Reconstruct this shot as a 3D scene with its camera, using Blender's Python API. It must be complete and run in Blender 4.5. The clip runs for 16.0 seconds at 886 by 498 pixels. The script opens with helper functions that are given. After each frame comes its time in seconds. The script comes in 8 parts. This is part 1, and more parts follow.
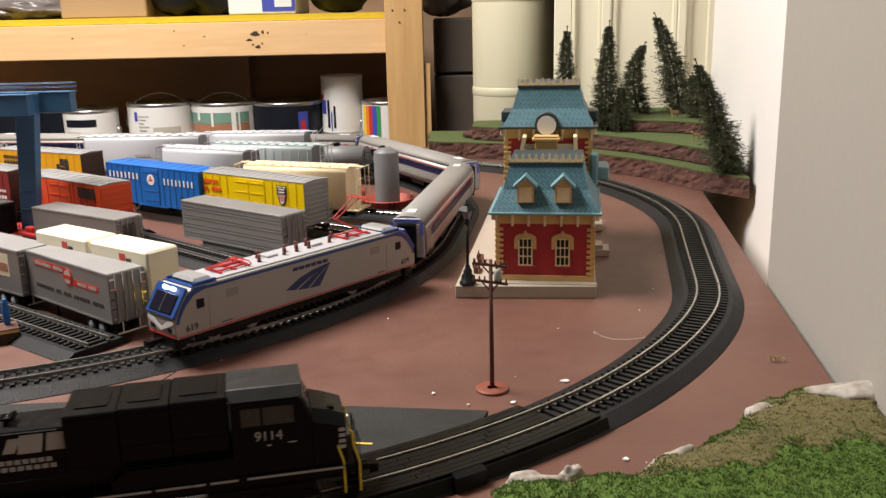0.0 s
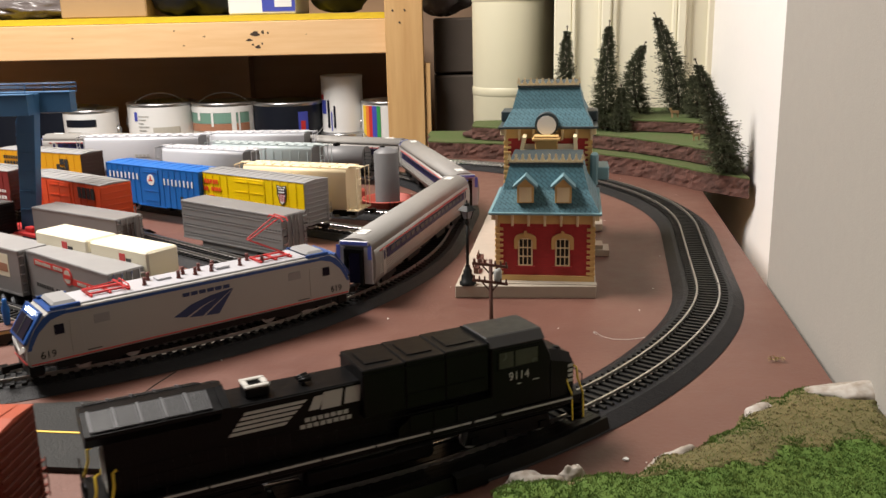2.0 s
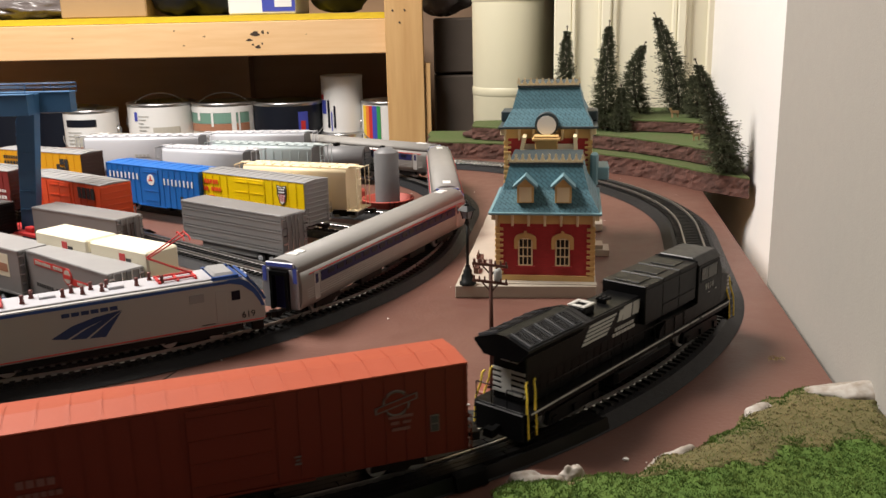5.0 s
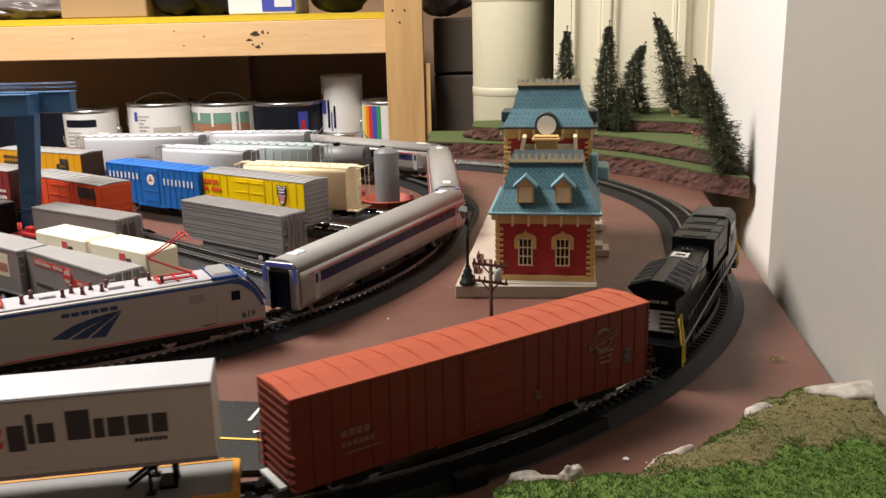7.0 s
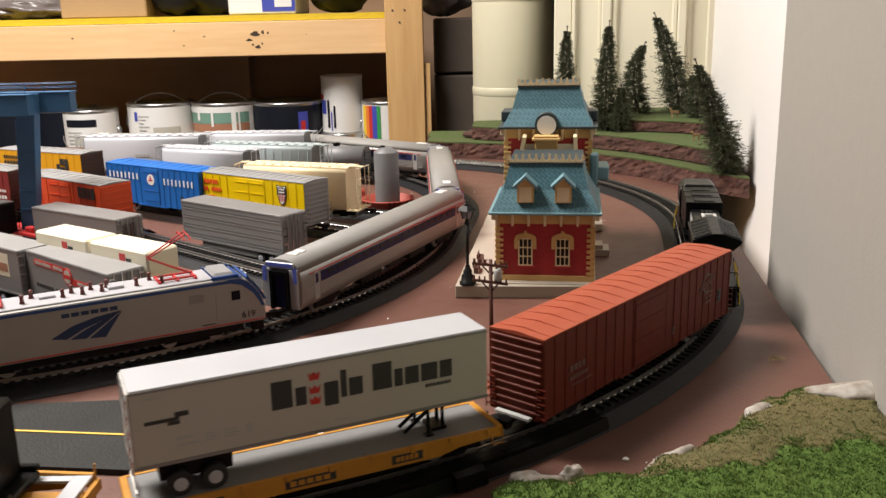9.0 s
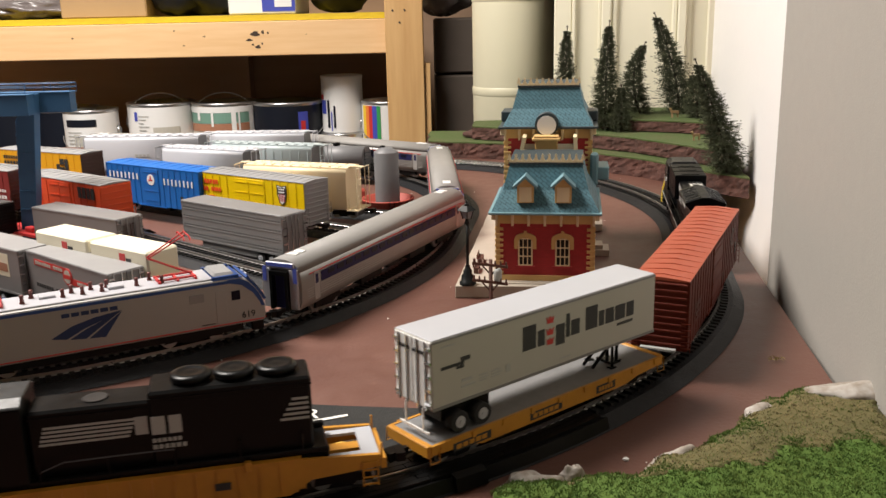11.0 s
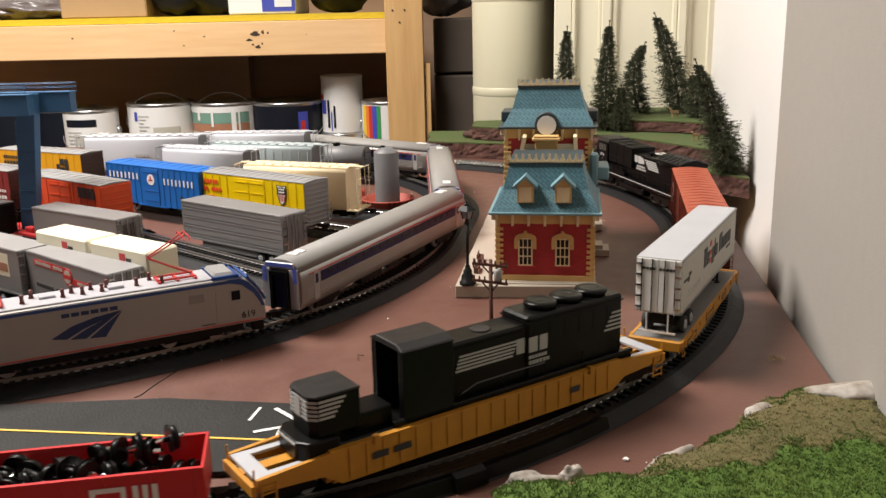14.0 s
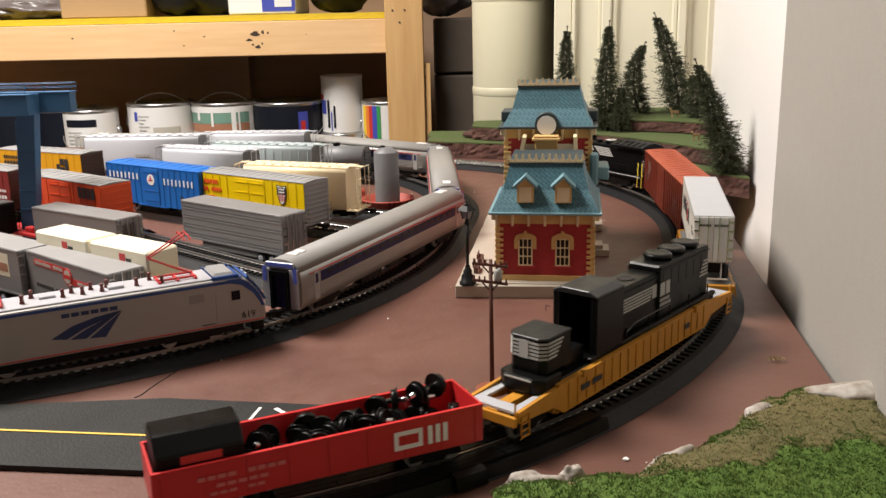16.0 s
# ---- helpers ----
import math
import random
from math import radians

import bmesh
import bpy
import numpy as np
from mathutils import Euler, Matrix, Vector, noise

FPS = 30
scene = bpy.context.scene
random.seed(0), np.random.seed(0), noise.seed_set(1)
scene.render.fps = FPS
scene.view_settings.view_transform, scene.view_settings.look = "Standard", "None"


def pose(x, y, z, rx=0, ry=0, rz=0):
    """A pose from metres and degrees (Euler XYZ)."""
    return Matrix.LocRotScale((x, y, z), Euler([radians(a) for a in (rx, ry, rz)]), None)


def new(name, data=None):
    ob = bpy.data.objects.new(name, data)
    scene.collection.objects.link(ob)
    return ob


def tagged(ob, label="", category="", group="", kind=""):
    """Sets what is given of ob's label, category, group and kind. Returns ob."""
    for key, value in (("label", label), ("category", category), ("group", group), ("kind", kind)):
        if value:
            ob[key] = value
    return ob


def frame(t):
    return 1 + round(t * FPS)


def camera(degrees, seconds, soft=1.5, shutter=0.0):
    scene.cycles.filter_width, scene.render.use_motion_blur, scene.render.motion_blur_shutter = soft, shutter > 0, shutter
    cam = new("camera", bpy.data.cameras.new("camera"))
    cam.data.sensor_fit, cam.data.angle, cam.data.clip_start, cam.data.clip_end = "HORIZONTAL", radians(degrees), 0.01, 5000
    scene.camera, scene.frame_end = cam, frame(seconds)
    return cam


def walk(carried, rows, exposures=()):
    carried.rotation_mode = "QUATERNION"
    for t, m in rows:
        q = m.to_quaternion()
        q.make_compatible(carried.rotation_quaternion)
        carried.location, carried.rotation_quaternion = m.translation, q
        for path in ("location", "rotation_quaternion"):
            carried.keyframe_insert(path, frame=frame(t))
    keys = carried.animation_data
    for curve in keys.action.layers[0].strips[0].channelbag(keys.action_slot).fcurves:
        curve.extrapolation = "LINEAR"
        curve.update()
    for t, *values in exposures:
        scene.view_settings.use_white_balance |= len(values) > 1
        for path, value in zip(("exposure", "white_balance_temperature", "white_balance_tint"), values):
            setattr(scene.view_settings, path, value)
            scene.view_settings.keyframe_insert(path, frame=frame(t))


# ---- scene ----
cam = camera(52.123, 16.0, shutter=0.5)
STAND = pose(0, 0, 0.2254, 75.457) @ pose(0, 0, 0, 0, 0, -1.2658)
walk(cam, [(0.0, STAND), (16.0, STAND)], exposures=[(0.0, 0.0, 6500, 10), (16.0, 0.0, 6500, 10)])

# ---- light: one ceiling fixture, the room is closed ----
world = bpy.data.worlds.new("world")
world.use_nodes = True
world.node_tree.nodes["Background"].inputs[0].default_value = (0.05, 0.045, 0.04, 1)
world.node_tree.nodes["Background"].inputs[1].default_value = 0.3
scene.world = world


def ceiling_lamp(x, y, z, size, watts, colour):
    data = bpy.data.lights.new("ceiling_lamp_light", "AREA")
    data.shape, data.size, data.energy, data.color = "DISK", size, watts, colour
    ob = new("ceiling_lamp_light", data)
    ob.matrix_world = pose(x, y, z)
    return ob


LAMPS = [(-0.98, 0.95, 1.5, 0.90, 89, (1.0, 0.93, 0.86))]
for lamp in LAMPS:
    ceiling_lamp(*lamp)

RH = 0.0095          # rail head over the table top
PHI = radians(-8.63)  # turn of the table in the room


# ---- materials ----
def material(name, colour, rough=0.6, metal=0.0, grain=0.15, scale=40.0, bump=0.1, colour2=None, stretch=(1, 1, 1), spot=None,
             patch=0.15, patch_scale=6.0, coat=0.0, per_object=0.0, coords="Object", emit=0.0, bump_scale=None, spec=0.5):
    """A surface with large patches, fine grain, fine relief and a change of gloss."""
    m = bpy.data.materials.new(name)
    m.use_nodes = True
    nt = m.node_tree
    n, l = nt.nodes, nt.links
    b = n["Principled BSDF"]
    tc = n.new("ShaderNodeTexCoord")
    mp = n.new("ShaderNodeMapping")
    mp.inputs["Scale"].default_value = stretch
    l.new(tc.outputs[coords], mp.inputs[0])
    fine = n.new("ShaderNodeTexNoise")
    fine.inputs["Scale"].default_value, fine.inputs["Detail"].default_value = scale, 6
    big = n.new("ShaderNodeTexNoise")
    big.inputs["Scale"].default_value, big.inputs["Detail"].default_value = patch_scale, 3
    l.new(mp.outputs[0], fine.inputs["Vector"])
    l.new(mp.outputs[0], big.inputs["Vector"])
    c2 = colour2 or [min(1, v * 0.6) for v in colour]
    ramp = n.new("ShaderNodeValToRGB")
    ramp.color_ramp.elements[0].position, ramp.color_ramp.elements[1].position = 0.35, 0.68
    ramp.color_ramp.elements[0].color, ramp.color_ramp.elements[1].color = (0, 0, 0, 1), (1, 1, 1, 1)
    l.new(big.outputs["Fac"], ramp.inputs[0])
    s1 = n.new("ShaderNodeMath")
    s1.operation, s1.inputs[1].default_value = "MULTIPLY", patch
    l.new(ramp.outputs[0], s1.inputs[0])
    s2 = n.new("ShaderNodeMath")
    s2.operation, s2.inputs[1].default_value = "MULTIPLY_ADD", grain
    l.new(fine.outputs["Fac"], s2.inputs[0])
    l.new(s1.outputs[0], s2.inputs[2])
    mix = n.new("ShaderNodeMix")
    mix.data_type = "RGBA"
    mix.inputs[6].default_value, mix.inputs[7].default_value = (*colour, 1), (*c2, 1)
    l.new(s2.outputs[0], mix.inputs[0])
    out = mix.outputs[2]
    if per_object:
        info = n.new("ShaderNodeObjectInfo")
        hs = n.new("ShaderNodeHueSaturation")
        mr = n.new("ShaderNodeMapRange")
        mr.inputs[3].default_value, mr.inputs[4].default_value = 1 - per_object, 1 + per_object
        l.new(info.outputs["Random"], mr.inputs[0])
        l.new(mr.outputs[0], hs.inputs["Value"])
        l.new(out, hs.inputs["Color"])
        out = hs.outputs[0]
    if spot:
        vor = n.new("ShaderNodeTexVoronoi")
        vor.inputs["Scale"].default_value = spot[0]
        l.new(mp.outputs[0], vor.inputs["Vector"])
        lt = n.new("ShaderNodeMath")
        lt.operation, lt.inputs[1].default_value = "LESS_THAN", spot[1]
        l.new(vor.outputs["Distance"], lt.inputs[0])
        mx = n.new("ShaderNodeMix")
        mx.data_type = "RGBA"
        mx.inputs[7].default_value = (*spot[2], 1)
        l.new(lt.outputs[0], mx.inputs[0])
        l.new(out, mx.inputs[6])
        out = mx.outputs[2]
    l.new(out, b.inputs["Base Color"])
    rr = n.new("ShaderNodeMapRange")
    rr.inputs[3].default_value, rr.inputs[4].default_value = max(0.03, rough - 0.1), min(1, rough + 0.12)
    l.new(fine.outputs["Fac"], rr.inputs[0])
    l.new(rr.outputs[0], b.inputs["Roughness"])
    b.inputs["Metallic"].default_value = metal
    b.inputs["Coat Weight"].default_value = coat
    b.inputs["Specular IOR Level"].default_value = spec
    if emit:
        b.inputs["Emission Color"].default_value, b.inputs["Emission Strength"].default_value = (*colour, 1), emit
    if bump:
        src = fine
        if bump_scale:
            src = n.new("ShaderNodeTexNoise")
            src.inputs["Scale"].default_value, src.inputs["Detail"].default_value = bump_scale, 4
            l.new(mp.outputs[0], src.inputs["Vector"])
        bp = n.new("ShaderNodeBump")
        bp.inputs["Strength"].default_value, bp.inputs["Distance"].default_value = bump, 0.001
        l.new(src.outputs["Fac"], bp.inputs["Height"])
        l.new(bp.outputs[0], b.inputs["Normal"])
    return m


M = {}


def mat(key, *args, **kw):
    M[key] = material(key, *args, **kw)


mat("table_paint", (0.094, 0.037, 0.026), 0.50, grain=0.40, scale=70, patch=0.60, patch_scale=8, colour2=(0.158, 0.074, 0.054), bump=0.25, bump_scale=300)
mat("wood_raw", (0.80, 0.56, 0.31), 0.6, grain=0.8, scale=9, colour2=(0.64, 0.38, 0.17), stretch=(1, 12, 12), patch=0.25, patch_scale=3)
mat("wood_post", (0.70, 0.45, 0.2), 0.6, grain=0.6, scale=9, colour2=(0.46, 0.24, 0.08), stretch=(12, 12, 0.9), patch=0.25, patch_scale=3)
mat("yellow_edge", (0.78, 0.58, 0.02), 0.6, grain=0.8, scale=45, colour2=(0.45, 0.30, 0.01), stretch=(1, 5, 5))
mat("panel_brown", (0.36, 0.235, 0.15), 0.8, grain=0.4, scale=5, stretch=(1, 6, 6))
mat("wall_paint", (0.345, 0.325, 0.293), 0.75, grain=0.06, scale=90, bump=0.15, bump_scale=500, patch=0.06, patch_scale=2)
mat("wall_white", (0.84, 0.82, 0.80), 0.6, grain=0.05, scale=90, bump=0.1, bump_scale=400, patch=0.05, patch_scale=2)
mat("door_cream", (0.80, 0.76, 0.60), 0.45, grain=0.05, scale=60, patch=0.05, patch_scale=2)
# for the unseen walls and ceiling; dark to hold down bounced light
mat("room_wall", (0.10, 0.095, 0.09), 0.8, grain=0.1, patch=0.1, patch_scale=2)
# dark brown that carries the shade behind the shelf, on back wall and cabinet
mat("shade_dark", (0.09, 0.07, 0.055), 0.85, grain=0.2, patch=0.2, patch_scale=2)
mat("concrete", (0.18, 0.172, 0.162), 0.8, grain=0.3, patch=0.3, patch_scale=3)
mat("casing_pink", (0.70, 0.60, 0.56), 0.6, grain=0.1, patch=0.1, patch_scale=4)
mat("tube_cream", (0.60, 0.57, 0.42), 0.4, grain=0.08, patch=0.12, patch_scale=4)
mat("roadbed", (0.008, 0.0082, 0.009), 0.5, spec=0.2, grain=0.3, scale=300, patch=0.3, patch_scale=12, colour2=(0.020, 0.020, 0.023), bump=0.5, bump_scale=900)
mat("tie", (0.007, 0.0068, 0.0065), 0.5, spec=0.3, grain=0.2, scale=300, per_object=0.25)
mat("rail", (0.52, 0.50, 0.47), 0.30, metal=0.9, grain=0.2, scale=200)
mat("road_black", (0.012, 0.0125, 0.0125), 0.6, spec=0.2, grain=0.4, scale=350, colour2=(0.05, 0.05, 0.048), patch=0.25, patch_scale=14, bump=0.5, bump_scale=700)
mat("road_white", (0.8, 0.8, 0.76), 0.6)
mat("road_yellow", (0.8, 0.52, 0.08), 0.6)
mat("grass", (0.046, 0.112, 0.010), 0.9, grain=0.7, scale=90, colour2=(0.084, 0.126, 0.016), patch=0.3, patch_scale=14, bump=1.0, bump_scale=260)
mat("earth", (0.165, 0.125, 0.050), 0.95, grain=0.9, scale=190, colour2=(0.085, 0.080, 0.026), patch=0.4, patch_scale=25, bump=1.0, bump_scale=260)
mat("rock", (0.50, 0.475, 0.44), 0.8, grain=0.55, scale=220, colour2=(0.19, 0.145, 0.10), patch=0.75, patch_scale=55, bump=0.8, bump_scale=120)
mat("foam_brown", (0.150, 0.062, 0.045), 0.95, grain=1.0, scale=260, colour2=(0.055, 0.026, 0.02), patch=0.4, patch_scale=30, bump=1.0, bump_scale=200)
mat("needle", (0.036, 0.046, 0.020), 0.85, grain=0.8, scale=120, colour2=(0.080, 0.084, 0.042))
mat("bark", (0.05, 0.033, 0.022), 0.9)
mat("black_paint", (0.0028, 0.0028, 0.0032), 0.34, spec=0.12, grain=0.25, scale=200, colour2=(0.007, 0.007, 0.007))
mat("black_plastic", (0.0042, 0.0042, 0.0042), 0.32, spec=0.18, grain=0.2, scale=150)
mat("grille_dark", (0.045, 0.047, 0.052), 0.5, grain=0.3, scale=200)
# opaque grey-olive standing in for light seen through the cab glass
mat("cab_glass", (0.060, 0.060, 0.052), 0.25, spec=0.3, grain=0.5, scale=120, colour2=(0.02, 0.02, 0.018))
# lighter, glossier copy of the black; lamp sheen on roof slopes put into the colour
mat("roof_black_lit", (0.009, 0.0095, 0.010), 0.42, spec=0.5, grain=0.25, scale=200)
mat("stack_white", (0.55, 0.54, 0.50), 0.55, grain=0.5, scale=150, colour2=(0.22, 0.21, 0.19))
mat("grille_grey", (0.085, 0.088, 0.096), 0.5, grain=0.3, scale=200)
mat("white_paint", (0.78, 0.78, 0.76), 0.45, grain=0.06, patch=0.06, patch_scale=20)
# white dimmed for the trailer's shaded sides; also used for prints and can labels
mat("dim_white", (0.46, 0.44, 0.385), 0.5, grain=0.05, patch=0.05, patch_scale=20)
mat("silver_roof", (0.46, 0.47, 0.50), 0.5, metal=0.2, grain=0.06, patch=0.08, patch_scale=25)
mat("yellow_rail", (0.75, 0.55, 0.05), 0.45)
mat("ttx_yellow", (0.60, 0.27, 0.024), 0.45, grain=0.35, scale=160, patch=0.35, patch_scale=45, colour2=(0.30, 0.13, 0.015))
mat("deck_grey", (0.20, 0.20, 0.20), 0.6, grain=0.3, scale=200)
# one boxcar red in two tones: shade in the side colour, light in the roof's
mat("box_red_shaded", (0.115, 0.0175, 0.0085), 0.5, spec=0.2, grain=0.1, scale=120, patch=0.12, patch_scale=25)
mat("box_red_lit", (0.35, 0.075, 0.038), 0.5, spec=0.25, grain=0.1, scale=120, patch=0.12, patch_scale=25)
mat("cn_red", (0.52, 0.018, 0.020), 0.4, grain=0.1, scale=120, patch=0.1, patch_scale=25)
mat("chrome", (0.75, 0.75, 0.75), 0.15, metal=1.0)
mat("steel", (0.35, 0.35, 0.34), 0.4, metal=0.8)
mat("emblem_faded", (0.115, 0.115, 0.105), 0.6, grain=0.7, scale=250, colour2=(0.07, 0.03, 0.025))
mat("faded_print", (0.13, 0.055, 0.045), 0.6)
mat("print_grey", (0.42, 0.42, 0.40), 0.6)
mat("print_dark", (0.03, 0.03, 0.03), 0.6)
mat("print_red", (0.55, 0.03, 0.025), 0.5)
mat("amtrak_silver", (0.33, 0.318, 0.30), 0.5, metal=0.2, grain=0.08, patch=0.08, patch_scale=25)
mat("amtrak_roof", (0.42, 0.42, 0.45), 0.4, grain=0.1, patch=0.1, patch_scale=30)
mat("coach_roof", (0.245, 0.235, 0.22), 0.6, metal=0.0, grain=0.1, patch=0.15, patch_scale=12)
mat("amtrak_blue", (0.012, 0.055, 0.21), 0.35)
mat("window_blue", (0.020, 0.020, 0.068), 0.5, spec=0.12)
mat("glass_dark", (0.010, 0.009, 0.018), 0.3, spec=0.12)
mat("lamp_on", (0.95, 0.97, 1.0), 0.3, emit=14.0, bump=0)
mat("red_part", (0.50, 0.03, 0.03), 0.5)
mat("brown_part", (0.13, 0.035, 0.03), 0.5)
mat("clear_window", (0.30, 0.32, 0.36), 0.12)
mat("station_red", (0.36, 0.018, 0.022), 0.55, grain=0.15, scale=120, patch=0.15, patch_scale=40)
mat("station_cream", (0.66, 0.42, 0.16), 0.55, grain=0.15, scale=120, patch=0.15, patch_scale=40)
mat("station_ivory", (0.78, 0.64, 0.40), 0.5)
mat("shingle", (0.048, 0.140, 0.185), 0.55, grain=0.2, scale=150, colour2=(0.045, 0.13, 0.17), per_object=0.10)
mat("shingle_trim", (0.16, 0.29, 0.33), 0.5)
mat("dark_trim", (0.035, 0.05, 0.055), 0.5)
mat("platform_grey", (0.42, 0.37, 0.30), 0.65, grain=0.2, scale=150, patch=0.2, patch_scale=20)
mat("interior", (0.02, 0.015, 0.012), 0.9)
mat("lamp_black", (0.007, 0.008, 0.008), 0.4, spec=0.25)
mat("pole_brown", (0.10, 0.035, 0.022), 0.6, grain=0.3, scale=120)
mat("gantry_blue", (0.035, 0.12, 0.25), 0.5, grain=0.15, patch=0.2, patch_scale=20)
mat("car_blue", (0.01, 0.13, 0.46), 0.42, grain=0.12, patch=0.12, patch_scale=25)
mat("car_yellow", (0.80, 0.56, 0.0), 0.42, grain=0.1, patch=0.08, patch_scale=25)
mat("car_orange", (0.72, 0.078, 0.018), 0.45, grain=0.1, patch=0.12, patch_scale=25)
mat("car_maroon", (0.22, 0.022, 0.02), 0.5, grain=0.1, patch=0.12, patch_scale=25)
mat("car_tan", (0.78, 0.65, 0.43), 0.45, grain=0.08, patch=0.1, patch_scale=25)
mat("car_white", (0.50, 0.51, 0.55), 0.4, grain=0.06, patch=0.08, patch_scale=25)
mat("car_ltgrey", (0.38, 0.44, 0.45), 0.45, grain=0.08, patch=0.1, patch_scale=25)
mat("car_grey", (0.26, 0.26, 0.26), 0.5, grain=0.12, patch=0.15, patch_scale=25)
mat("car_brown", (0.06, 0.026, 0.018), 0.55, grain=0.15)
mat("bn_yellow", (0.78, 0.38, 0.01), 0.45, grain=0.1)
mat("trailer_grey", (0.25, 0.245, 0.245), 0.42, metal=0.3, grain=0.12, patch=0.15, patch_scale=25)
mat("trailer_cream", (0.72, 0.67, 0.52), 0.5, grain=0.06, patch=0.08, patch_scale=25)
mat("silo_grey", (0.15, 0.15, 0.155), 0.5, grain=0.15, patch=0.2, patch_scale=25)
mat("basin_red", (0.36, 0.05, 0.03), 0.6, grain=0.2, patch=0.2, patch_scale=25)
mat("rubber", (0.014, 0.014, 0.014), 0.7)
mat("can_white", (0.75, 0.75, 0.74), 0.4, grain=0.05)
mat("can_metal", (0.55, 0.55, 0.55), 0.3, metal=0.9)
mat("can_dark", (0.007, 0.009, 0.016), 0.4, spec=0.3)
mat("label_blue", (0.05, 0.07, 0.40), 0.5)
mat("label_teal", (0.16, 0.30, 0.24), 0.5)
mat("label_pale", (0.50, 0.46, 0.40), 0.5)
mat("label_brown", (0.36, 0.17, 0.10), 0.5)
mat("stripe_orange", (0.75, 0.2, 0.03), 0.5)
mat("stripe_yellow", (0.8, 0.55, 0.03), 0.5)
mat("stripe_green", (0.03, 0.28, 0.08), 0.5)
mat("cardboard", (0.40, 0.26, 0.13), 0.8, grain=0.15, patch=0.1, patch_scale=8)
mat("bag_black", (0.008, 0.008, 0.009), 0.5, spec=0.3, bump=0.6, bump_scale=60)
mat("wrap_grey", (0.22, 0.19, 0.18), 0.25, grain=0.6, scale=40, colour2=(0.06, 0.05, 0.05), bump=1.0, bump_scale=60)

mat("olive", (0.125, 0.125, 0.030), 0.95, grain=0.6, scale=200, colour2=(0.07, 0.085, 0.02))
mat("earth_brown", (0.085, 0.060, 0.028), 0.95, grain=0.6, scale=200)
mat("turf", (0.040, 0.090, 0.012), 0.95, grain=0.9, scale=170, colour2=(0.075, 0.085, 0.028), patch=0.5, patch_scale=22, bump=1.0, bump_scale=320)
mat("grass_light", (0.100, 0.145, 0.020), 0.9)
mat("grass_dark", (0.052, 0.105, 0.012), 0.9)
mat("emblem_navy", (0.012, 0.03, 0.10), 0.4)
mat("earth_tan", (0.30, 0.19, 0.09), 0.7)
mat("end_silver", (0.42, 0.42, 0.45), 0.4, metal=0.3)
mat("straw", (0.34, 0.27, 0.12), 0.9)
mat("faded_light", (0.60, 0.16, 0.15), 0.5)
# bluish reflection at the coach ends, given as a plain blue colour
mat("end_blue_glow", (0.10, 0.14, 0.55), 0.35)


def coursed(key, colour, joint, width, height, turn=0.0, bump=0.4, rough=0.55):
    """A small-scale brick or shingle surface laid on upright faces."""
    m = bpy.data.materials.new(key)
    m.use_nodes = True
    nt = m.node_tree
    n, l = nt.nodes, nt.links
    tc, sep, com, mp = n.new("ShaderNodeTexCoord"), n.new("ShaderNodeSeparateXYZ"), n.new("ShaderNodeCombineXYZ"), n.new("ShaderNodeMapping")
    add = n.new("ShaderNodeMath")
    l.new(tc.outputs["Object"], sep.inputs[0])
    l.new(sep.outputs[0], add.inputs[0])
    l.new(sep.outputs[1], add.inputs[1])
    l.new(add.outputs[0], com.inputs[0])
    l.new(sep.outputs[2], com.inputs[1])
    l.new(com.outputs[0], mp.inputs[0])
    mp.inputs["Rotation"].default_value = (0, 0, radians(turn))
    br = n.new("ShaderNodeTexBrick")
    br.inputs["Scale"].default_value = 1.0
    br.inputs["Brick Width"].default_value, br.inputs["Row Height"].default_value, br.inputs["Mortar Size"].default_value = width, height, height * 0.10
    br.inputs["Color1"].default_value, br.inputs["Color2"].default_value = (*colour, 1), (*[v * 0.86 for v in colour], 1)
    br.inputs["Mortar"].default_value = (*joint, 1)
    l.new(mp.outputs[0], br.inputs["Vector"])
    no = n.new("ShaderNodeTexNoise")
    no.inputs["Scale"].default_value, no.inputs["Detail"].default_value = 45, 5
    l.new(tc.outputs["Object"], no.inputs["Vector"])
    mr = n.new("ShaderNodeMapRange")
    mr.inputs[3].default_value, mr.inputs[4].default_value = 0.8, 1.2
    l.new(no.outputs["Fac"], mr.inputs[0])
    hs = n.new("ShaderNodeHueSaturation")
    l.new(mr.outputs[0], hs.inputs["Value"])
    l.new(br.outputs["Color"], hs.inputs["Color"])
    b = n["Principled BSDF"]
    l.new(hs.outputs[0], b.inputs["Base Color"])
    b.inputs["Roughness"].default_value = rough
    bp = n.new("ShaderNodeBump")
    bp.inputs["Strength"].default_value, bp.inputs["Distance"].default_value, bp.invert = bump, 0.0005, True
    l.new(br.outputs["Fac"], bp.inputs["Height"])
    l.new(bp.outputs[0], b.inputs["Normal"])
    M[key] = m


coursed("station_brick", (0.40, 0.022, 0.026), (0.30, 0.016, 0.020), 0.0042, 0.0016)
coursed("roof_shingle", (0.068, 0.175, 0.22), (0.026, 0.07, 0.09), 0.0055, 0.0030, turn=48, bump=0.8)
mat("pole_foot", (0.22, 0.06, 0.035), 0.45)
mat("trailer_roof", (0.30, 0.295, 0.295), 0.45, metal=0.2, grain=0.12, patch=0.15, patch_scale=25)


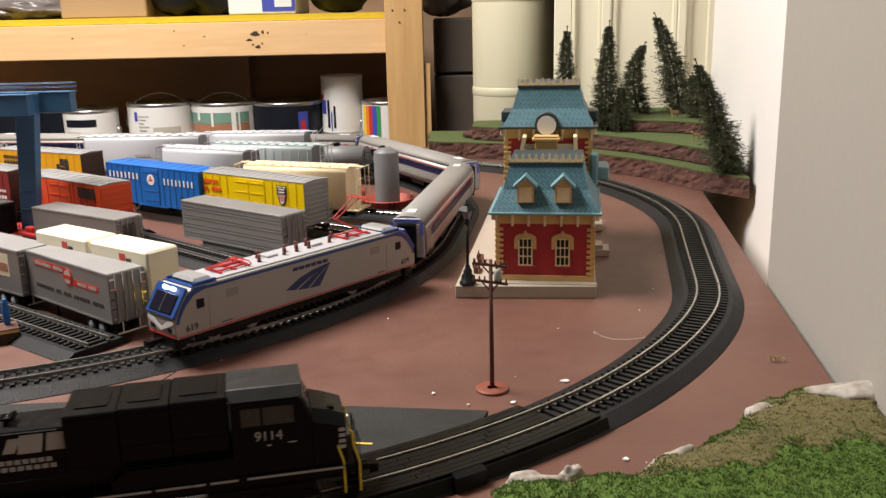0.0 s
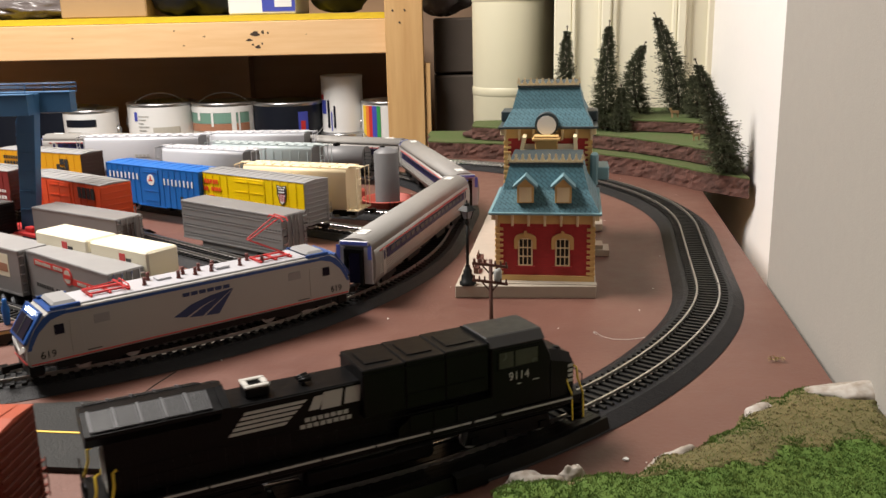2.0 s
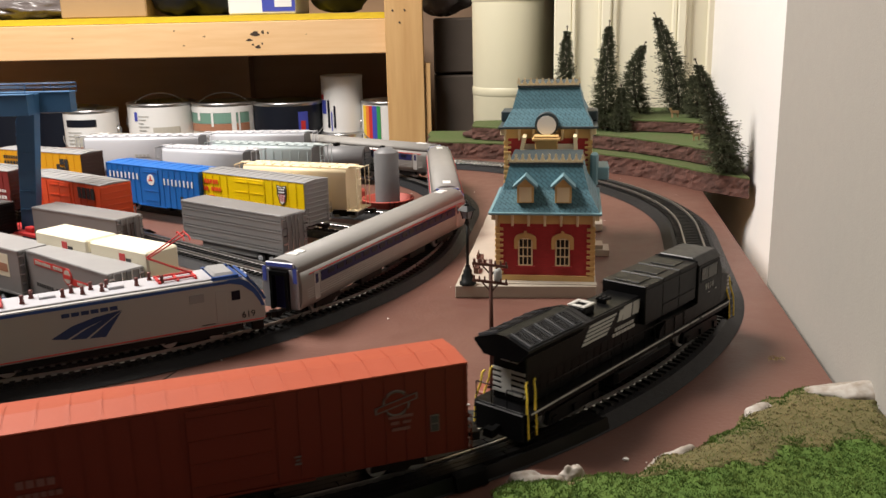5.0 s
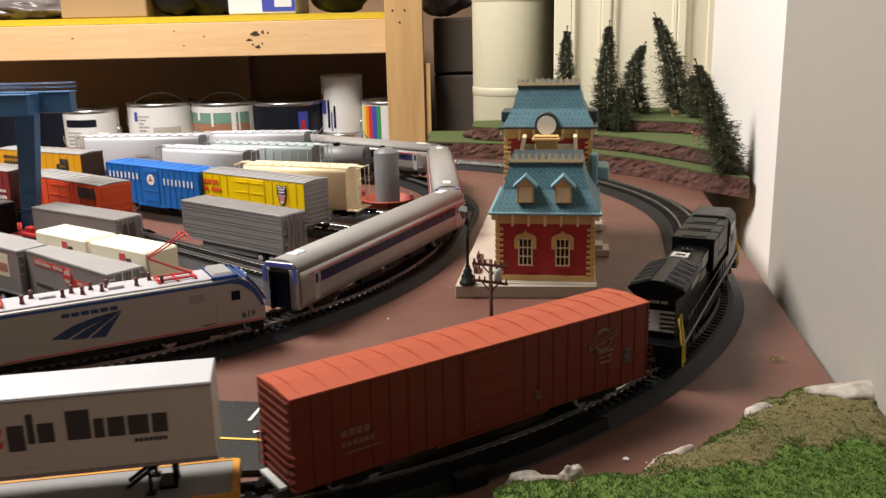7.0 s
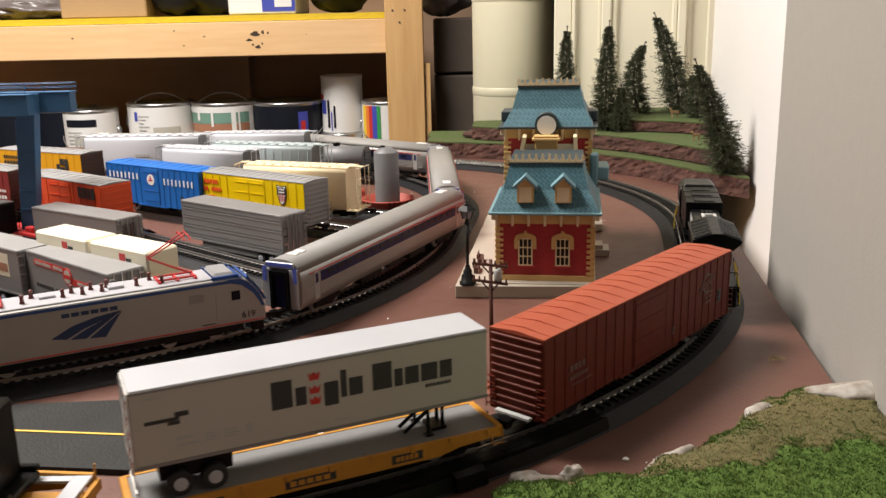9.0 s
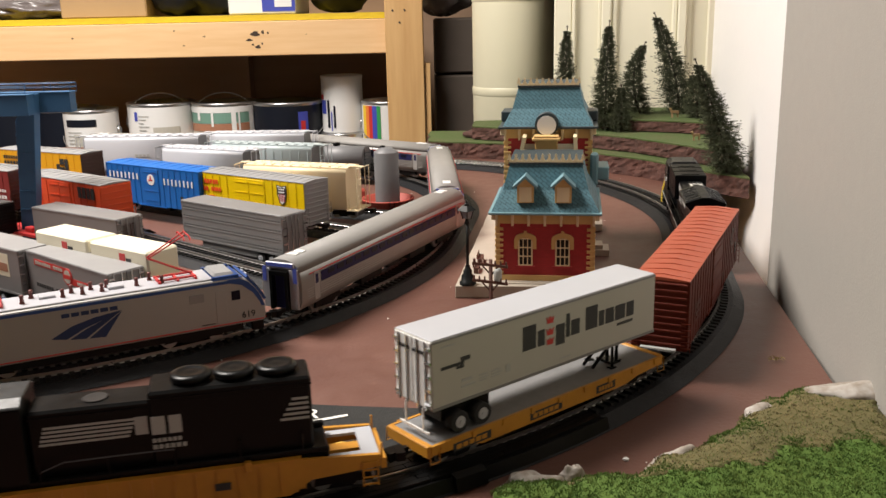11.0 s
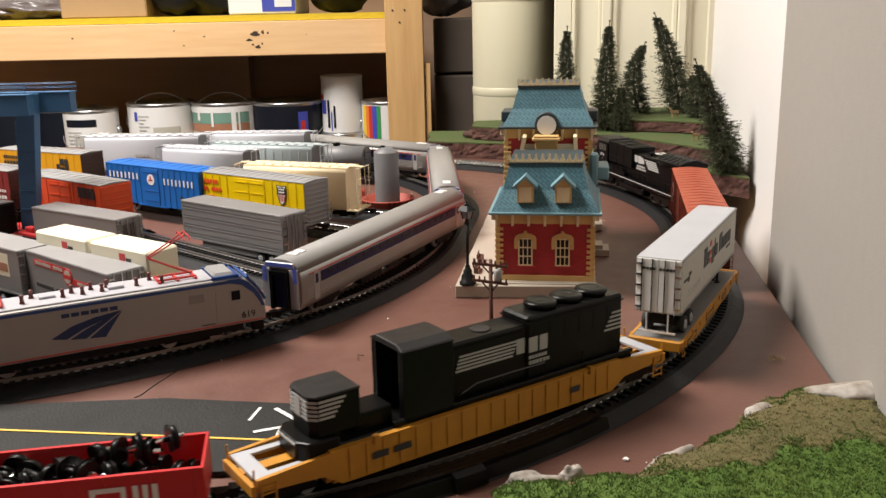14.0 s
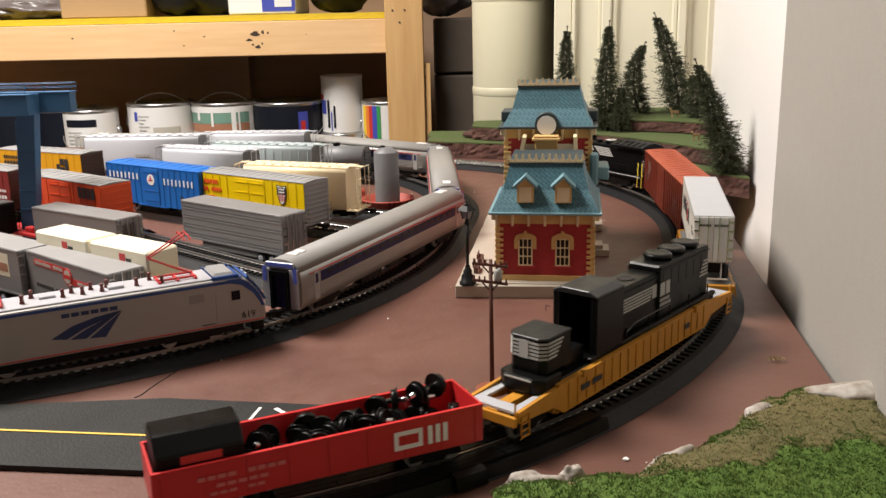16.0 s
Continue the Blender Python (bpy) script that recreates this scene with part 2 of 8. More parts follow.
# ---- mesh helpers ----
def box(bm, x0, x1, y0, y1, z0, z1, m=None):
    v = [bm.verts.new((x, y, z)) for x in (x0, x1) for y in (y0, y1) for z in (z0, z1)]
    if m is not None:
        for q in v:
            q.co = m @ q.co
    for f in ((0, 1, 3, 2), (4, 6, 7, 5), (0, 4, 5, 1), (2, 3, 7, 6), (0, 2, 6, 4), (1, 5, 7, 3)):
        bm.faces.new([v[i] for i in f])
    return v


def bevel(bm, w, seg=1):
    bmesh.ops.recalc_face_normals(bm, faces=bm.faces[:])
    ed = [e for e in bm.edges if len(e.link_faces) == 2 and e.calc_face_angle(0) > 0.5]
    bmesh.ops.bevel(bm, geom=ed, offset=w, segments=seg, profile=0.5, affect="EDGES", clamp_overlap=True)


def rod(bm, a, b, r, seg=8, r2=None, caps=True):
    """A round bar from a to b."""
    a, b = Vector(a), Vector(b)
    q = (b - a).to_track_quat("Z", "Y")
    r2 = r if r2 is None else r2
    lo = [bm.verts.new(a + q @ Vector((math.cos(t) * r, math.sin(t) * r, 0))) for t in [2 * math.pi * i / seg for i in range(seg)]]
    hi = [bm.verts.new(b + q @ Vector((math.cos(t) * r2, math.sin(t) * r2, 0))) for t in [2 * math.pi * i / seg for i in range(seg)]]
    for i in range(seg):
        f = bm.faces.new((lo[i], lo[(i + 1) % seg], hi[(i + 1) % seg], hi[i]))
        f.smooth = seg > 6
    if caps:
        bm.faces.new(lo[::-1])
        bm.faces.new(hi)


def tube(bm, pts, r, seg=6):
    """A bent wire through a row of points."""
    rings = []
    for i, p in enumerate(pts):
        d = Vector(pts[min(i + 1, len(pts) - 1)]) - Vector(pts[max(i - 1, 0)])
        q = d.to_track_quat("Z", "Y")
        rings.append([bm.verts.new(Vector(p) + q @ Vector((math.cos(6.2832 * k / seg) * r, math.sin(6.2832 * k / seg) * r, 0))) for k in range(seg)])
    for a, b in zip(rings, rings[1:]):
        for k in range(seg):
            bm.faces.new((a[k], a[(k + 1) % seg], b[(k + 1) % seg], b[k])).smooth = True


def lathe(bm, profile, seg=24, at=(0, 0, 0)):
    """Turn a profile of (radius, z) about the upright axis."""
    rings = []
    for r, z in profile:
        if r < 1e-6:
            rings.append([bm.verts.new((at[0], at[1], at[2] + z))])
        else:
            rings.append([bm.verts.new((at[0] + r * math.cos(2 * math.pi * i / seg), at[1] + r * math.sin(2 * math.pi * i / seg), at[2] + z)) for i in range(seg)])
    for a, b in zip(rings, rings[1:]):
        for i in range(seg):
            j = (i + 1) % seg
            if len(a) == 1:
                f = bm.faces.new((a[0], b[j], b[i]))
            elif len(b) == 1:
                f = bm.faces.new((a[i], a[j], b[0]))
            else:
                f = bm.faces.new((a[i], a[j], b[j], b[i]))
            f.smooth = True


def prism(bm, pts, axis, lo, hi, m=None, smooth=False):
    """A polygon pushed along an axis: 'x' takes (y, z), 'y' takes (x, z), 'z' takes (x, y)."""
    def at(p, d):
        c = {"x": (d, p[0], p[1]), "y": (p[0], d, p[1]), "z": (p[0], p[1], d)}[axis]
        return (m @ Vector(c)) if m is not None else Vector(c)
    a = [bm.verts.new(at(p, lo)) for p in pts]
    b = [bm.verts.new(at(p, hi)) for p in pts]
    k = len(pts)
    for i in range(k):
        f = bm.faces.new((a[i], a[(i + 1) % k], b[(i + 1) % k], b[i]))
        f.smooth = smooth
    bm.faces.new(a[::-1])
    bm.faces.new(b)


def wheel_pair(bm, x, r, half):
    for s in (-1, 1):
        rod(bm, (x, s * half, r), (x, s * (half + 0.0028), r), r, 14)
        rod(bm, (x, s * (half + 0.0028), r), (x, s * (half + 0.0034), r), r * 0.6, 10)
    rod(bm, (x, -half, r), (x, half, r), 0.0012, 6)


def finish(bm, name, material_):
    bmesh.ops.recalc_face_normals(bm, faces=bm.faces[:])
    me = bpy.data.meshes.new(name)
    bm.to_mesh(me)
    bm.free()
    me.materials.append(material_)
    return me


def part(name, bm, material_, parent, label="", at=None):
    ob = new(name, finish(bm, name, M[material_]))
    ob.parent = parent
    if at is not None:
        ob.matrix_basis = at
    if label:
        tagged(ob, label)
    return ob


def thing(name, m, label, category, group="", kind=""):
    ob = new(name)
    ob.empty_display_size = 0.02
    ob.matrix_basis = m
    return tagged(ob, label, category, group, kind)


def single(name, bm, material_, m, label, category, group="", kind=""):
    ob = new(name, finish(bm, name, M[material_]))
    ob.matrix_basis = m
    return tagged(ob, label, category, group, kind)


def B():
    return bmesh.new()


def boxes(*specs, m=None, bev=0.0):
    bm = B()
    for s in specs:
        box(bm, *s, m=m)
    if bev:
        bevel(bm, bev)
    return bm


def letters(text, size, thick=0.0002):
    """A text as a mesh in its x-y plane, centred."""
    cu = bpy.data.curves.new("letters", "FONT")
    cu.body, cu.size, cu.extrude, cu.align_x, cu.align_y = text, size, thick, "CENTER", "CENTER"
    ob = bpy.data.objects.new("letters", cu)
    me = bpy.data.meshes.new_from_object(ob)
    bpy.data.objects.remove(ob)
    return me


def text_part(name, text, size, material_, parent, at):
    me = letters(text, size)
    me.materials.clear()
    me.materials.append(M[material_])
    ob = new(name, me)
    ob.parent, ob.matrix_basis = parent, at
    return ob


# ---- plan helpers ----
def uv(u, v, z=0.0):
    """A place in the table's own square plan."""
    c, s = math.cos(PHI), math.sin(PHI)
    return Vector((u * c - v * s, u * s + v * c, z))


TURN = Matrix.Rotation(PHI, 4, "Z")


class Path:
    """A line of straights (start, heading, length) and arcs (centre, radius, from, to)."""

    def __init__(self, segs):
        self.segs = segs
        self.lens = [g[3] if g[0] == "line" else abs(g[4] - g[3]) * g[2] for g in segs]

    def at(self, d):
        for i, (g, size) in enumerate(zip(self.segs, self.lens)):
            if d <= size or i == len(self.segs) - 1:
                if g[0] == "line":
                    return g[1][0] + math.cos(g[2]) * d, g[1][1] + math.sin(g[2]) * d, g[2]
                sg = 1 if g[4] > g[3] else -1
                a = g[3] + sg * d / g[2]
                return g[1][0] + math.cos(a) * g[2], g[1][1] + math.sin(a) * g[2], a + sg * math.pi / 2
            d -= size

    def seat(self, s, half):
        """The pose of a rigid car whose two trucks stand half before and behind s."""
        x1, y1, _ = self.at(s + half)
        x0, y0, _ = self.at(s - half)
        return pose((x0 + x1) / 2, (y0 + y1) / 2, RH, 0, 0, math.degrees(math.atan2(y1 - y0, x1 - x0)))


def polar(c, r, a):
    return c[0] + r * math.cos(a), c[1] + r * math.sin(a)


QT = math.pi / 2


def course(p, h, *pieces):
    """A path laid piece by piece from p with heading h: ("line", length) or ("arc", radius, turn)."""
    segs = []
    for piece in pieces:
        if piece[0] == "line":
            segs.append(("line", p, h, piece[1]))
            p = polar(p, piece[1], h)
        else:
            _, r, turn = piece
            c = polar(p, r, h + QT)
            segs.append(("arc", c, r, h - QT, h - QT + turn))
            h += turn
            p = polar(c, r, h - QT)
    return Path(segs)


start = polar(polar((-0.2722, 0.8596), 0.5133, PHI - QT), -1.4028, PHI)
OUTER = course(start, PHI, ("line", 1.4), ("arc", 0.5181, 1.2489), ("arc", 0.3196, 0.2832), ("line", 0.1903), ("arc", 0.4337, math.pi - 1.5321), ("line", 1.6))
C3, R3, R4 = (-0.4424, 0.9505), 0.442, 0.33
q2 = polar(polar(C3, R3, PHI), 0.12, PHI + QT)
C4 = polar(q2, -R4, PHI)
INNER = Path([("line", polar(polar(C4, R4, PHI + QT), -1.6, PHI), PHI, 1.6), ("arc", C4, R4, PHI + QT, PHI), ("line", q2, PHI - QT, 0.12),
              ("arc", C3, R3, PHI, PHI - QT), ("line", polar(C3, R3, PHI - QT), PHI + math.pi, 1.5)])


# ---- room ----
def room():
    def slab(name, *b, m="room_wall", label="plain dark wall added out of view to close the room", turn=None):
        return single(name, boxes(b), m, turn or Matrix(), label, "wall" if "wall" in name else name, kind="structure")
    slab("floor", -3.2, 2.2, -2.2, 3.3, -0.9, -0.8, m="concrete", label="bare grey concrete basement floor")
    # ceiling, west and south walls are out of view, added to limit bounce
    slab("ceiling", -3.2, 2.2, -2.2, 3.3, 1.6, 1.7, label="plain dark ceiling added out of view to close the room")
    slab("wall_west", -3.2, -3.1, -2.2, 3.3, -0.8, 1.6)
    slab("wall_south", -3.1, 2.1, -2.2, -2.1, -0.8, 1.6)
    slab("wall_north", -3.1, 2.1, 3.2, 3.3, -0.8, 1.6, m="shade_dark", label="back wall of the basement, unlit look put into its dark colour")
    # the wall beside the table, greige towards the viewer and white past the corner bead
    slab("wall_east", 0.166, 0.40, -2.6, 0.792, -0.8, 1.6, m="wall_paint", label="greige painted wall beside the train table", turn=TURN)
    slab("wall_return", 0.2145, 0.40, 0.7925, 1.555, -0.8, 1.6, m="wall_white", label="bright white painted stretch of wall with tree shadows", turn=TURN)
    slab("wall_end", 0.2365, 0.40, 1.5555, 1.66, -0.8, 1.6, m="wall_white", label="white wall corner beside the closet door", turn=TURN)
    slab("trim", 0.2310, 0.2355, 1.56, 1.598, -0.8, 1.6, m="casing_pink", label="narrow faded pinkish corner trim beside the door", turn=TURN)
    # panelled closet door across the end
    door = thing("door_1", TURN @ pose(-0.043, 1.60, -0.8), "cream painted panelled closet door with upright mouldings", "door", kind="structure")
    part("leaf", boxes((0, 0.268, 0.012, 0.04, 0.01, 2.05), bev=0.002), "door_cream", door)
    for x0, x1, dep in ((0.0, 0.030, 0.006), (0.0303, 0.036, 0.003), (0.0740, 0.0790, 0.006), (0.0793, 0.0960, 0.0), (0.0963, 0.1060, 0.005), (0.1960, 0.2050, 0.005), (0.2053, 0.2200, 0.0), (0.2203, 0.2270, 0.006), (0.2540, 0.2680, 0.003)):
        part("moulding", boxes((x0, x1, dep, 0.0117, 0.01, 2.05), bev=0.0022 if x1 - x0 > 0.008 else 0.001), "door_cream", door)
    frame_ = thing("door_frame", TURN @ pose(0.2275, 1.60, -0.8), "cream painted door frame with a dark gap beside the leaf", "door frame", kind="structure")
    part("gap_strip", boxes((-0.0020, 0.0008, 0.014, 0.05, 0, 2.1)), "interior", frame_)
    part("jamb", boxes((0.0012, 0.0032, 0.002, 0.06, 0, 2.1), bev=0.0004), "door_cream", frame_)
    part("head", boxes((-0.270, -0.0025, 0, 0.05, 2.06, 2.1)), "door_cream", frame_)
    for x, y, z, size, _, _c in LAMPS:
        lamp = thing("ceiling_lamp", pose(x, y, z + 0.02), "round white ceiling lamp", "lamp", "ceiling lamps")
        bm = B()
        lathe(bm, [(size * 0.56, 0), (size * 0.58, 0.02), (size * 0.56, 0.05), (0.05, 0.075), (0, 0.08)], 24)
        part("housing", bm, "wall_white", lamp)


def train_table():
    t = thing("train_table", Matrix(), "reddish brown painted plywood train table", "table", kind="structure")
    bm = B()
    prism(bm, [(-2.2, 0.12), (0.158, 0.12), (0.158, 1.56), (-2.2, 1.56)], "z", -0.018, 0.0, m=TURN)
    part("tabletop", bm, "table_paint", t)
    for u, v in ((-2.1, 0.2), (0.1, 0.2), (-2.1, 1.5), (0.1, 1.5)):
        p = uv(u, v)
        part("leg", boxes((p.x - 0.03, p.x + 0.03, p.y - 0.03, p.y + 0.03, -0.8, -0.0185)), "wood_raw", t)
    part("apron", boxes((-2.18, 0.145, 0.135, 0.155, -0.11, -0.0185), m=TURN), "wood_raw", t)
    part("apron", boxes((0.125, 0.145, 0.156, 1.54, -0.11, -0.0185), m=TURN), "wood_raw", t)
    bm = B()
    tube(bm, [(-0.1785, 0.5610, 0.0001), (-0.1800, 0.5560, 0.0001), (-0.1858, 0.5390, 0.0001), (-0.1895, 0.5235, 0.0001), (-0.1925, 0.5190, 0.0001)], 0.0005, 5)
    part("crack", bm, "interior", t, "thin dark crack in the painted plywood")
    # flakes and bits lying on the table
    rng = random.Random(5)
    bm = B()
    for i in range(70):
        u, v = rng.uniform(-0.5, 0.15), rng.uniform(0.42, 1.3)
        p = uv(u, v)
        r = rng.uniform(0.0004, 0.0011)
        k = [bm.verts.new((p.x + r * math.cos(a) * rng.uniform(0.5, 1.4), p.y + r * math.sin(a) * rng.uniform(0.5, 1.4), 0.0007)) for a in (0.3, 1.7, 3.2, 4.6)]
        top = bm.verts.new((p.x, p.y, 0.0014))
        for j in range(4):
            bm.faces.new((k[j], k[(j + 1) % 4], top))
    single("debris", bm, "white_paint", Matrix(), "tiny white paint flakes scattered on the table", "debris", kind="stuff")


def litter():
    bm = B()
    tube(bm, [(0.1085, 0.6115, 0.0008), (0.1068, 0.6150, 0.0016), (0.1085, 0.6185, 0.0010), (0.1120, 0.6080, 0.0007), (0.1190, 0.6020, 0.0008), (0.1290, 0.6008, 0.0007), (0.1420, 0.6040, 0.0008)], 0.00016, 5)
    single("thread", bm, "white_paint", Matrix(), "curled white thread lying on the table", "thread")
    rng = random.Random(8)
    bm = B()
    for i in range(60):
        a, d = rng.uniform(0, 6.283), rng.uniform(0, 0.006)
        c = Vector((0.2165 + d * math.cos(a), 0.5555 + d * math.sin(a) * 0.5, 0.0006 + rng.uniform(0, 0.002)))
        v = [bm.verts.new(c + Vector((rng.uniform(-1, 1), rng.uniform(-1, 1), rng.uniform(-0.3, 1))) * 0.0016) for _ in range(3)]
        bm.faces.new(v)
    single("moss_clump", bm, "straw", Matrix(), "loose clump of yellowed flock on the table", "flock clump")
    for i, (x, y, r) in enumerate(((0.0745, 0.5295, 0.0030), (0.0395, 0.4985, 0.0022), (-0.008, 0.515, 0.0018), (0.092, 0.4255, 0.0022), (0.0130, 0.497, 0.0012))):
        bm = B()
        prism(bm, [(r * math.cos(k * 1.05) * rng.uniform(0.5, 1.1), r * math.sin(k * 1.05) * rng.uniform(0.4, 0.8)) for k in range(6)], "z", 0.0004, 0.0012)
        single("paint_flake", bm, "white_paint", pose(x, y, 0, 0, 0, 40 * i), "white paint flake lying on the table", "paint flake", "paint flakes")


# ---- tracks ----
def sweep(bm, path, s0, s1, section, step=0.012):
    """Push a closed cross-section of (left, up) along a path."""
    n = max(2, int((s1 - s0) / step))
    rings = []
    for i in range(n + 1):
        x, y, h = path.at(s0 + (s1 - s0) * i / n)
        rings.append([bm.verts.new((x - math.sin(h) * a, y + math.cos(h) * a, z)) for a, z in section])
    k = len(section)
    for a, b in zip(rings, rings[1:]):
        for j in range(k):
            bm.faces.new((a[j], a[(j + 1) % k], b[(j + 1) % k], b[j]))
    bm.faces.new(rings[0])
    bm.faces.new(rings[-1][::-1])


BED = [(-0.0275, 0.0005), (0.0275, 0.0005), (0.0190, 0.0056), (-0.0190, 0.0056)]
TIE_MESH = {}


def track(label, path, s0, s1, ties0, ties1, pitch=0.0068, detail=True):
    t = thing("railway_track", Matrix(), label, "track", "model railway tracks")
    bm = B()
    sweep(bm, path, s0, s1, BED)
    part("roadbed", bm, "roadbed", t)
    for side in (-1, 1):
        bm = B()
        c = side * 0.0086
        sweep(bm, path, s0, s1, [(c - 0.0011, 0.0068), (c + 0.0011, 0.0068), (c + 0.0005, 0.0074), (c + 0.0005, 0.0082), (c + 0.00065, 0.0086),
                                 (c + 0.00065, 0.0095), (c - 0.00065, 0.0095), (c - 0.00065, 0.0086), (c - 0.0005, 0.0082), (c - 0.0005, 0.0074)])
        part("rail", bm, "rail", t, "bright nickel rail")
    if "tie" not in TIE_MESH:
        TIE_MESH["tie"] = finish(boxes((-0.0014, 0.0014, -0.0152, 0.0152, 0.0053, 0.0072), (-0.0017, 0.0017, -0.0108, -0.0066, 0.0071, 0.0077),
                                       (-0.0017, 0.0017, 0.0066, 0.0108, 0.0071, 0.0077)), "tie", M["tie"])
    rest = B()
    n = int((s1 - s0) / pitch)
    for i in range(n):
        s = s0 + (i + 0.5) * pitch
        x, y, h = path.at(s)
        m = Matrix.Translation((x, y, 0)) @ Matrix.Rotation(h, 4, "Z")
        if ties0 <= s <= ties1 and detail:
            ob = new("tie", TIE_MESH["tie"])
            ob.parent, ob.matrix_basis = t, m
        else:
            box(rest, -0.0014, 0.0014, -0.0152, 0.0152, 0.0053, 0.0072, m=m)
    if len(rest.verts):
        tagged(part("tie_bed", rest, "tie", t), kind="stuff")
    else:
        rest.free()
    return t


def straight(x0, y0, x1, y1):
    return Path([("line", (x0, y0), math.atan2(y1 - y0, x1 - x0), math.hypot(x1 - x0, y1 - y0))])


YARD = {}


def tracks():
    track("outer loop of black roadbed track with nickel rails", OUTER, 0.6, 4.0, 1.62, 2.95)
    track("inner loop of black roadbed track under the passenger train", INNER, 0.7, 3.9, 2.15, 2.95)
    for key, a, b in (("spur", (-0.48, 0.775), (-0.243, 0.6005)), ("mid", (-0.62, 1.19), (-0.105, 0.735)), ("yellow", (-0.72, 1.36), (-0.07, 0.915)),
                      ("tan", (-0.62, 1.235), (-0.02, 1.008)), ("white", (-0.9, 1.44), (-0.12, 1.14)), ("orange", (-0.75, 1.26), (-0.33, 0.945))):
        path = straight(*a, *b)
        YARD[key] = path
        track("yard siding of black roadbed track", path, 0.0, path.lens[0], 0, 9, detail=key == "spur")


def crossing():
    """Asphalt-coloured road piece with painted markings, and the plank rerailer in the track."""
    road = thing("model_road", Matrix(), "black moulded model road with yellow centre line and white crossing mark", "road", kind="structure")
    bm = B()
    prism(bm, [(-0.42, 0.4955), (-0.30, 0.5045), (-0.17, 0.5105), (-0.06, 0.4935), (0.024, 0.4825), (0.016, 0.459), (-0.06, 0.418), (-0.13, 0.4165), (-0.42, 0.452)][::-1], "z", 0.0006, 0.0034)
    part("surface", bm, "road_black", road)
    d = math.atan2(0.4443 - 0.4715, -0.043 + 0.2532)
    m = Matrix.Translation((-0.2532, 0.4705, 0.0035)) @ Matrix.Rotation(d, 4, "Z")
    part("centre_line", boxes((-0.16, 0.172, -0.0009, 0.0009, 0, 0.0004), m=m), "road_yellow", road)
    part("stop_line", boxes((0.19, 0.215, -0.0009, 0.0009, 0, 0.0004), m=m), "road_yellow", road)
    g = Matrix.Translation((-0.082, 0.4700, 0.0035)) @ Matrix.Rotation(radians(-10), 4, "Z")
    part("cross_bar", boxes((-0.027, 0.027, -0.0013, 0.0013, 0, 0.0004), m=g @ Matrix.Rotation(radians(31), 4, "Z")), "road_white", road)
    part("cross_bar", boxes((-0.027, 0.027, -0.0013, 0.0013, 0.0005, 0.0009), m=g @ Matrix.Rotation(radians(-38), 4, "Z")), "road_white", road)
    part("edge_bar", boxes((-0.0012, 0.0012, -0.012, 0.012, 0, 0.0004), m=g @ Matrix.Translation((-0.031, 0.009, 0)) @ Matrix.Scale(0.75, 4)), "road_white", road)
    text_part("letter", "R", 0.017, "road_white", road, g @ pose(0.002, 0.012, 0.0003, 0, 0, 8))
    text_part("letter", "R", 0.017, "road_white", road, g @ pose(-0.006, -0.0125, 0.0003, 0, 0, 8))
    planks = thing("rerailer_crossing", Matrix(), "black plastic plank crossing set into the curved track", "track crossing")
    for lane in range(8):
        if lane < 3:
            a0, a1 = -0.0225 + lane * 0.0036, -0.0225 + lane * 0.0036 + 0.0033
        elif lane < 6:
            a0, a1 = -0.0062 + (lane - 3) * 0.0042, -0.0062 + (lane - 3) * 0.0042 + 0.0039
        else:
            a0, a1 = 0.0112 + (lane - 6) * 0.0037, 0.0112 + (lane - 6) * 0.0037 + 0.0034
        cuts = [1.675, 1.705 + 0.006 * (lane % 3), 1.745 - 0.005 * (lane % 2), 1.788 + 0.004 * (lane % 3), 1.832 if lane > 2 else 1.855]
        for p, q in zip(cuts, cuts[1:]):
            bm = B()
            sweep(bm, OUTER, p, q - 0.0006, [(a0, 0.0062), (a1, 0.0062), (a1, 0.0091), (a0, 0.0091)])
            part("plank", bm, "black_plastic", planks)
    bm = B()
    sweep(bm, OUTER, 1.665, 1.858, [(-0.0265, 0.0008), (-0.0215, 0.0008), (-0.0228, 0.0075), (-0.0245, 0.0075)])
    part("ramp_edge", bm, "black_plastic", planks)
    bm = B()
    sweep(bm, OUTER, 1.755, 1.772, [(-0.0295, 0.0012), (-0.0235, 0.0012), (-0.0235, 0.0094), (-0.0280, 0.0080)])
    part("terminal_box", bm, "black_plastic", planks)


# ---- landscape pieces ----
def terrain(name, label, inside, height, x0, x1, y0, y1, step, material_, m=Matrix()):
    """A bumpy sheet with a skirt over the cells whose middle lies inside the outline."""
    bm = B()
    grid = {}

    def vert(i, j):
        if (i, j) not in grid:
            x, y = x0 + i * step, y0 + j * step
            grid[i, j] = bm.verts.new((x, y, height(x, y)))
        return grid[i, j]
    for i in range(int((x1 - x0) / step)):
        for j in range(int((y1 - y0) / step)):
            if inside(x0 + (i + 0.5) * step, y0 + (j + 0.5) * step):
                bm.faces.new((vert(i, j), vert(i + 1, j), vert(i + 1, j + 1), vert(i, j + 1))).smooth = True
    rim = [e for e in bm.edges if len(e.link_faces) == 1]
    got = bmesh.ops.extrude_edge_only(bm, edges=rim)
    for v in got["geom"]:
        if isinstance(v, bmesh.types.BMVert):
            v.co.z = 0.001
    return single(name, bm, material_, m, label, "scenery", kind="structure")


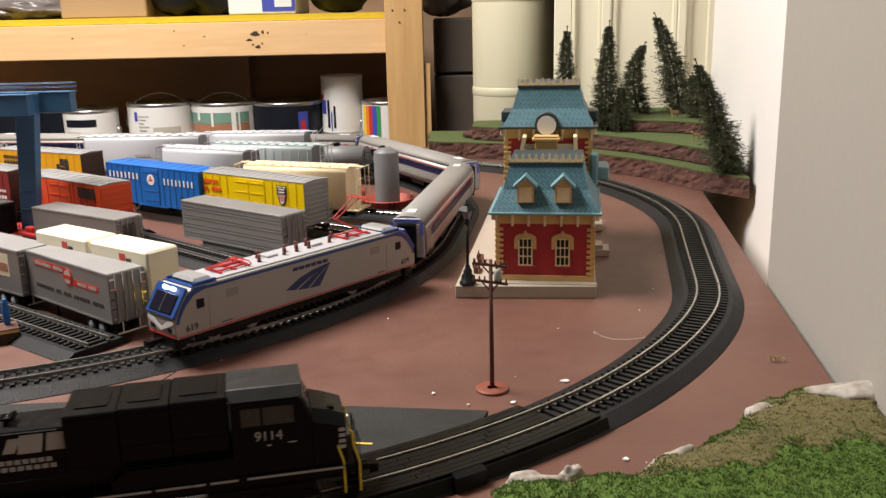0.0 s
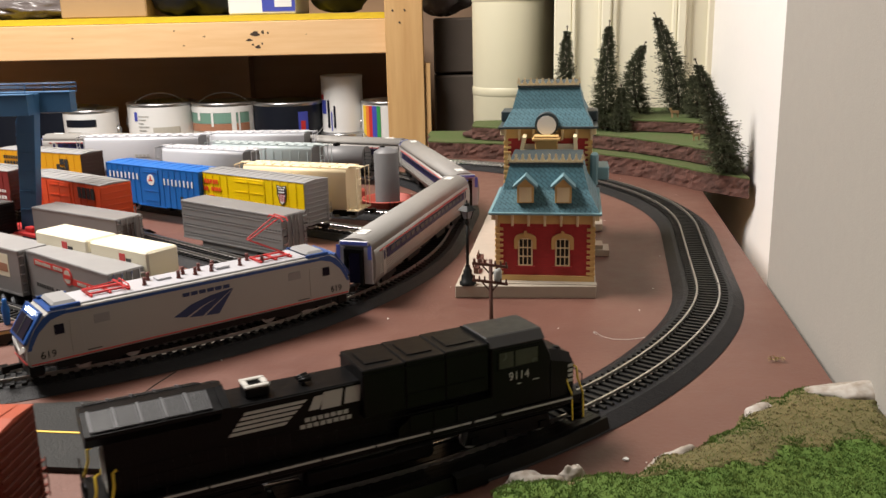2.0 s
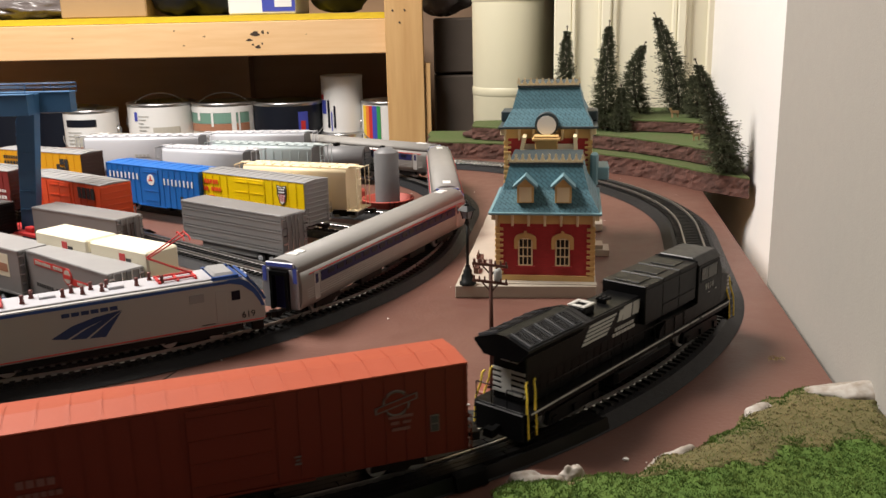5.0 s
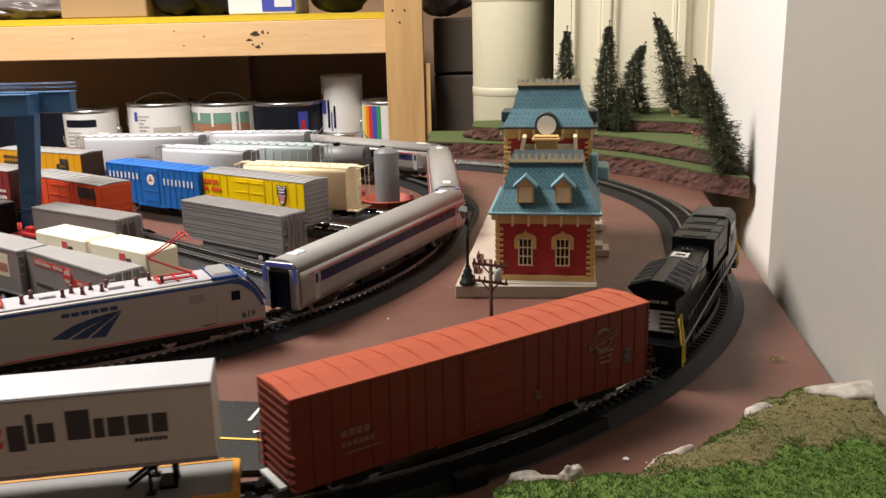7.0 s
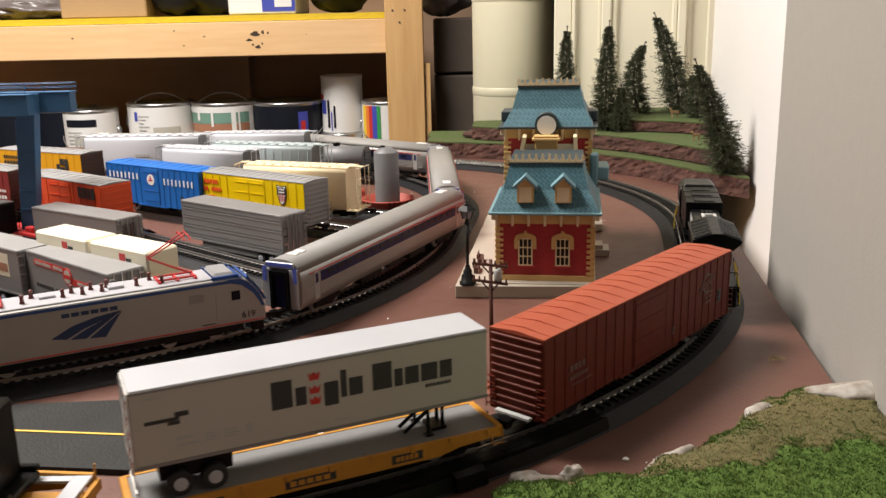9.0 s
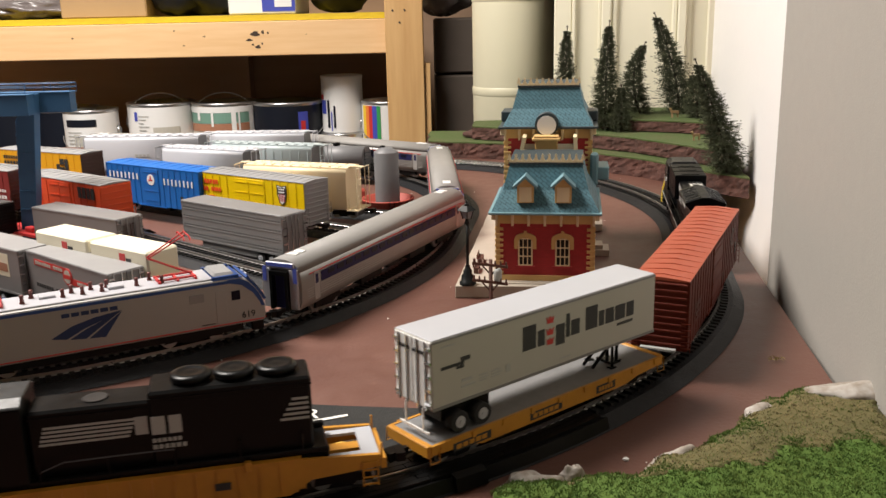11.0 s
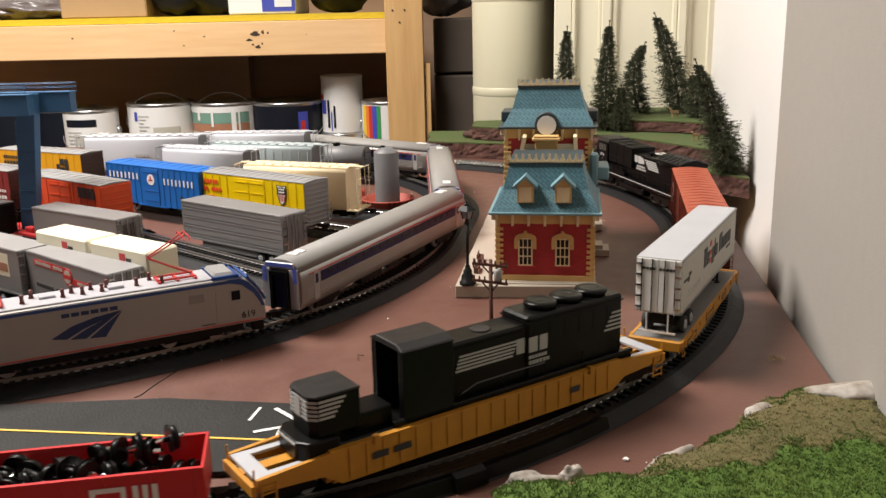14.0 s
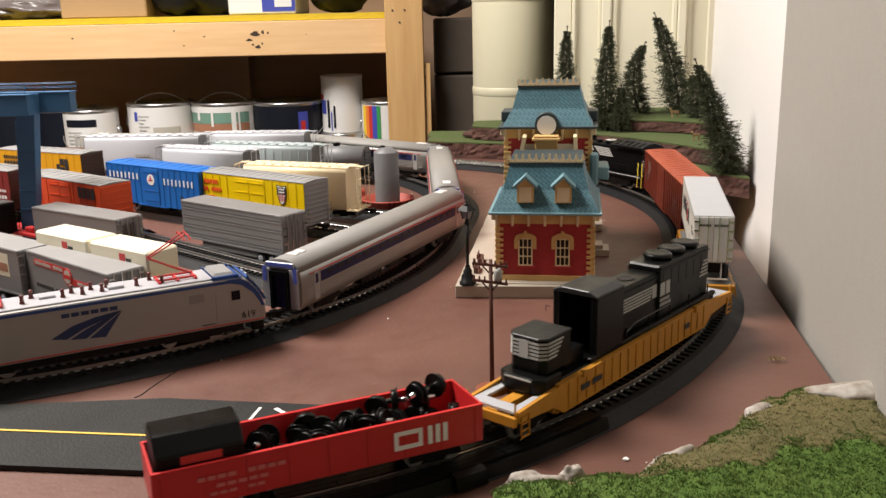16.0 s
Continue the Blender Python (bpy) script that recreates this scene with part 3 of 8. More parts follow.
def rock(label, x, y, z, rx, ry, rz, turn, seed):
    bm = B()
    bmesh.ops.create_icosphere(bm, subdivisions=4, radius=1)
    for v in bm.verts:
        f = 1 + 0.42 * noise.noise(v.co * 1.3 + Vector((seed, 0, 0))) + 0.10 * noise.noise(v.co * 3.6 + Vector((0, seed, 0))) - 0.07 * abs(noise.noise(v.co * 8 + Vector((0, 0, seed))))
        v.co = Vector((v.co.x * rx * f, v.co.y * ry * f, v.co.z * rz * f))
    for f in bm.faces:
        f.smooth = True
    return single("rock", bm, "rock", pose(x, y, z, 0, 0, turn), label, "rock", "rocks on the grass mound")


def tufts(name, label, spots, size, mats, seed, blades=5):
    rng = random.Random(seed)
    for k, mt in enumerate(mats):
        bm = B()
        for i, (x, y, z) in enumerate(spots):
            if i % len(mats) != k:
                continue
            for b in range(blades):
                a = rng.uniform(0, 6.28)
                h = size * rng.uniform(0.5, 1.3)
                w = size * 0.32
                ox, oy = x + rng.uniform(-1, 1) * size, y + rng.uniform(-1, 1) * size
                p = Vector((ox, oy, z - 0.0005))
                d = Vector((math.cos(a), math.sin(a), 0)) * w
                tip = p + Vector((rng.uniform(-1, 1) * h * 0.7, rng.uniform(-1, 1) * h * 0.7, h))
                side = Vector((-d.y, d.x, 0))
                v = [bm.verts.new(q) for q in (p - d, p + d, p + side * 0.7, tip)]
                bm.faces.new((v[0], v[1], v[3]))
                bm.faces.new((v[1], v[2], v[3]))
                bm.faces.new((v[2], v[0], v[3]))
        single(name, bm, mt, Matrix(), label, "grass", kind="stuff")


def mound():
    """The grassy foam mound at the near corner of the table."""
    outline = [(-0.02, 0.340), (0.012, 0.378), (0.024, 0.3935), (0.034, 0.399), (0.060, 0.3975), (0.094, 0.404), (0.108, 0.4165), (0.130, 0.4310), (0.152, 0.4475), (0.168, 0.4690), (0.182, 0.4830), (0.208, 0.4970), (0.254, 0.4900), (0.32, 0.470)]

    def edge(x):
        for (xa, ya), (xb, yb) in zip(outline, outline[1:]):
            if x <= xb:
                f = max(0, (x - xa) / (xb - xa))
                f = f * f * (3 - 2 * f) * 0.5 + f * 0.5
                break
        return ya + (yb - ya) * f + 0.0018 * math.sin(x * 190) + 0.0010 * math.sin(x * 410 + 1)

    def height(x, y):
        d = edge(x) - y
        rise = 0.011 * (1 - math.exp(-max(0, d) / 0.008))
        dip = -0.006 * min(1, max(0, (d - 0.03) / 0.08))
        return 0.002 + rise + dip + 0.0022 * noise.noise(Vector((x * 45, y * 45, 2))) + 0.0009 * noise.noise(Vector((x * 160, y * 160, 2)))

    def wall_side(x, y):
        return x * math.cos(PHI) + y * math.sin(PHI) < 0.1645

    def inside(x, y):
        return y < edge(x) and wall_side(x, y) and x > 0.02 + (0.39 - y) * 0.25
    def rim(x, y):
        """Depth of the bare earthy band behind the edge, broken by green patches."""
        deep = 0.012 + 0.46 * min(0.135, max(0, x - 0.075))
        return deep + 0.012 * noise.noise(Vector((x * 30, y * 30, 7)))

    def patch(x, y):
        return any((x - px) ** 2 / rx ** 2 + (y - py) ** 2 / ry ** 2 < 1 + 0.6 * noise.noise(Vector((x * 90, y * 90, 5))) for px, py, rx, ry in ((0.190, 0.484, 0.016, 0.012), (0.148, 0.438, 0.020, 0.011), (0.070, 0.390, 0.030, 0.007)))
    terrain("ground", "grass-covered foam mound at the corner of the train table", lambda x, y: inside(x, y) and edge(x) - y > rim(x, y), height, 0.0, 0.31, 0.14, 0.54, 0.0035, "grass")
    terrain("ground_rim", "bare earthy rim of the grassy foam mound", lambda x, y: inside(x, y) and edge(x) - y <= rim(x, y), height, 0.0, 0.31, 0.14, 0.54, 0.0035, "earth")
    rng = random.Random(11)
    green, dry = [], []
    while len(green) < 16000:
        x, y = rng.uniform(0.0, 0.31), rng.uniform(0.2, 0.53)
        if inside(x, y):
            d = edge(x) - y
            if d > rim(x, y) * 0.95 or patch(x, y) or (noise.noise(Vector((x * 70, y * 70, 3))) > 0.33 and d > 0.002):
                green.append((x, y, height(x, y)))
            elif len(dry) < 8000:
                dry.append((x, y, height(x, y)))
    tufts("grass", "short green flocked model grass", green, 0.0014, ["grass", "grass_light", "grass_dark"], 3)
    tufts("dry_grass", "sparse dry straw-coloured flock", dry, 0.0011, ["straw", "earth", "olive", "earth_brown", "grass_light"], 4, 4)
    rock("pale grey painted plaster rock beside the wall", 0.240, 0.4760, 0.0070, 0.041, 0.0150, 0.0105, -4, 1.0)
    rock("pale grey rock half sunk in the grass", 0.1745, 0.4595, 0.0045, 0.0165, 0.0095, 0.0085, 38, 4.0)
    rock("rough weathered rock at the mound's edge", 0.1165, 0.4145, 0.0030, 0.0180, 0.0085, 0.0075, 35, 7.0)
    rock("flat white rock at the mound's edge", 0.0400, 0.3945, 0.004, 0.016, 0.007, 0.0070, 6, 9.0)
    rock("small round white rock at the mound's edge", 0.0605, 0.3985, 0.006, 0.0065, 0.0045, 0.006, 10, 12.0)


def hill():
    """The tiered foam hill at the back, brown sides and green tops."""
    line = [(-0.02, 1.468), (0.098, 1.423), (0.2167, 1.312), (0.285, 1.230), (0.328, 1.138), (0.372, 1.075)]

    def tier(name, pts, z0, z1, seed, top=True):
        fine = []
        for p, q in zip(pts, pts[1:] + pts[:1]):
            n = max(2, int((Vector(p) - Vector(q)).length / 0.006))
            for i in range(n):
                x, y = p[0] + (q[0] - p[0]) * i / n, p[1] + (q[1] - p[1]) * i / n
                k = 0.005 * noise.noise(Vector((x * 35, y * 35, seed)))
                fine.append((x + k, y - k))
        ob = thing(name, Matrix(), "layered brown foam hill tier with green flocked top", "hill", "hill tiers")
        bm = B()
        rows = []
        for f in range(6):
            z = z0 + (z1 - z0) * f / 5
            rows.append([bm.verts.new((x + 0.003 * noise.noise(Vector((x * 120, y * 120, z * 150 + seed))),
                                       y + 0.003 * noise.noise(Vector((y * 120, x * 120, z * 150 - seed))), z)) for x, y in fine])
        for r0, r1 in zip(rows, rows[1:]):
            for i in range(len(fine)):
                j = (i + 1) % len(fine)
                bm.faces.new((r0[i], r0[j], r1[j], r1[i]))
        bm.faces.new(rows[0][::-1])
        bm.faces.new(rows[-1])
        part("side", bm, "foam_brown", ob)
        bm = B()
        prism(bm, fine, "z", z1 + 0.0002, z1 + 0.0020)
        part("turf", bm, "turf", ob, "green flocked turf")
        return ob
    back = [(0.376, 1.12), (0.394, 1.25), (0.424, 1.40), (0.438, 1.535), (0.22, 1.57), (-0.02, 1.60)]
    tier("hill", line + back, 0.0005, 0.024, 1)
    tier("hill", [(0.05, 1.475), (0.20, 1.375), (0.275, 1.295), (0.33, 1.205), (0.368, 1.13), (0.376, 1.15), (0.392, 1.25), (0.43, 1.53), (0.22, 1.56), (0.06, 1.55)], 0.0275, 0.046, 2)
    tier("hill", [(0.235, 1.42), (0.29, 1.36), (0.35, 1.33), (0.40, 1.29), (0.43, 1.525), (0.24, 1.54)], 0.0495, 0.064, 3)
    bm = B()
    prism(bm, [(0.035, 1.50), (0.06, 1.475), (0.10, 1.47), (0.10, 1.53), (0.05, 1.53)], "z", 0.0275, 0.036)
    bevel(bm, 0.004, 2)
    single("foam_lump", bm, "foam_brown", Matrix(), "loose brown lump of foam on the hill", "foam lump")


def conifer(base, mid, tip, r, seed, label):
    """A twisted-wire conifer along a bent stem: whorls of thin twigs set with needles, thinning to a bare tip."""
    rng = random.Random(seed)
    base, mid, tip = Vector(base), Vector(mid), Vector(tip)
    t = thing("model_tree", Matrix.Translation(base), label, "tree", "bottle-brush conifers")
    pull = 2 * (mid - base) - 0.5 * (tip - base)

    def stem(f):
        return 2 * f * (1 - f) * pull + f * f * (tip - base)
    steps = [stem(i / 12) for i in range(13)]
    bm = B()
    for i, (p, q) in enumerate(zip(steps, steps[1:])):
        rod(bm, p, q, 0.0021 - 0.00012 * i, 6, 0.0021 - 0.00012 * (i + 1))
    box(bm, -0.0013, 0.0013, -0.0013, 0.0013, -0.0015, 0.0010, m=Matrix.Translation(tip - base))
    part("trunk", bm, "bark", t, "dark twisted wire stem")
    h = (tip - base).length
    bm = B()
    n = int(h / 0.0021)
    for i in range(n):
        f = 0.03 + 0.93 * i / n
        c = stem(f)
        full = (1 - f) ** 0.74 * min(1.0, 0.62 + f * 3.2)
        tier = 0.86 + 0.14 * math.sin(i * 0.62 + seed) + 0.08 * math.sin(i * 1.7 + 2 * seed)
        lop = rng.uniform(0, 6.283)
        for k in range(34):
            a = rng.uniform(0, 6.283)
            q = (r * full * tier * (1 + 0.16 * math.cos(a - lop)) + 0.0014) * (rng.uniform(0.55, 1.12) if k % 5 else rng.uniform(1.0, 1.28))
            out = Vector((math.cos(a), math.sin(a), rng.uniform(-0.30, 0.22)))
            p = c + out * q
            sd = Vector((-math.sin(a), math.cos(a), 0)) * 0.00035
            bm.faces.new([bm.verts.new(v) for v in (c - sd, c + sd, p)])
            for _ in range(11):
                b0 = c + out * q * rng.uniform(0.35, 0.98)
                d = out * rng.uniform(0.0010, 0.0034) + Vector((rng.uniform(-1, 1), rng.uniform(-1, 1), rng.uniform(-0.8, 0.8))) * (0.0008 + 0.0022 * full)
                w = Vector((rng.uniform(-1, 1), rng.uniform(-1, 1), rng.uniform(-1, 1))) * 0.00062
                bm.faces.new([bm.verts.new(v) for v in (b0 - w, b0 + w, b0 + d)])
    part("crown", bm, "needle", t)
    return t


def trees():
    conifer((0.2030, 1.475, 0.0492), (0.2030, 1.475, 0.125), (0.2045, 1.475, 0.2022), 0.026, 1, "dark green model conifer on the hill")
    conifer((0.2515, 1.385, 0.0492), (0.2520, 1.385, 0.128), (0.2548, 1.385, 0.2104), 0.0295, 2, "tall dark green model conifer on the hill")
    conifer((0.2715, 1.365, 0.0492), (0.2715, 1.365, 0.083), (0.2705, 1.365, 0.1173), 0.0205, 3, "short bushy model conifer beside a tall one")
    conifer((0.3170, 1.44, 0.067), (0.3045, 1.44, 0.124), (0.3219, 1.44, 0.1763), 0.0290, 4, "crooked model conifer on the top tier")
    conifer((0.3790, 1.44, 0.067), (0.3640, 1.44, 0.142), (0.3335, 1.44, 0.2202), 0.038, 5, "tall leaning model conifer on the top tier")
    conifer((0.3880, 1.37, 0.067), (0.3850, 1.37, 0.102), (0.3770, 1.37, 0.1319), 0.026, 6, "leaning model conifer near the wall")
    conifer((0.3560, 1.115, 0.027), (0.3390, 1.115, 0.094), (0.3094, 1.115, 0.1661), 0.0320, 8, "big sagging model conifer hanging over the table edge")
    for x, y, z, s in ((0.352, 1.365, 0.0672, 0.75), (0.352, 1.245, 0.0492, 0.65)):
        d = single("model_deer", deer(s), "earth_tan", pose(x, y, z, 0, 0, 200), "small tan plastic model deer on the turf", "figurine", "model deer")


def deer(s):
    bm = B()
    k = 0.001 * s
    prism(bm, [(-9 * k, 9 * k), (-8 * k, 14 * k), (6 * k, 14 * k), (9 * k, 20 * k), (13 * k, 19 * k), (12 * k, 17 * k), (10 * k, 15 * k), (7 * k, 9 * k)], "y", -2.2 * k, 2.2 * k)
    for x in (-7.5, 5.5):
        for y in (-1.6, 1.6):
            rod(bm, (x * k, y * k, 0), (x * k, y * k, 10 * k), 0.9 * k, 6)
    return bm


# ---- rolling stock: x runs forward, z from the rail head ----
def truck(parent, x, base=0.020, r=0.0052, material_="black_plastic"):
    bm = B()
    for s in (-1, 1):
        y = s * 0.0122
        prism(bm, [(x - base / 2 - 0.004, 0.004), (x - base / 2 - 0.003, 0.008), (x - 0.004, 0.0095), (x + 0.004, 0.0095), (x + base / 2 + 0.003, 0.008),
                   (x + base / 2 + 0.004, 0.004), (x + base / 2 - 0.004, 0.0045), (x + 0.004, 0.0025), (x - 0.004, 0.0025), (x - base / 2 + 0.004, 0.0045)],
              "y", y - 0.0011, y + 0.0011)
    box(bm, x - 0.004, x + 0.004, -0.011, 0.011, 0.005, 0.0105)
    ob = part("truck", bm, material_, parent)
    for dx in (-base / 2, base / 2):
        bm = B()
        wheel_pair(bm, x + dx, r, 0.0071)
        part("wheelset", bm, "steel", ob)
    return ob


def coupler(parent, x, s):
    bm = boxes((min(x, x + s * 0.010), max(x, x + s * 0.010), -0.0014, 0.0014, 0.0068, 0.0098))
    box(bm, *sorted((x + s * 0.008, x + s * 0.0125)), -0.003, 0.003, 0.006, 0.0104)
    part("coupler", bm, "black_plastic", parent)


def stack_of_marks(parent, name, material_, x, y, z, rows, m=None):
    """Bars on a side: rows of (left, right, low, high) offsets; the side faces -y or +y by the sign of y."""
    s = 1 if y > 0 else -1
    for a, b, c, d in rows:
        part(name, boxes((x + a, x + b, *sorted((y, y + s * 0.00025)), z + c, z + d)), material_, parent)


def word_bars(x0, x1, z0, z1, n, gap=0.25, skip=()):
    w = (x1 - x0) / n
    return [(x0 + i * w, x0 + (i + 1 - gap) * w, z0, z1) for i in range(n) if i not in skip]


def boxcar(m, L, W, H, body, roof, end, label, z0=0.0095, ribs=9, door=0.24, roof_ribs=13, end_ribs=9, trucks="black_plastic", group="", inset=0.028, rib_depth=0.0005):
    c = thing("boxcar", m, label, "boxcar", group)
    h, w = L / 2, W / 2
    part("body", boxes((-h, h, -w, w, z0, H - 0.0022), bev=0.0004), body, c)
    bm = B()
    prism(bm, [(-w - 0.0003, H - 0.0021), (w + 0.0003, H - 0.0021), (w + 0.0003, H - 0.0014), (0, H), (-w - 0.0003, H - 0.0014)], "x", -h - 0.0006, h + 0.0006)
    ro = part("roof", bm, roof, c)
    for i in range(roof_ribs):
        x = -h + L * (i + 0.5) / roof_ribs
        bm = B()
        prism(bm, [(-w, H - 0.0013), (w, H - 0.0013), (0, H + 0.0006)], "x", x - 0.0009, x + 0.0009)
        part("roof_rib", bm, roof, ro)
    for s in (-1, 1):
        part("end_wall", boxes((*sorted((s * h, s * (h + 0.0005))), -w - 0.0001, w + 0.0001, z0, H - 0.0021)), end, c)
        for i in range(end_ribs):
            z = z0 + 0.003 + (H - z0 - 0.008) * i / max(1, end_ribs - 1)
            bm = boxes((*sorted((s * (h + 0.0004), s * (h + 0.0014))), -w * 0.94, w * 0.94, z, z + 0.0016), bev=0.0004)
            part("end_rib", bm, end, c)
        y = s * w
        for i in range(ribs + 1):
            x = -h + L * i / ribs
            if abs(x) < L * door / 2:
                continue
            x = min(max(x, -h + 0.0006), h - 0.0006)
            part("side_rib", boxes((x - 0.0005, x + 0.0005, *sorted((y, y + s * rib_depth)), z0 + 0.0008, H - 0.0026)), body, c)
        if door:
            d = L * door / 2
            for a, b in ((-d, -0.0003), (0.0003, d)) if door > 0.2 else ((-d, d),):
                dm = part("door", boxes((a, b, *sorted((y, y + s * 0.0007)), z0 + 0.0015, H - 0.0038), bev=0.0002), body, c)
                for k in range(4):
                    zz = z0 + 0.006 + (H - z0 - 0.014) * k / 3
                    part("door_rib", boxes((a + 0.001, b - 0.001, *sorted((y + s * 0.0007, y + s * 0.0011)), zz, zz + 0.0009)), body, dm)
            part("door_rail", boxes((-d * 1.9, d * 1.9, *sorted((y, y + s * 0.0009)), z0 - 0.0005, z0 + 0.0007)), body, c)
        for e in (-1, 1):
            bm = B()
            for k in range(5):
                z = z0 + 0.002 + k * 0.004
                box(bm, *sorted((e * h, e * (h + 0.0016))), s * w * 0.95 - 0.003, s * w * 0.95 + 0.003, z, z + 0.0004)
            for k in (-0.003, 0.003):
                box(bm, *sorted((e * (h + 0.0012), e * (h + 0.0016))), s * w * 0.95 + k - 0.0002, s * w * 0.95 + k + 0.0002, z0, z0 + 0.0195)
            part("ladder", bm, end, c)
    part("underframe", boxes((-h + 0.006, h - 0.006, -0.006, 0.006, z0 - 0.0035, z0 - 0.0003), (-0.03, 0.02, -0.012, 0.012, z0 - 0.0055, z0 - 0.0003)), "black_plastic", c)
    for s in (-1, 1):
        truck(c, s * (h - inset), material_=trucks)
        coupler(c, s * h, s)
    return c


def hopper(m, L, W, H, body, label, z0=0.0095, group="", bays=11, end=None):
    """A covered hopper with rounded sides, end platforms, roof walk and sloped bays."""
    c = thing("covered_hopper", m, label, "hopper car", group)
    h, w = L / 2, W / 2
    prof = [(-w * 0.72, z0 + 0.001)]
    for i in range(9):
        a = radians(-62 + i * 15.5)
        prof.append((-w * (0.80 + 0.2 * math.cos(a)), z0 + (H - z0) * (0.48 + 0.52 * math.sin(a) / math.sin(radians(62)) * 0.96)))
    half = [(y, min(H - 0.0012, max(z0 + 0.001, z))) for y, z in prof]
    ring = half + [(-y, z) for y, z in half[::-1]]
    bm = B()
    prism(bm, ring, "x", -h + 0.013, h - 0.013, smooth=True)
    part("body", bm, body, c)
    part("roof_walk", boxes((-h, h, -0.0035, 0.0035, H, H + 0.0008), (-h + 0.012, h - 0.012, -w * 0.80, -w * 0.70, H - 0.0010, H + 0.0004), (-h + 0.012, h - 0.012, w * 0.70, w * 0.80, H - 0.0010, H + 0.0004)), body, c)
    for i in range(bays):
        x = -h + 0.018 + (L - 0.036) * i / (bays - 1)
        part("hatch", boxes((x - 0.0045, x + 0.0045, -w * 0.62, -0.004, H - 0.0008, H + 0.0007), (x - 0.0045, x + 0.0045, 0.004, w * 0.62, H - 0.0008, H + 0.0007), bev=0.0003), body, c)
    for e in (-1, 1):
        x = e * (h - 0.001)
        part("end_platform", boxes((*sorted((e * (h - 0.014), e * h)), -w * 0.92, w * 0.92, z0, z0 + 0.0012)), body, c)
        for yy in (-w * 0.86, -w * 0.3, w * 0.3, w * 0.86):
            bm = B()
            rod(bm, (x, yy, z0), (x, yy, H), 0.0005, 6)
            part("post", bm, body, c)
        bm = B()
        box(bm, x - 0.0005, x + 0.0005, -w * 0.9, w * 0.9, H - 0.001, H + 0.0002)
        for k in range(6):
            z = z0 + 0.006 * k + 0.004
            box(bm, x - 0.0003, x + 0.0003, -w * 0.86, -w * 0.3, z, z + 0.0005)
        part("ladder", bm, body, c)
        bm = B()
        prism(bm, [(e * (h - 0.012), z0 + 0.001), (e * (h - 0.030), z0 + 0.001), (e * (h - 0.0135), z0 + 0.022)], "y", -w * 0.7, w * 0.7)
        part("slope_sheet", bm, body, c)
        # optional end sheets in a colour of their own
        if end:
            bm = B()
            prism(bm, [(y * 0.99, z - 0.0002) for y, z in ring], "x", *sorted((e * (h - 0.0130), e * (h - 0.0122))))
            part("end_sheet", bm, end, c, "dark grey end sheet")
        truck(c, e * (h - 0.020))
        coupler(c, e * h, e)
    for k in range(3):
        x = (k - 1) * L * 0.2
        bm = B()
        prism(bm, [(x - 0.016, z0 + 0.001), (x + 0.016, z0 + 0.001), (x + 0.005, 0.0035), (x - 0.005, 0.0035)], "y", -w * 0.6, w * 0.6)
        part("hopper_bay", bm, body, c)
    return c


def trailer_wheels(parent, xs, r=0.0056, w=0.0135):
    for x in xs:
        for s in (-1, 1):
            bm = B()
            rod(bm, (x, s * (w - 0.0058), r), (x, s * w, r), r, 18)
            wh = part("tyre", bm, "rubber", parent)
            bm = B()
            rod(bm, (x, s * w, r), (x, s * (w + 0.0004), r), r * 0.55, 14)
            rod(bm, (x, s * (w + 0.0004), r), (x, s * (w + 0.0011), r), r * 0.2, 10)
            part("hub", bm, "silver_roof", wh)


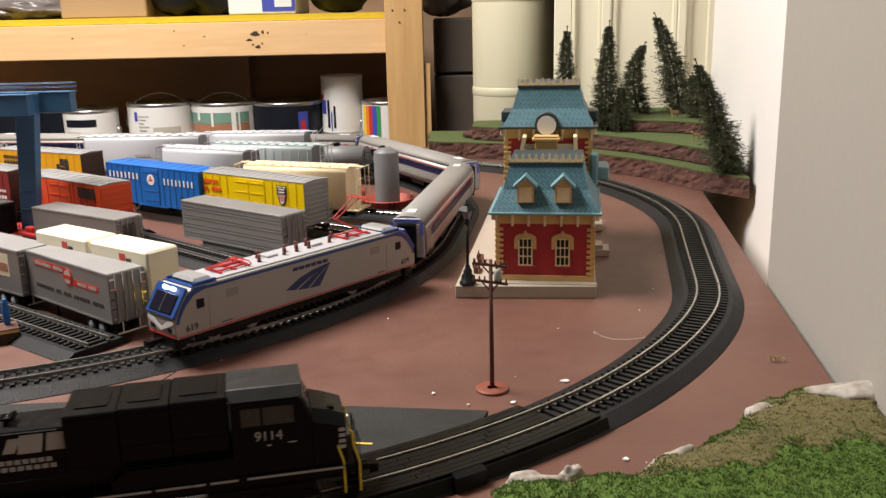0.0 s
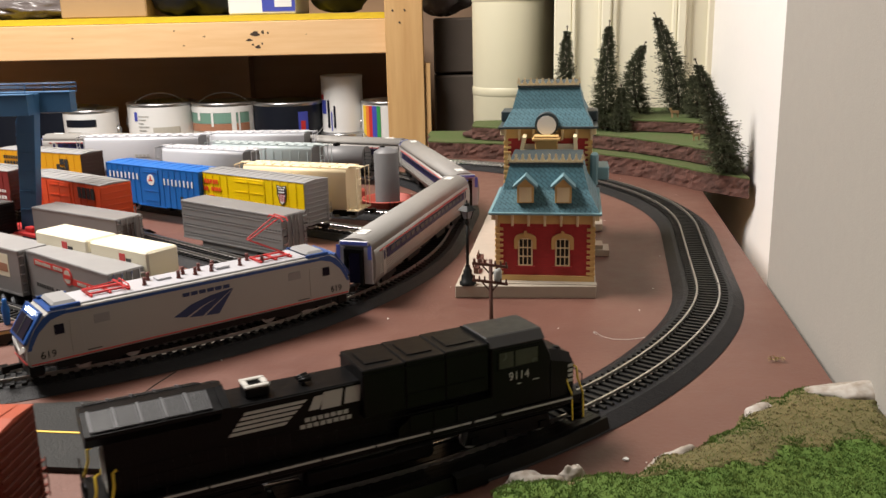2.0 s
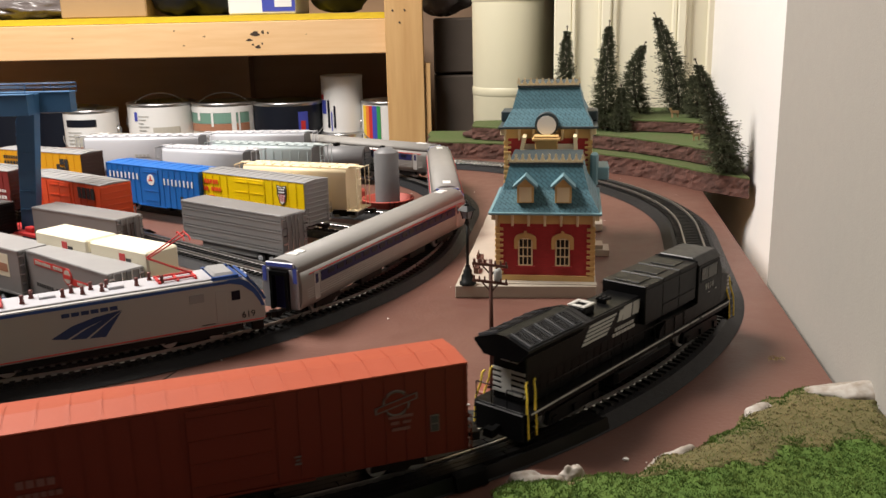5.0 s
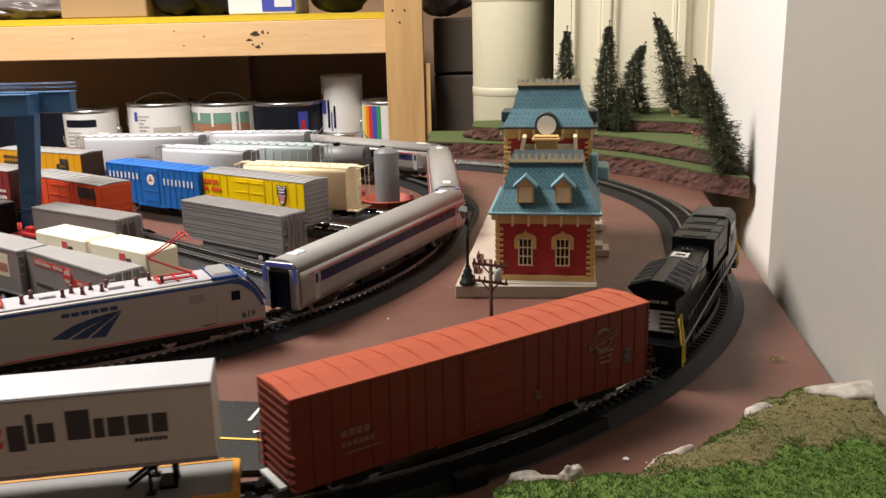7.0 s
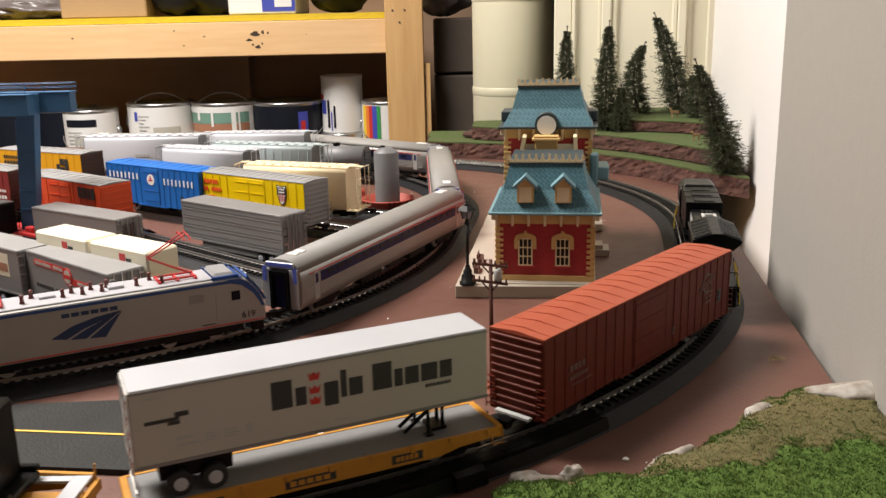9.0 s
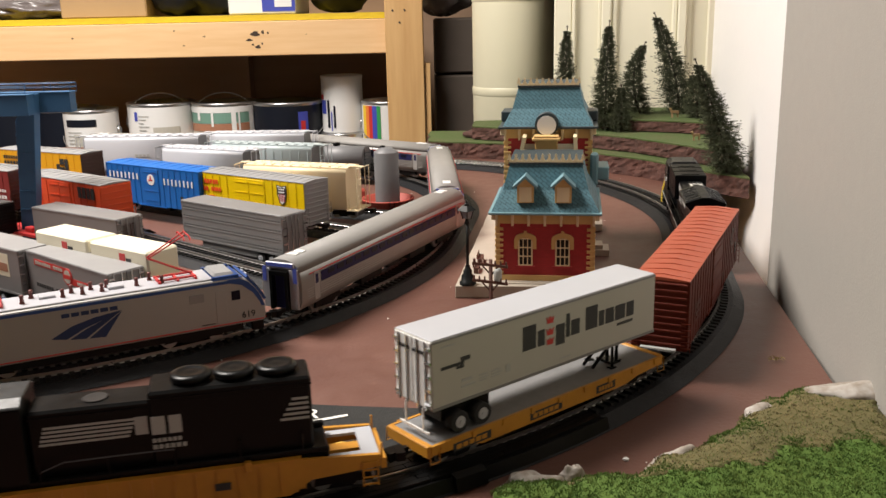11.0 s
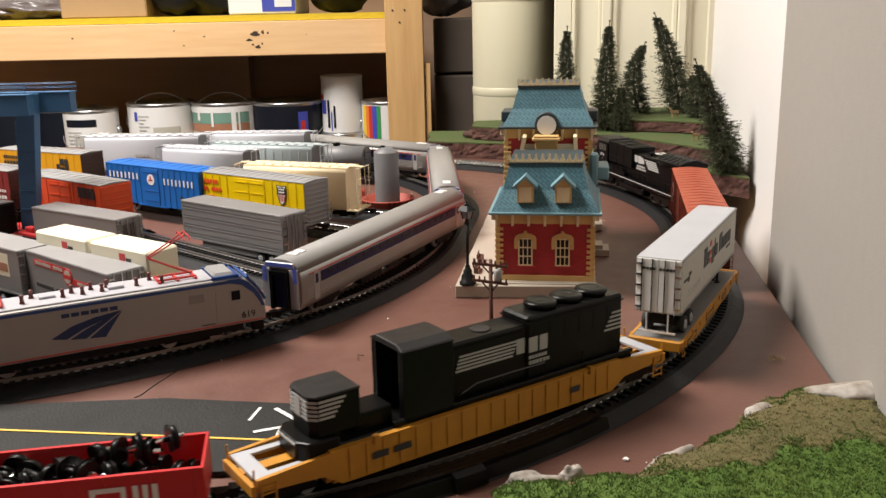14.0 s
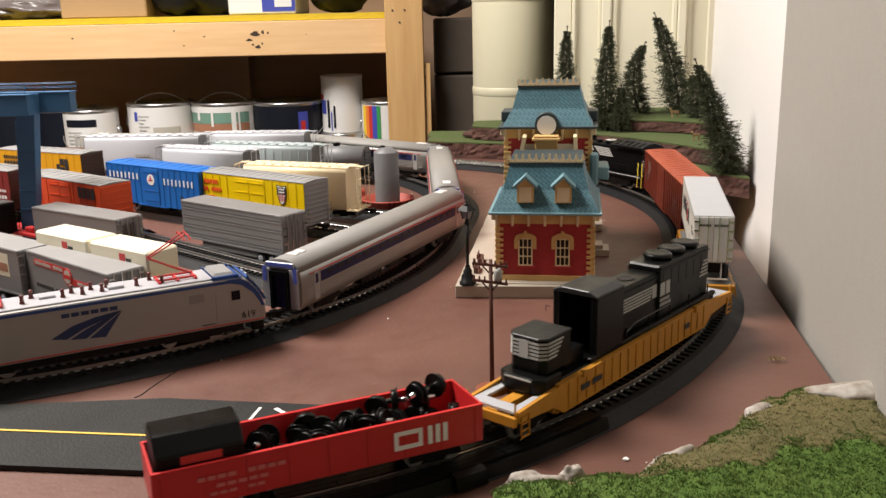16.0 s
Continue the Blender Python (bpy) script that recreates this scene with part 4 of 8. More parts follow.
def trailer(m, L, W, z0, z1, side, roof, label, group="", posts=0, rear=-1, legs=True, doors=True, name="semi_trailer"):
    t = thing(name, m, label, "trailer", group)
    h, w = L / 2, W / 2
    part("body", boxes((-h, h, -w, w, z0, z1 - 0.0006), bev=0.0004), side, t)
    part("roof", boxes((-h + 0.0002, h - 0.0002, -w + 0.0002, w - 0.0002, z1 - 0.0006, z1), bev=0.0003), roof, t)
    for s in (-1, 1):
        part("top_rail", boxes((-h, h, *sorted((s * w, s * (w + 0.0003))), z1 - 0.0018, z1 - 0.0007)), "trailer_grey", t)
        part("bottom_rail", boxes((-h, h, *sorted((s * w, s * (w + 0.0004))), z0, z0 + 0.0015)), "trailer_grey", t)
        for i in range(posts):
            x = -h + L * (i + 0.5) / posts
            part("side_post", boxes((x - 0.0003, x + 0.0003, *sorted((s * w, s * (w + 0.0003))), z0 + 0.0016, z1 - 0.0019)), side, t)
    if doors:
        x = rear * h
        for s in (-1, 1):
            d = part("door", boxes((*sorted((x, x + rear * 0.0006)), *sorted((s * 0.0003, s * (w - 0.0006))), z0 + 0.001, z1 - 0.001), bev=0.0002), "white_paint" if roof == "silver_roof" else side, t)
            for k in range(2):
                yy = s * (0.004 + 0.0065 * k)
                part("lock_bar", boxes((*sorted((x + rear * 0.0006, x + rear * 0.0014)), yy - 0.0004, yy + 0.0004, z0, z1 - 0.001)), "chrome", d)
            for k in range(5):
                z = z0 + 0.003 + (z1 - z0 - 0.008) * k / 4
                part("hinge", boxes((*sorted((x + rear * 0.0006, x + rear * 0.0013)), *sorted((s * (w - 0.0045), s * (w - 0.0003))), z, z + 0.0013)), "chrome", d)
        part("bumper", boxes((*sorted((x, x + rear * 0.0008)), -w * 0.8, w * 0.8, 0.0035, 0.0047), (*sorted((x, x + rear * 0.0006)), -w * 0.5, -w * 0.44, 0.0047, z0),
                             (*sorted((x, x + rear * 0.0006)), w * 0.44, w * 0.5, 0.0047, z0)), "white_paint", t)
    part("bogie_frame", boxes((*sorted((rear * (h - 0.010), rear * (h - 0.042))), -w * 0.55, w * 0.55, 0.0062, z0 - 0.0003)), "black_plastic", t)
    trailer_wheels(t, [rear * (h - 0.018), rear * (h - 0.033)], w=w - 0.001)
    if legs:
        for s in (-1, 1):
            bm = B()
            rod(bm, (-rear * (h - 0.030), s * w * 0.6, 0.0008), (-rear * (h - 0.030), s * w * 0.6, z0), 0.0009, 6)
            box(bm, -rear * (h - 0.030) - 0.002, -rear * (h - 0.030) + 0.002, s * w * 0.6 - 0.0018, s * w * 0.6 + 0.0018, 0.0, 0.0009)
            part("landing_leg", bm, "black_plastic", t)
    return t


# ---- the black freight locomotive ----
def black_locomotive():
    c = thing("freight_locomotive", Matrix(), "black six-axle model diesel freight locomotive with white stripes", "locomotive", "moving freight train")
    K = "black_paint"
    part("walkway", boxes((-0.126, 0.119, -0.0172, 0.0172, 0.0150, 0.0192), (-0.120, 0.113, -0.013, 0.013, 0.011, 0.0149), bev=0.0003), K, c)
    for s in (-1, 1):
        for a, b in ((-0.122, -0.098), (-0.097, -0.078), (-0.077, -0.051), (-0.050, -0.026), (-0.025, 0.001), (0.002, 0.030), (0.032, 0.047), (0.0475, 0.053), (0.055, 0.067), (0.071, 0.114)):
            part("sill_stripe", boxes((a, b, *sorted((s * 0.0172, s * 0.01745)), 0.0176, 0.0186)), "print_grey", c)
    hood = part("long_hood", boxes((-0.118, 0.064, -0.0108, 0.0108, 0.0193, 0.0500), bev=0.0006), K, c)
    # access doors along the hood
    for s in (-1, 1):
        for i in range(14):
            x = -0.113 + i * 0.0075
            if x < -0.012:
                part("hood_door", boxes((x, x + 0.0070, *sorted((s * 0.0108, s * 0.01095)), 0.0205, 0.0325)), K, hood)
                part("door_latch", boxes((x + 0.0058, x + 0.0063, *sorted((s * 0.01095, s * 0.0113)), 0.0262, 0.0275)), K, hood)
        part("hood_rail", boxes((-0.060, -0.006, *sorted((s * 0.0108, s * 0.0114)), 0.0488, 0.0494)), K, hood)
    bm = B()
    prism(bm, [(-0.0112, 0.0455), (0.0112, 0.0455), (0.0172, 0.0515), (0.0172, 0.0530), (0.0030, 0.0580), (-0.0030, 0.0580), (-0.0172, 0.0530), (-0.0172, 0.0515)], "x", -0.1250, -0.0690)
    rad = part("radiator_housing", bm, K, c)
    bm = B()
    prism(bm, [(-0.0172, 0.0531), (-0.0030, 0.0581), (0.0030, 0.0581), (0.0172, 0.0531), (0.0172, 0.0520), (0.0102, 0.0520), (0.0102, 0.0500), (-0.0102, 0.0500), (-0.0102, 0.0520), (-0.0172, 0.0520)], "x", -0.0689, -0.0650)
    part("radiator_lip", bm, K, rad)
    for s in (-1, 1):
        mm = Matrix.Translation((0, s * 0.0101, 0.0556)) @ Matrix.Rotation(s * -math.atan2(0.005, 0.0142), 4, "X")
        for i in range(5):
            x = -0.1215 + i * 0.0100
            part("radiator_grille", boxes((x, x + 0.0086, -0.0062, 0.0062, 0.0, 0.0006), m=mm), "grille_dark", rad, "dark grey radiator screen")
            bm = B()
            for k in range(6):
                box(bm, x + 0.0006 + k * 0.0013, x + 0.0011 + k * 0.0013, -0.0060, 0.0060, 0.0006, 0.0010, m=mm)
            part("louvre", bm, "black_plastic", rad)
            part("grille_rib", boxes((x - 0.0010, x - 0.0002, -0.0064, 0.0064, 0.0, 0.0014), m=mm), "grille_grey", rad)
    # tall equipment section behind the cab, in three lengths with a seam between
    for a, b, z in ((-0.0028, 0.0190, 0.0562), (0.0191, 0.0405, 0.0566), (0.0406, 0.0645, 0.0570)):
        sec = part("equipment_housing", boxes((a, b, -0.0150, 0.0150, 0.0320, z), bev=0.0005), K, c)
        part("housing_hatch", boxes((a + 0.004, b - 0.004, -0.0085, 0.0085, z, z + 0.0006), bev=0.0002), K, sec)
    part("housing_lip", boxes((-0.0030, 0.0640, -0.0154, -0.0150, 0.0532, 0.0540), (-0.0030, 0.0640, 0.0150, 0.0154, 0.0532, 0.0540)), K, c)
    for s in (-1, 1):
        bm = B()
        prism(bm, [(0.014, 0.0193), (0.066, 0.0193), (0.066, 0.0285), (0.021, 0.0285), (0.014, 0.0235)], "y", *sorted((s * 0.0108, s * 0.0164)))
        part("duct_box", bm, K, c)
        part("housing_rail", boxes((0.020, 0.062, *sorted((s * 0.0150, s * 0.0155)), 0.0392, 0.0397)), K, c)
    ex = part("exhaust_stack", boxes((-0.0555, -0.0445, -0.0055, 0.0055, 0.0498, 0.0545), bev=0.0007), K, c)
    part("stack_rim", boxes((-0.0558, -0.0442, -0.0058, -0.0033, 0.0546, 0.0558), (-0.0558, -0.0442, 0.0033, 0.0058, 0.0546, 0.0558),
                            (-0.0558, -0.0531, -0.0032, 0.0032, 0.0546, 0.0558), (-0.0470, -0.0442, -0.0032, 0.0032, 0.0546, 0.0558), bev=0.0004), "stack_white", ex, "worn whitish rim")
    bm = B()
    for y in (-0.0022, 0, 0.0022):
        rod(bm, (-0.030, y, 0.0525), (-0.024, y * 1.4, 0.0528), 0.0007, 8, 0.0013)
    box(bm, -0.0285, -0.0270, -0.003, 0.003, 0.0499, 0.0526)
    part("horn", bm, K, c)
    # wide safety cab: sloped roof edges, raked windscreen, long window each side
    bm = B()
    prism(bm, [(0.0655, 0.0193), (0.1010, 0.0193), (0.1010, 0.0445), (0.0965, 0.0540), (0.0655, 0.0540)], "y", -0.0162, 0.0162)
    bevel(bm, 0.0006)
    cab = part("cab", bm, K, c)
    bm = B()
    prism(bm, [(-0.0166, 0.0541), (0.0166, 0.0541), (0.0118, 0.0590), (-0.0118, 0.0590)], "x", 0.0645, 0.0975)
    bevel(bm, 0.0005)
    part("cab_roof", bm, "roof_black_lit", cab)
    part("roof_seam", boxes((0.0646, 0.0650, -0.0152, 0.0152, 0.0520, 0.0574)), K, cab)
    for s in (-1, 1):
        for x0, x1 in ((0.0700, 0.0785), (0.0795, 0.0930)):
            part("cab_window", boxes((x0, x1, *sorted((s * 0.0162, s * 0.0164)), 0.0425, 0.0510), bev=0.0001), "cab_glass", cab, "greyish side window with its see-through look put into the colour")
        part("window_frame", boxes((0.0690, 0.0940, *sorted((s * 0.0162, s * 0.0166)), 0.0511, 0.0519), (0.0690, 0.0940, *sorted((s * 0.0162, s * 0.0166)), 0.0416, 0.0424),
                                   (0.0690, 0.0699, *sorted((s * 0.0162, s * 0.0166)), 0.0425, 0.0510), (0.0931, 0.0940, *sorted((s * 0.0162, s * 0.0166)), 0.0425, 0.0510)), K, cab)
        text_part("number", "9114", 0.0062, "print_grey", cab, pose(0.0815, s * 0.0165, 0.0372, 90, 0, 0 if s < 0 else 180))
        stack_of_marks(cab, "print_bar", "print_grey", 0, s * 0.0163, 0, [(0.0805, 0.0825, 0.0325, 0.0331), (0.0900, 0.0935, 0.0330, 0.0335)])
        # slanted stripes on the nose flank
        for k in range(4):
            z = 0.0265 + 0.0028 * k
            bm = B()
            prism(bm, [(0.1125 - k * 0.0018, z), (0.1155, z), (0.1155, z + 0.0017), (0.1115 - k * 0.0018, z + 0.0017)], "y", *sorted((s * 0.0150, s * 0.0153)))
            part("nose_stripe", bm, "print_grey", c)
        # emblem bars and wordmark blocks on the hood
        for k in range(5):
            z = 0.0362 + 0.0022 * k
            bm = B()
            prism(bm, [(-0.066 + k * 0.0018, z), (-0.040 + k * 0.0024, z), (-0.0385 + k * 0.0024, z + 0.0014), (-0.0650 + k * 0.0018, z + 0.0014)], "y", *sorted((s * 0.0108, s * 0.0111)))
            part("emblem_bar", bm, "print_grey", c)
        for xa, xb, za, zb, lean in ((-0.0285, -0.0235, 0.0405, 0.0470, 0.0030), (-0.0225, -0.0130, 0.0398, 0.0482, 0.0016), (-0.0112, -0.0035, 0.0402, 0.0482, 0.0012)):
            bm = B()
            prism(bm, [(xa, za), (xb, za), (xb + lean, zb), (xa + lean, zb)], "y", *sorted((s * 0.0108, s * 0.0111)))
            part("emblem", bm, "print_grey", c)
        stack_of_marks(c, "wordmark_bar", "print_grey", 0, s * 0.0108, 0, word_bars(-0.0305, -0.0085, 0.0352, 0.0372, 7) + word_bars(-0.0330, -0.0070, 0.0322, 0.0342, 8))
        bm = B()
        for i in range(13):
            x = -0.108 + i * 0.0128
            rod(bm, (x, s * 0.0168, 0.0192), (x, s * 0.0168, 0.0300), 0.0003, 5)
        rod(bm, (-0.108, s * 0.0168, 0.0300), (0.0455, s * 0.0168, 0.0300), 0.0003, 5)
        part("handrail", bm, K, c)
        for e in (-1, 1):
            bm = B()
            x = -0.1215 if e < 0 else 0.1175
            for dx in (-0.0035, 0.0035):
                tube(bm, [(x + dx, s * 0.0176, 0.0055), (x + dx, s * 0.0172, 0.0150), (x + dx, s * 0.0166, 0.0200), (x + dx - e * 0.0022, s * 0.0150, 0.0275), (x + dx - e * 0.0024, s * 0.0140, 0.0335), (x + dx - e * 0.0040, s * 0.0136, 0.0345)], 0.0006)
            part("grab_rail", bm, "yellow_rail", c, "yellow painted grab rails")
            bm = B()
            for k in range(4):
                box(bm, x - 0.0045, x + 0.0045, *sorted((s * 0.0130, s * 0.0174)), 0.0045 + 0.0034 * k, 0.0052 + 0.0034 * k)
            part("step", bm, K, c)
    # broad nose with chamfered top corners
    bm = B()
    for x, w, zt, ch in ((0.1011, 0.0160, 0.0462, 0.0050), (0.1090, 0.0156, 0.0440, 0.0050), (0.1160, 0.0150, 0.0412, 0.0045)):
        for y, z in ((-w, 0.0193), (w, 0.0193), (w, zt - ch), (w - ch, zt), (-w + ch, zt), (-w, zt - ch)):
            bm.verts.new((x, y, z))
    bm.verts.ensure_lookup_table()
    vs = list(bm.verts)
    for r in range(2):
        for k in range(6):
            bm.faces.new((vs[r * 6 + k], vs[r * 6 + (k + 1) % 6], vs[r * 6 + 6 + (k + 1) % 6], vs[r * 6 + 6 + k]))
    bm.faces.new(vs[0:6][::-1])
    bm.faces.new(vs[12:18])
    bmesh.ops.recalc_face_normals(bm, faces=bm.faces[:])
    nose = part("nose", bm, K, c)
    bm = B()
    rod(bm, (0.110, -0.0075, 0.0432), (0.1102, -0.0075, 0.0448), 0.0016, 12)
    part("nose_light", bm, "black_plastic", nose)
    for y0, y1 in ((-0.0138, -0.001), (0.001, 0.0138)):
        mm = Matrix.Translation((0.0989, 0, 0.0492)) @ Matrix.Rotation(-math.atan2(0.0045, 0.0095), 4, "Y")
        part("windscreen", boxes((0.0, 0.0004, y0, y1, -0.0040, 0.0036), m=mm), "cab_glass", cab)
    stack = [(-0.0105, 0.0105, 0.0235 + k * 0.0030, 0.0251 + k * 0.0030) for k in range(5)]
    for a, b, z0, z1 in stack:
        part("end_stripe", boxes((-0.1183, -0.1180, a, b, z0, z1)), "print_grey", c)
    part("end_emblem", boxes((-0.1187, -0.1183, -0.0015, 0.0045, 0.0240, 0.0372)), "print_grey", c)
    part("end_number", boxes((-0.1183, -0.1180, -0.0060, -0.0018, 0.0415, 0.0438), (-0.1183, -0.1180, -0.0010, 0.0050, 0.0415, 0.0438)), "print_grey", c)
    for e in (-1, 1):
        xe = -0.1240 if e < 0 else 0.1190
        part("pilot", boxes((*sorted((xe, xe + e * 0.0032)), -0.0155, 0.0155, 0.0035, 0.0185), bev=0.0006), K, c)
        xr = xe + e * 0.0025
        for s in (-1, 1):
            bm = B()
            tube(bm, [(xr, s * 0.005, 0.019), (xr, s * 0.005, 0.0296), (xr, s * 0.0054, 0.030), (xr, s * 0.0146, 0.030), (xr, s * 0.015, 0.0296), (xr, s * 0.015, 0.019)], 0.0004)
            part("end_rail", bm, "black_plastic", c)
        coupler(c, xe, e)
        x = e * 0.077
        bm = B()
        for s in (-1, 1):
            prism(bm, [(x - 0.026, 0.004), (x - 0.024, 0.011), (x + 0.024, 0.011), (x + 0.026, 0.004), (x + 0.012, 0.0030), (x - 0.012, 0.0030)], "y", s * 0.0125 - 0.0014, s * 0.0125 + 0.0014)
            for dx in (-0.0205, 0, 0.0205):
                box(bm, x + dx - 0.0022, x + dx + 0.0022, *sorted((s * 0.0139, s * 0.0152)), 0.0040, 0.0078)
        tr = part("truck", bm, "black_plastic", c)
        for dx in (-0.0205, 0, 0.0205):
            bm = B()
            wheel_pair(bm, x + dx, 0.0055, 0.0071)
            part("wheelset", bm, "steel", tr)
    part("fuel_tank", boxes((-0.034, 0.034, -0.0150, 0.0150, 0.0030, 0.0125), bev=0.002), K, c)
    for s in (-1, 1):
        bm = B()
        rod(bm, (-0.030, s * 0.0150, 0.0135), (0.012, s * 0.0150, 0.0135), 0.0014, 10)
        part("air_reservoir", bm, "black_plastic", c)
    return c


def red_boxcar():
    # same paint all over; darker sides and lighter roof carry the lamp's shading
    c = boxcar(Matrix(), 0.223, 0.0345, 0.0565, "box_red_shaded", "box_red_lit", "box_red_shaded", "brick-red model boxcar with double doors and faded print", ribs=22, door=0.17, roof_ribs=17,
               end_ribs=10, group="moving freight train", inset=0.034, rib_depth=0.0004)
    for s in (-1, 1):
        y = s * 0.01755
        bm = B()
        ring = [(0.0068, 0.0), (0.0068, 0.0003), (0.0054, 0.0003), (0.0054, 0.0)]
        lathe(bm, ring, 28)
        bm.transform(Matrix.Translation((0.076, s * 0.01735, 0.0400)) @ Matrix.Rotation(s * -QT, 4, "X"))
        part("emblem_ring", bm, "emblem_faded", c, "round faded grey emblem")
        bm = B()
        prism(bm, [(-0.0105, -0.0042), (0.0105, 0.0010), (0.0105, 0.0042), (-0.0105, -0.0010)], "y", *sorted((s * 0.0174, s * 0.0179)), m=Matrix.Translation((0.076, 0, 0.0400)))
        band = part("emblem_band", bm, "emblem_faded", c)
        bm = B()
        prism(bm, [(-0.0095, -0.0032), (0.0095, 0.0015), (0.0095, 0.0035), (-0.0095, -0.0012)], "y", *sorted((s * 0.0179, s * 0.0181)), m=Matrix.Translation((0.076, 0, 0.0400)))
        part("band_field", bm, "box_red_shaded", band)
        stack_of_marks(c, "print_bar", "faded_print", 0, s * 0.0177, 0, [(0.072, 0.084, 0.0325, 0.034), (0.073, 0.077, 0.0295, 0.031), (0.079, 0.083, 0.0295, 0.031), (0.0735, 0.0825, 0.0262, 0.0278)])
        stack_of_marks(c, "print_bar", "faded_print", 0, s * 0.0177, 0, word_bars(-0.088, -0.072, 0.0300, 0.0335, 4) + word_bars(-0.088, -0.070, 0.0250, 0.0275, 6) + [(-0.086, -0.066, 0.0215, 0.0222)])
        stack_of_marks(c, "placard", "emblem_faded", 0, s * 0.0177, 0, [(0.0925, 0.0970, 0.0225, 0.0312)])
        stack_of_marks(c, "placard_field", "print_dark", 0, s * 0.01795, 0, [(0.0931, 0.0964, 0.0230, 0.0262), (0.0931, 0.0964, 0.0272, 0.0306)])
        stack_of_marks(c, "placard", "emblem_faded", 0, s * 0.0184, 0, [(0.0270, 0.0300, 0.0185, 0.0195), (0.0275, 0.0295, 0.0203, 0.0213), (0.0270, 0.0300, 0.0221, 0.0229)])
    part("end_step", boxes((-0.1165, -0.1131, -0.011, 0.011, 0.0098, 0.0112)), "print_grey", c)
    return c


def flat_and_trailer():
    f = thing("flat_car", Matrix(), "orange-yellow model flat car with a grey deck", "flat car", "moving freight train")
    Y = "ttx_yellow"
    part("deck", boxes((-0.0885, 0.0885, -0.0165, 0.0165, 0.0128, 0.0142)), "deck_grey", f)
    for s in (-1, 1):
        bm = B()
        prism(bm, [(-0.0885, 0.0145), (0.0885, 0.0145), (0.0885, 0.0098), (0.066, 0.0085), (0.055, 0.0058), (-0.055, 0.0058), (-0.066, 0.0085), (-0.0885, 0.0098)], "y", *sorted((s * 0.0155, s * 0.0172)))
        sd = part("side_sill", bm, Y, f)
        for x0, x1 in ((-0.075, -0.050), (-0.022, 0.002), (0.030, 0.046)):
            part("name_panel", boxes((x0, x1, *sorted((s * 0.0172, s * 0.0174)), 0.0074, 0.0118)), "print_dark", sd)
            for a, b, z0, z1 in word_bars(x0 + 0.002, x1 - 0.002, 0.0084, 0.0108, 5):
                part("print_bar", boxes((a, b, *sorted((s * 0.0174, s * 0.0176)), z0, z1)), Y, sd)
        for i in range(9):
            x = -0.082 + i * 0.0205
            part("stake_pocket", boxes((x - 0.0012, x + 0.0012, *sorted((s * 0.0172, s * 0.0180)), 0.0115, 0.0148)), Y, f)
    for e in (-1, 1):
        part("end_sill", boxes((*sorted((e * 0.0870, e * 0.0905)), -0.0165, 0.0165, 0.0085, 0.0148), bev=0.0004), Y, f)
        truck(f, e * 0.066)
        coupler(f, e * 0.0905, e)
        for s in (-1, 1):
            bm = B()
            tube(bm, [(e * 0.0900, s * 0.0172, 0.0140), (e * 0.0900, s * 0.0180, 0.0060), (e * 0.0840, s * 0.0180, 0.0060), (e * 0.0840, s * 0.0172, 0.0110)], 0.0004)
            part("sill_step", bm, Y, f)
    bm = boxes((0.056, 0.064, -0.006, 0.006, 0.0143, 0.0160), (0.057, 0.066, -0.005, 0.005, 0.0285, 0.0300))
    for s in (-1, 1):
        rod(bm, (0.063, s * 0.0035, 0.0155), (0.063, s * 0.0035, 0.0290), 0.0010, 8)
        rod(bm, (0.042, s * 0.0035, 0.0155), (0.060, s * 0.0035, 0.0285), 0.0010, 8)
    part("hitch", bm, "black_plastic", f, "black folding trailer hitch")
    # sides get the dimmed white, so their shade is in the colour; doors stay white
    t = trailer(Matrix(), 0.168, 0.0290, 0.0165, 0.0525, "dim_white", "silver_roof", "white model semi-trailer with a bright roof riding on the flat car", "moving freight train", posts=0)
    bl, rd = "print_dark", "print_red"
    for s in (-1, 1):
        # wordmark as plain blocks, reading from the rear for the side that is seen
        y = s * 0.0145
        rows = [(-0.0240, -0.0145, 0.0318, 0.0450), (-0.0130, -0.0080, 0.0318, 0.0405), (0.0005, 0.0072, 0.0290, 0.0405), (0.0084, 0.0112, 0.0318, 0.0450), (0.0124, 0.0190, 0.0318, 0.0405)]
        rows += [(0.0240, 0.0335, 0.0318, 0.0450), (0.0348, 0.0390, 0.0318, 0.0405), (0.0403, 0.0473, 0.0318, 0.0405), (0.0485, 0.0570, 0.0318, 0.0405), (0.0583, 0.0647, 0.0318, 0.0405)]
        stack_of_marks(t, "wordmark_block", bl, 0, y, 0, rows)
        stack_of_marks(t, "wordmark_bar", bl, 0, y, 0, word_bars(0.0505, 0.0645, 0.0282, 0.0298, 7))
        for z in (0.0440, 0.0375, 0.0322):
            bm = B()
            prism(bm, [(-0.0068, z + 0.0026), (-0.0062, z - 0.0012), (-0.0018, z - 0.0012), (-0.0012, z + 0.0026), (-0.0026, z + 0.0010), (-0.0040, z + 0.0028), (-0.0054, z + 0.0010)], "y", *sorted((y, y + s * 0.0003)))
            part("crown_mark", bm, rd, t, "small red crown shape")
        stack_of_marks(t, "print_bar", "print_dark", 0, y, 0, [(-0.0785, -0.0640, 0.0362, 0.0378), (-0.0660, -0.0600, 0.0378, 0.0400), (-0.0690, -0.0640, 0.0345, 0.0360)])
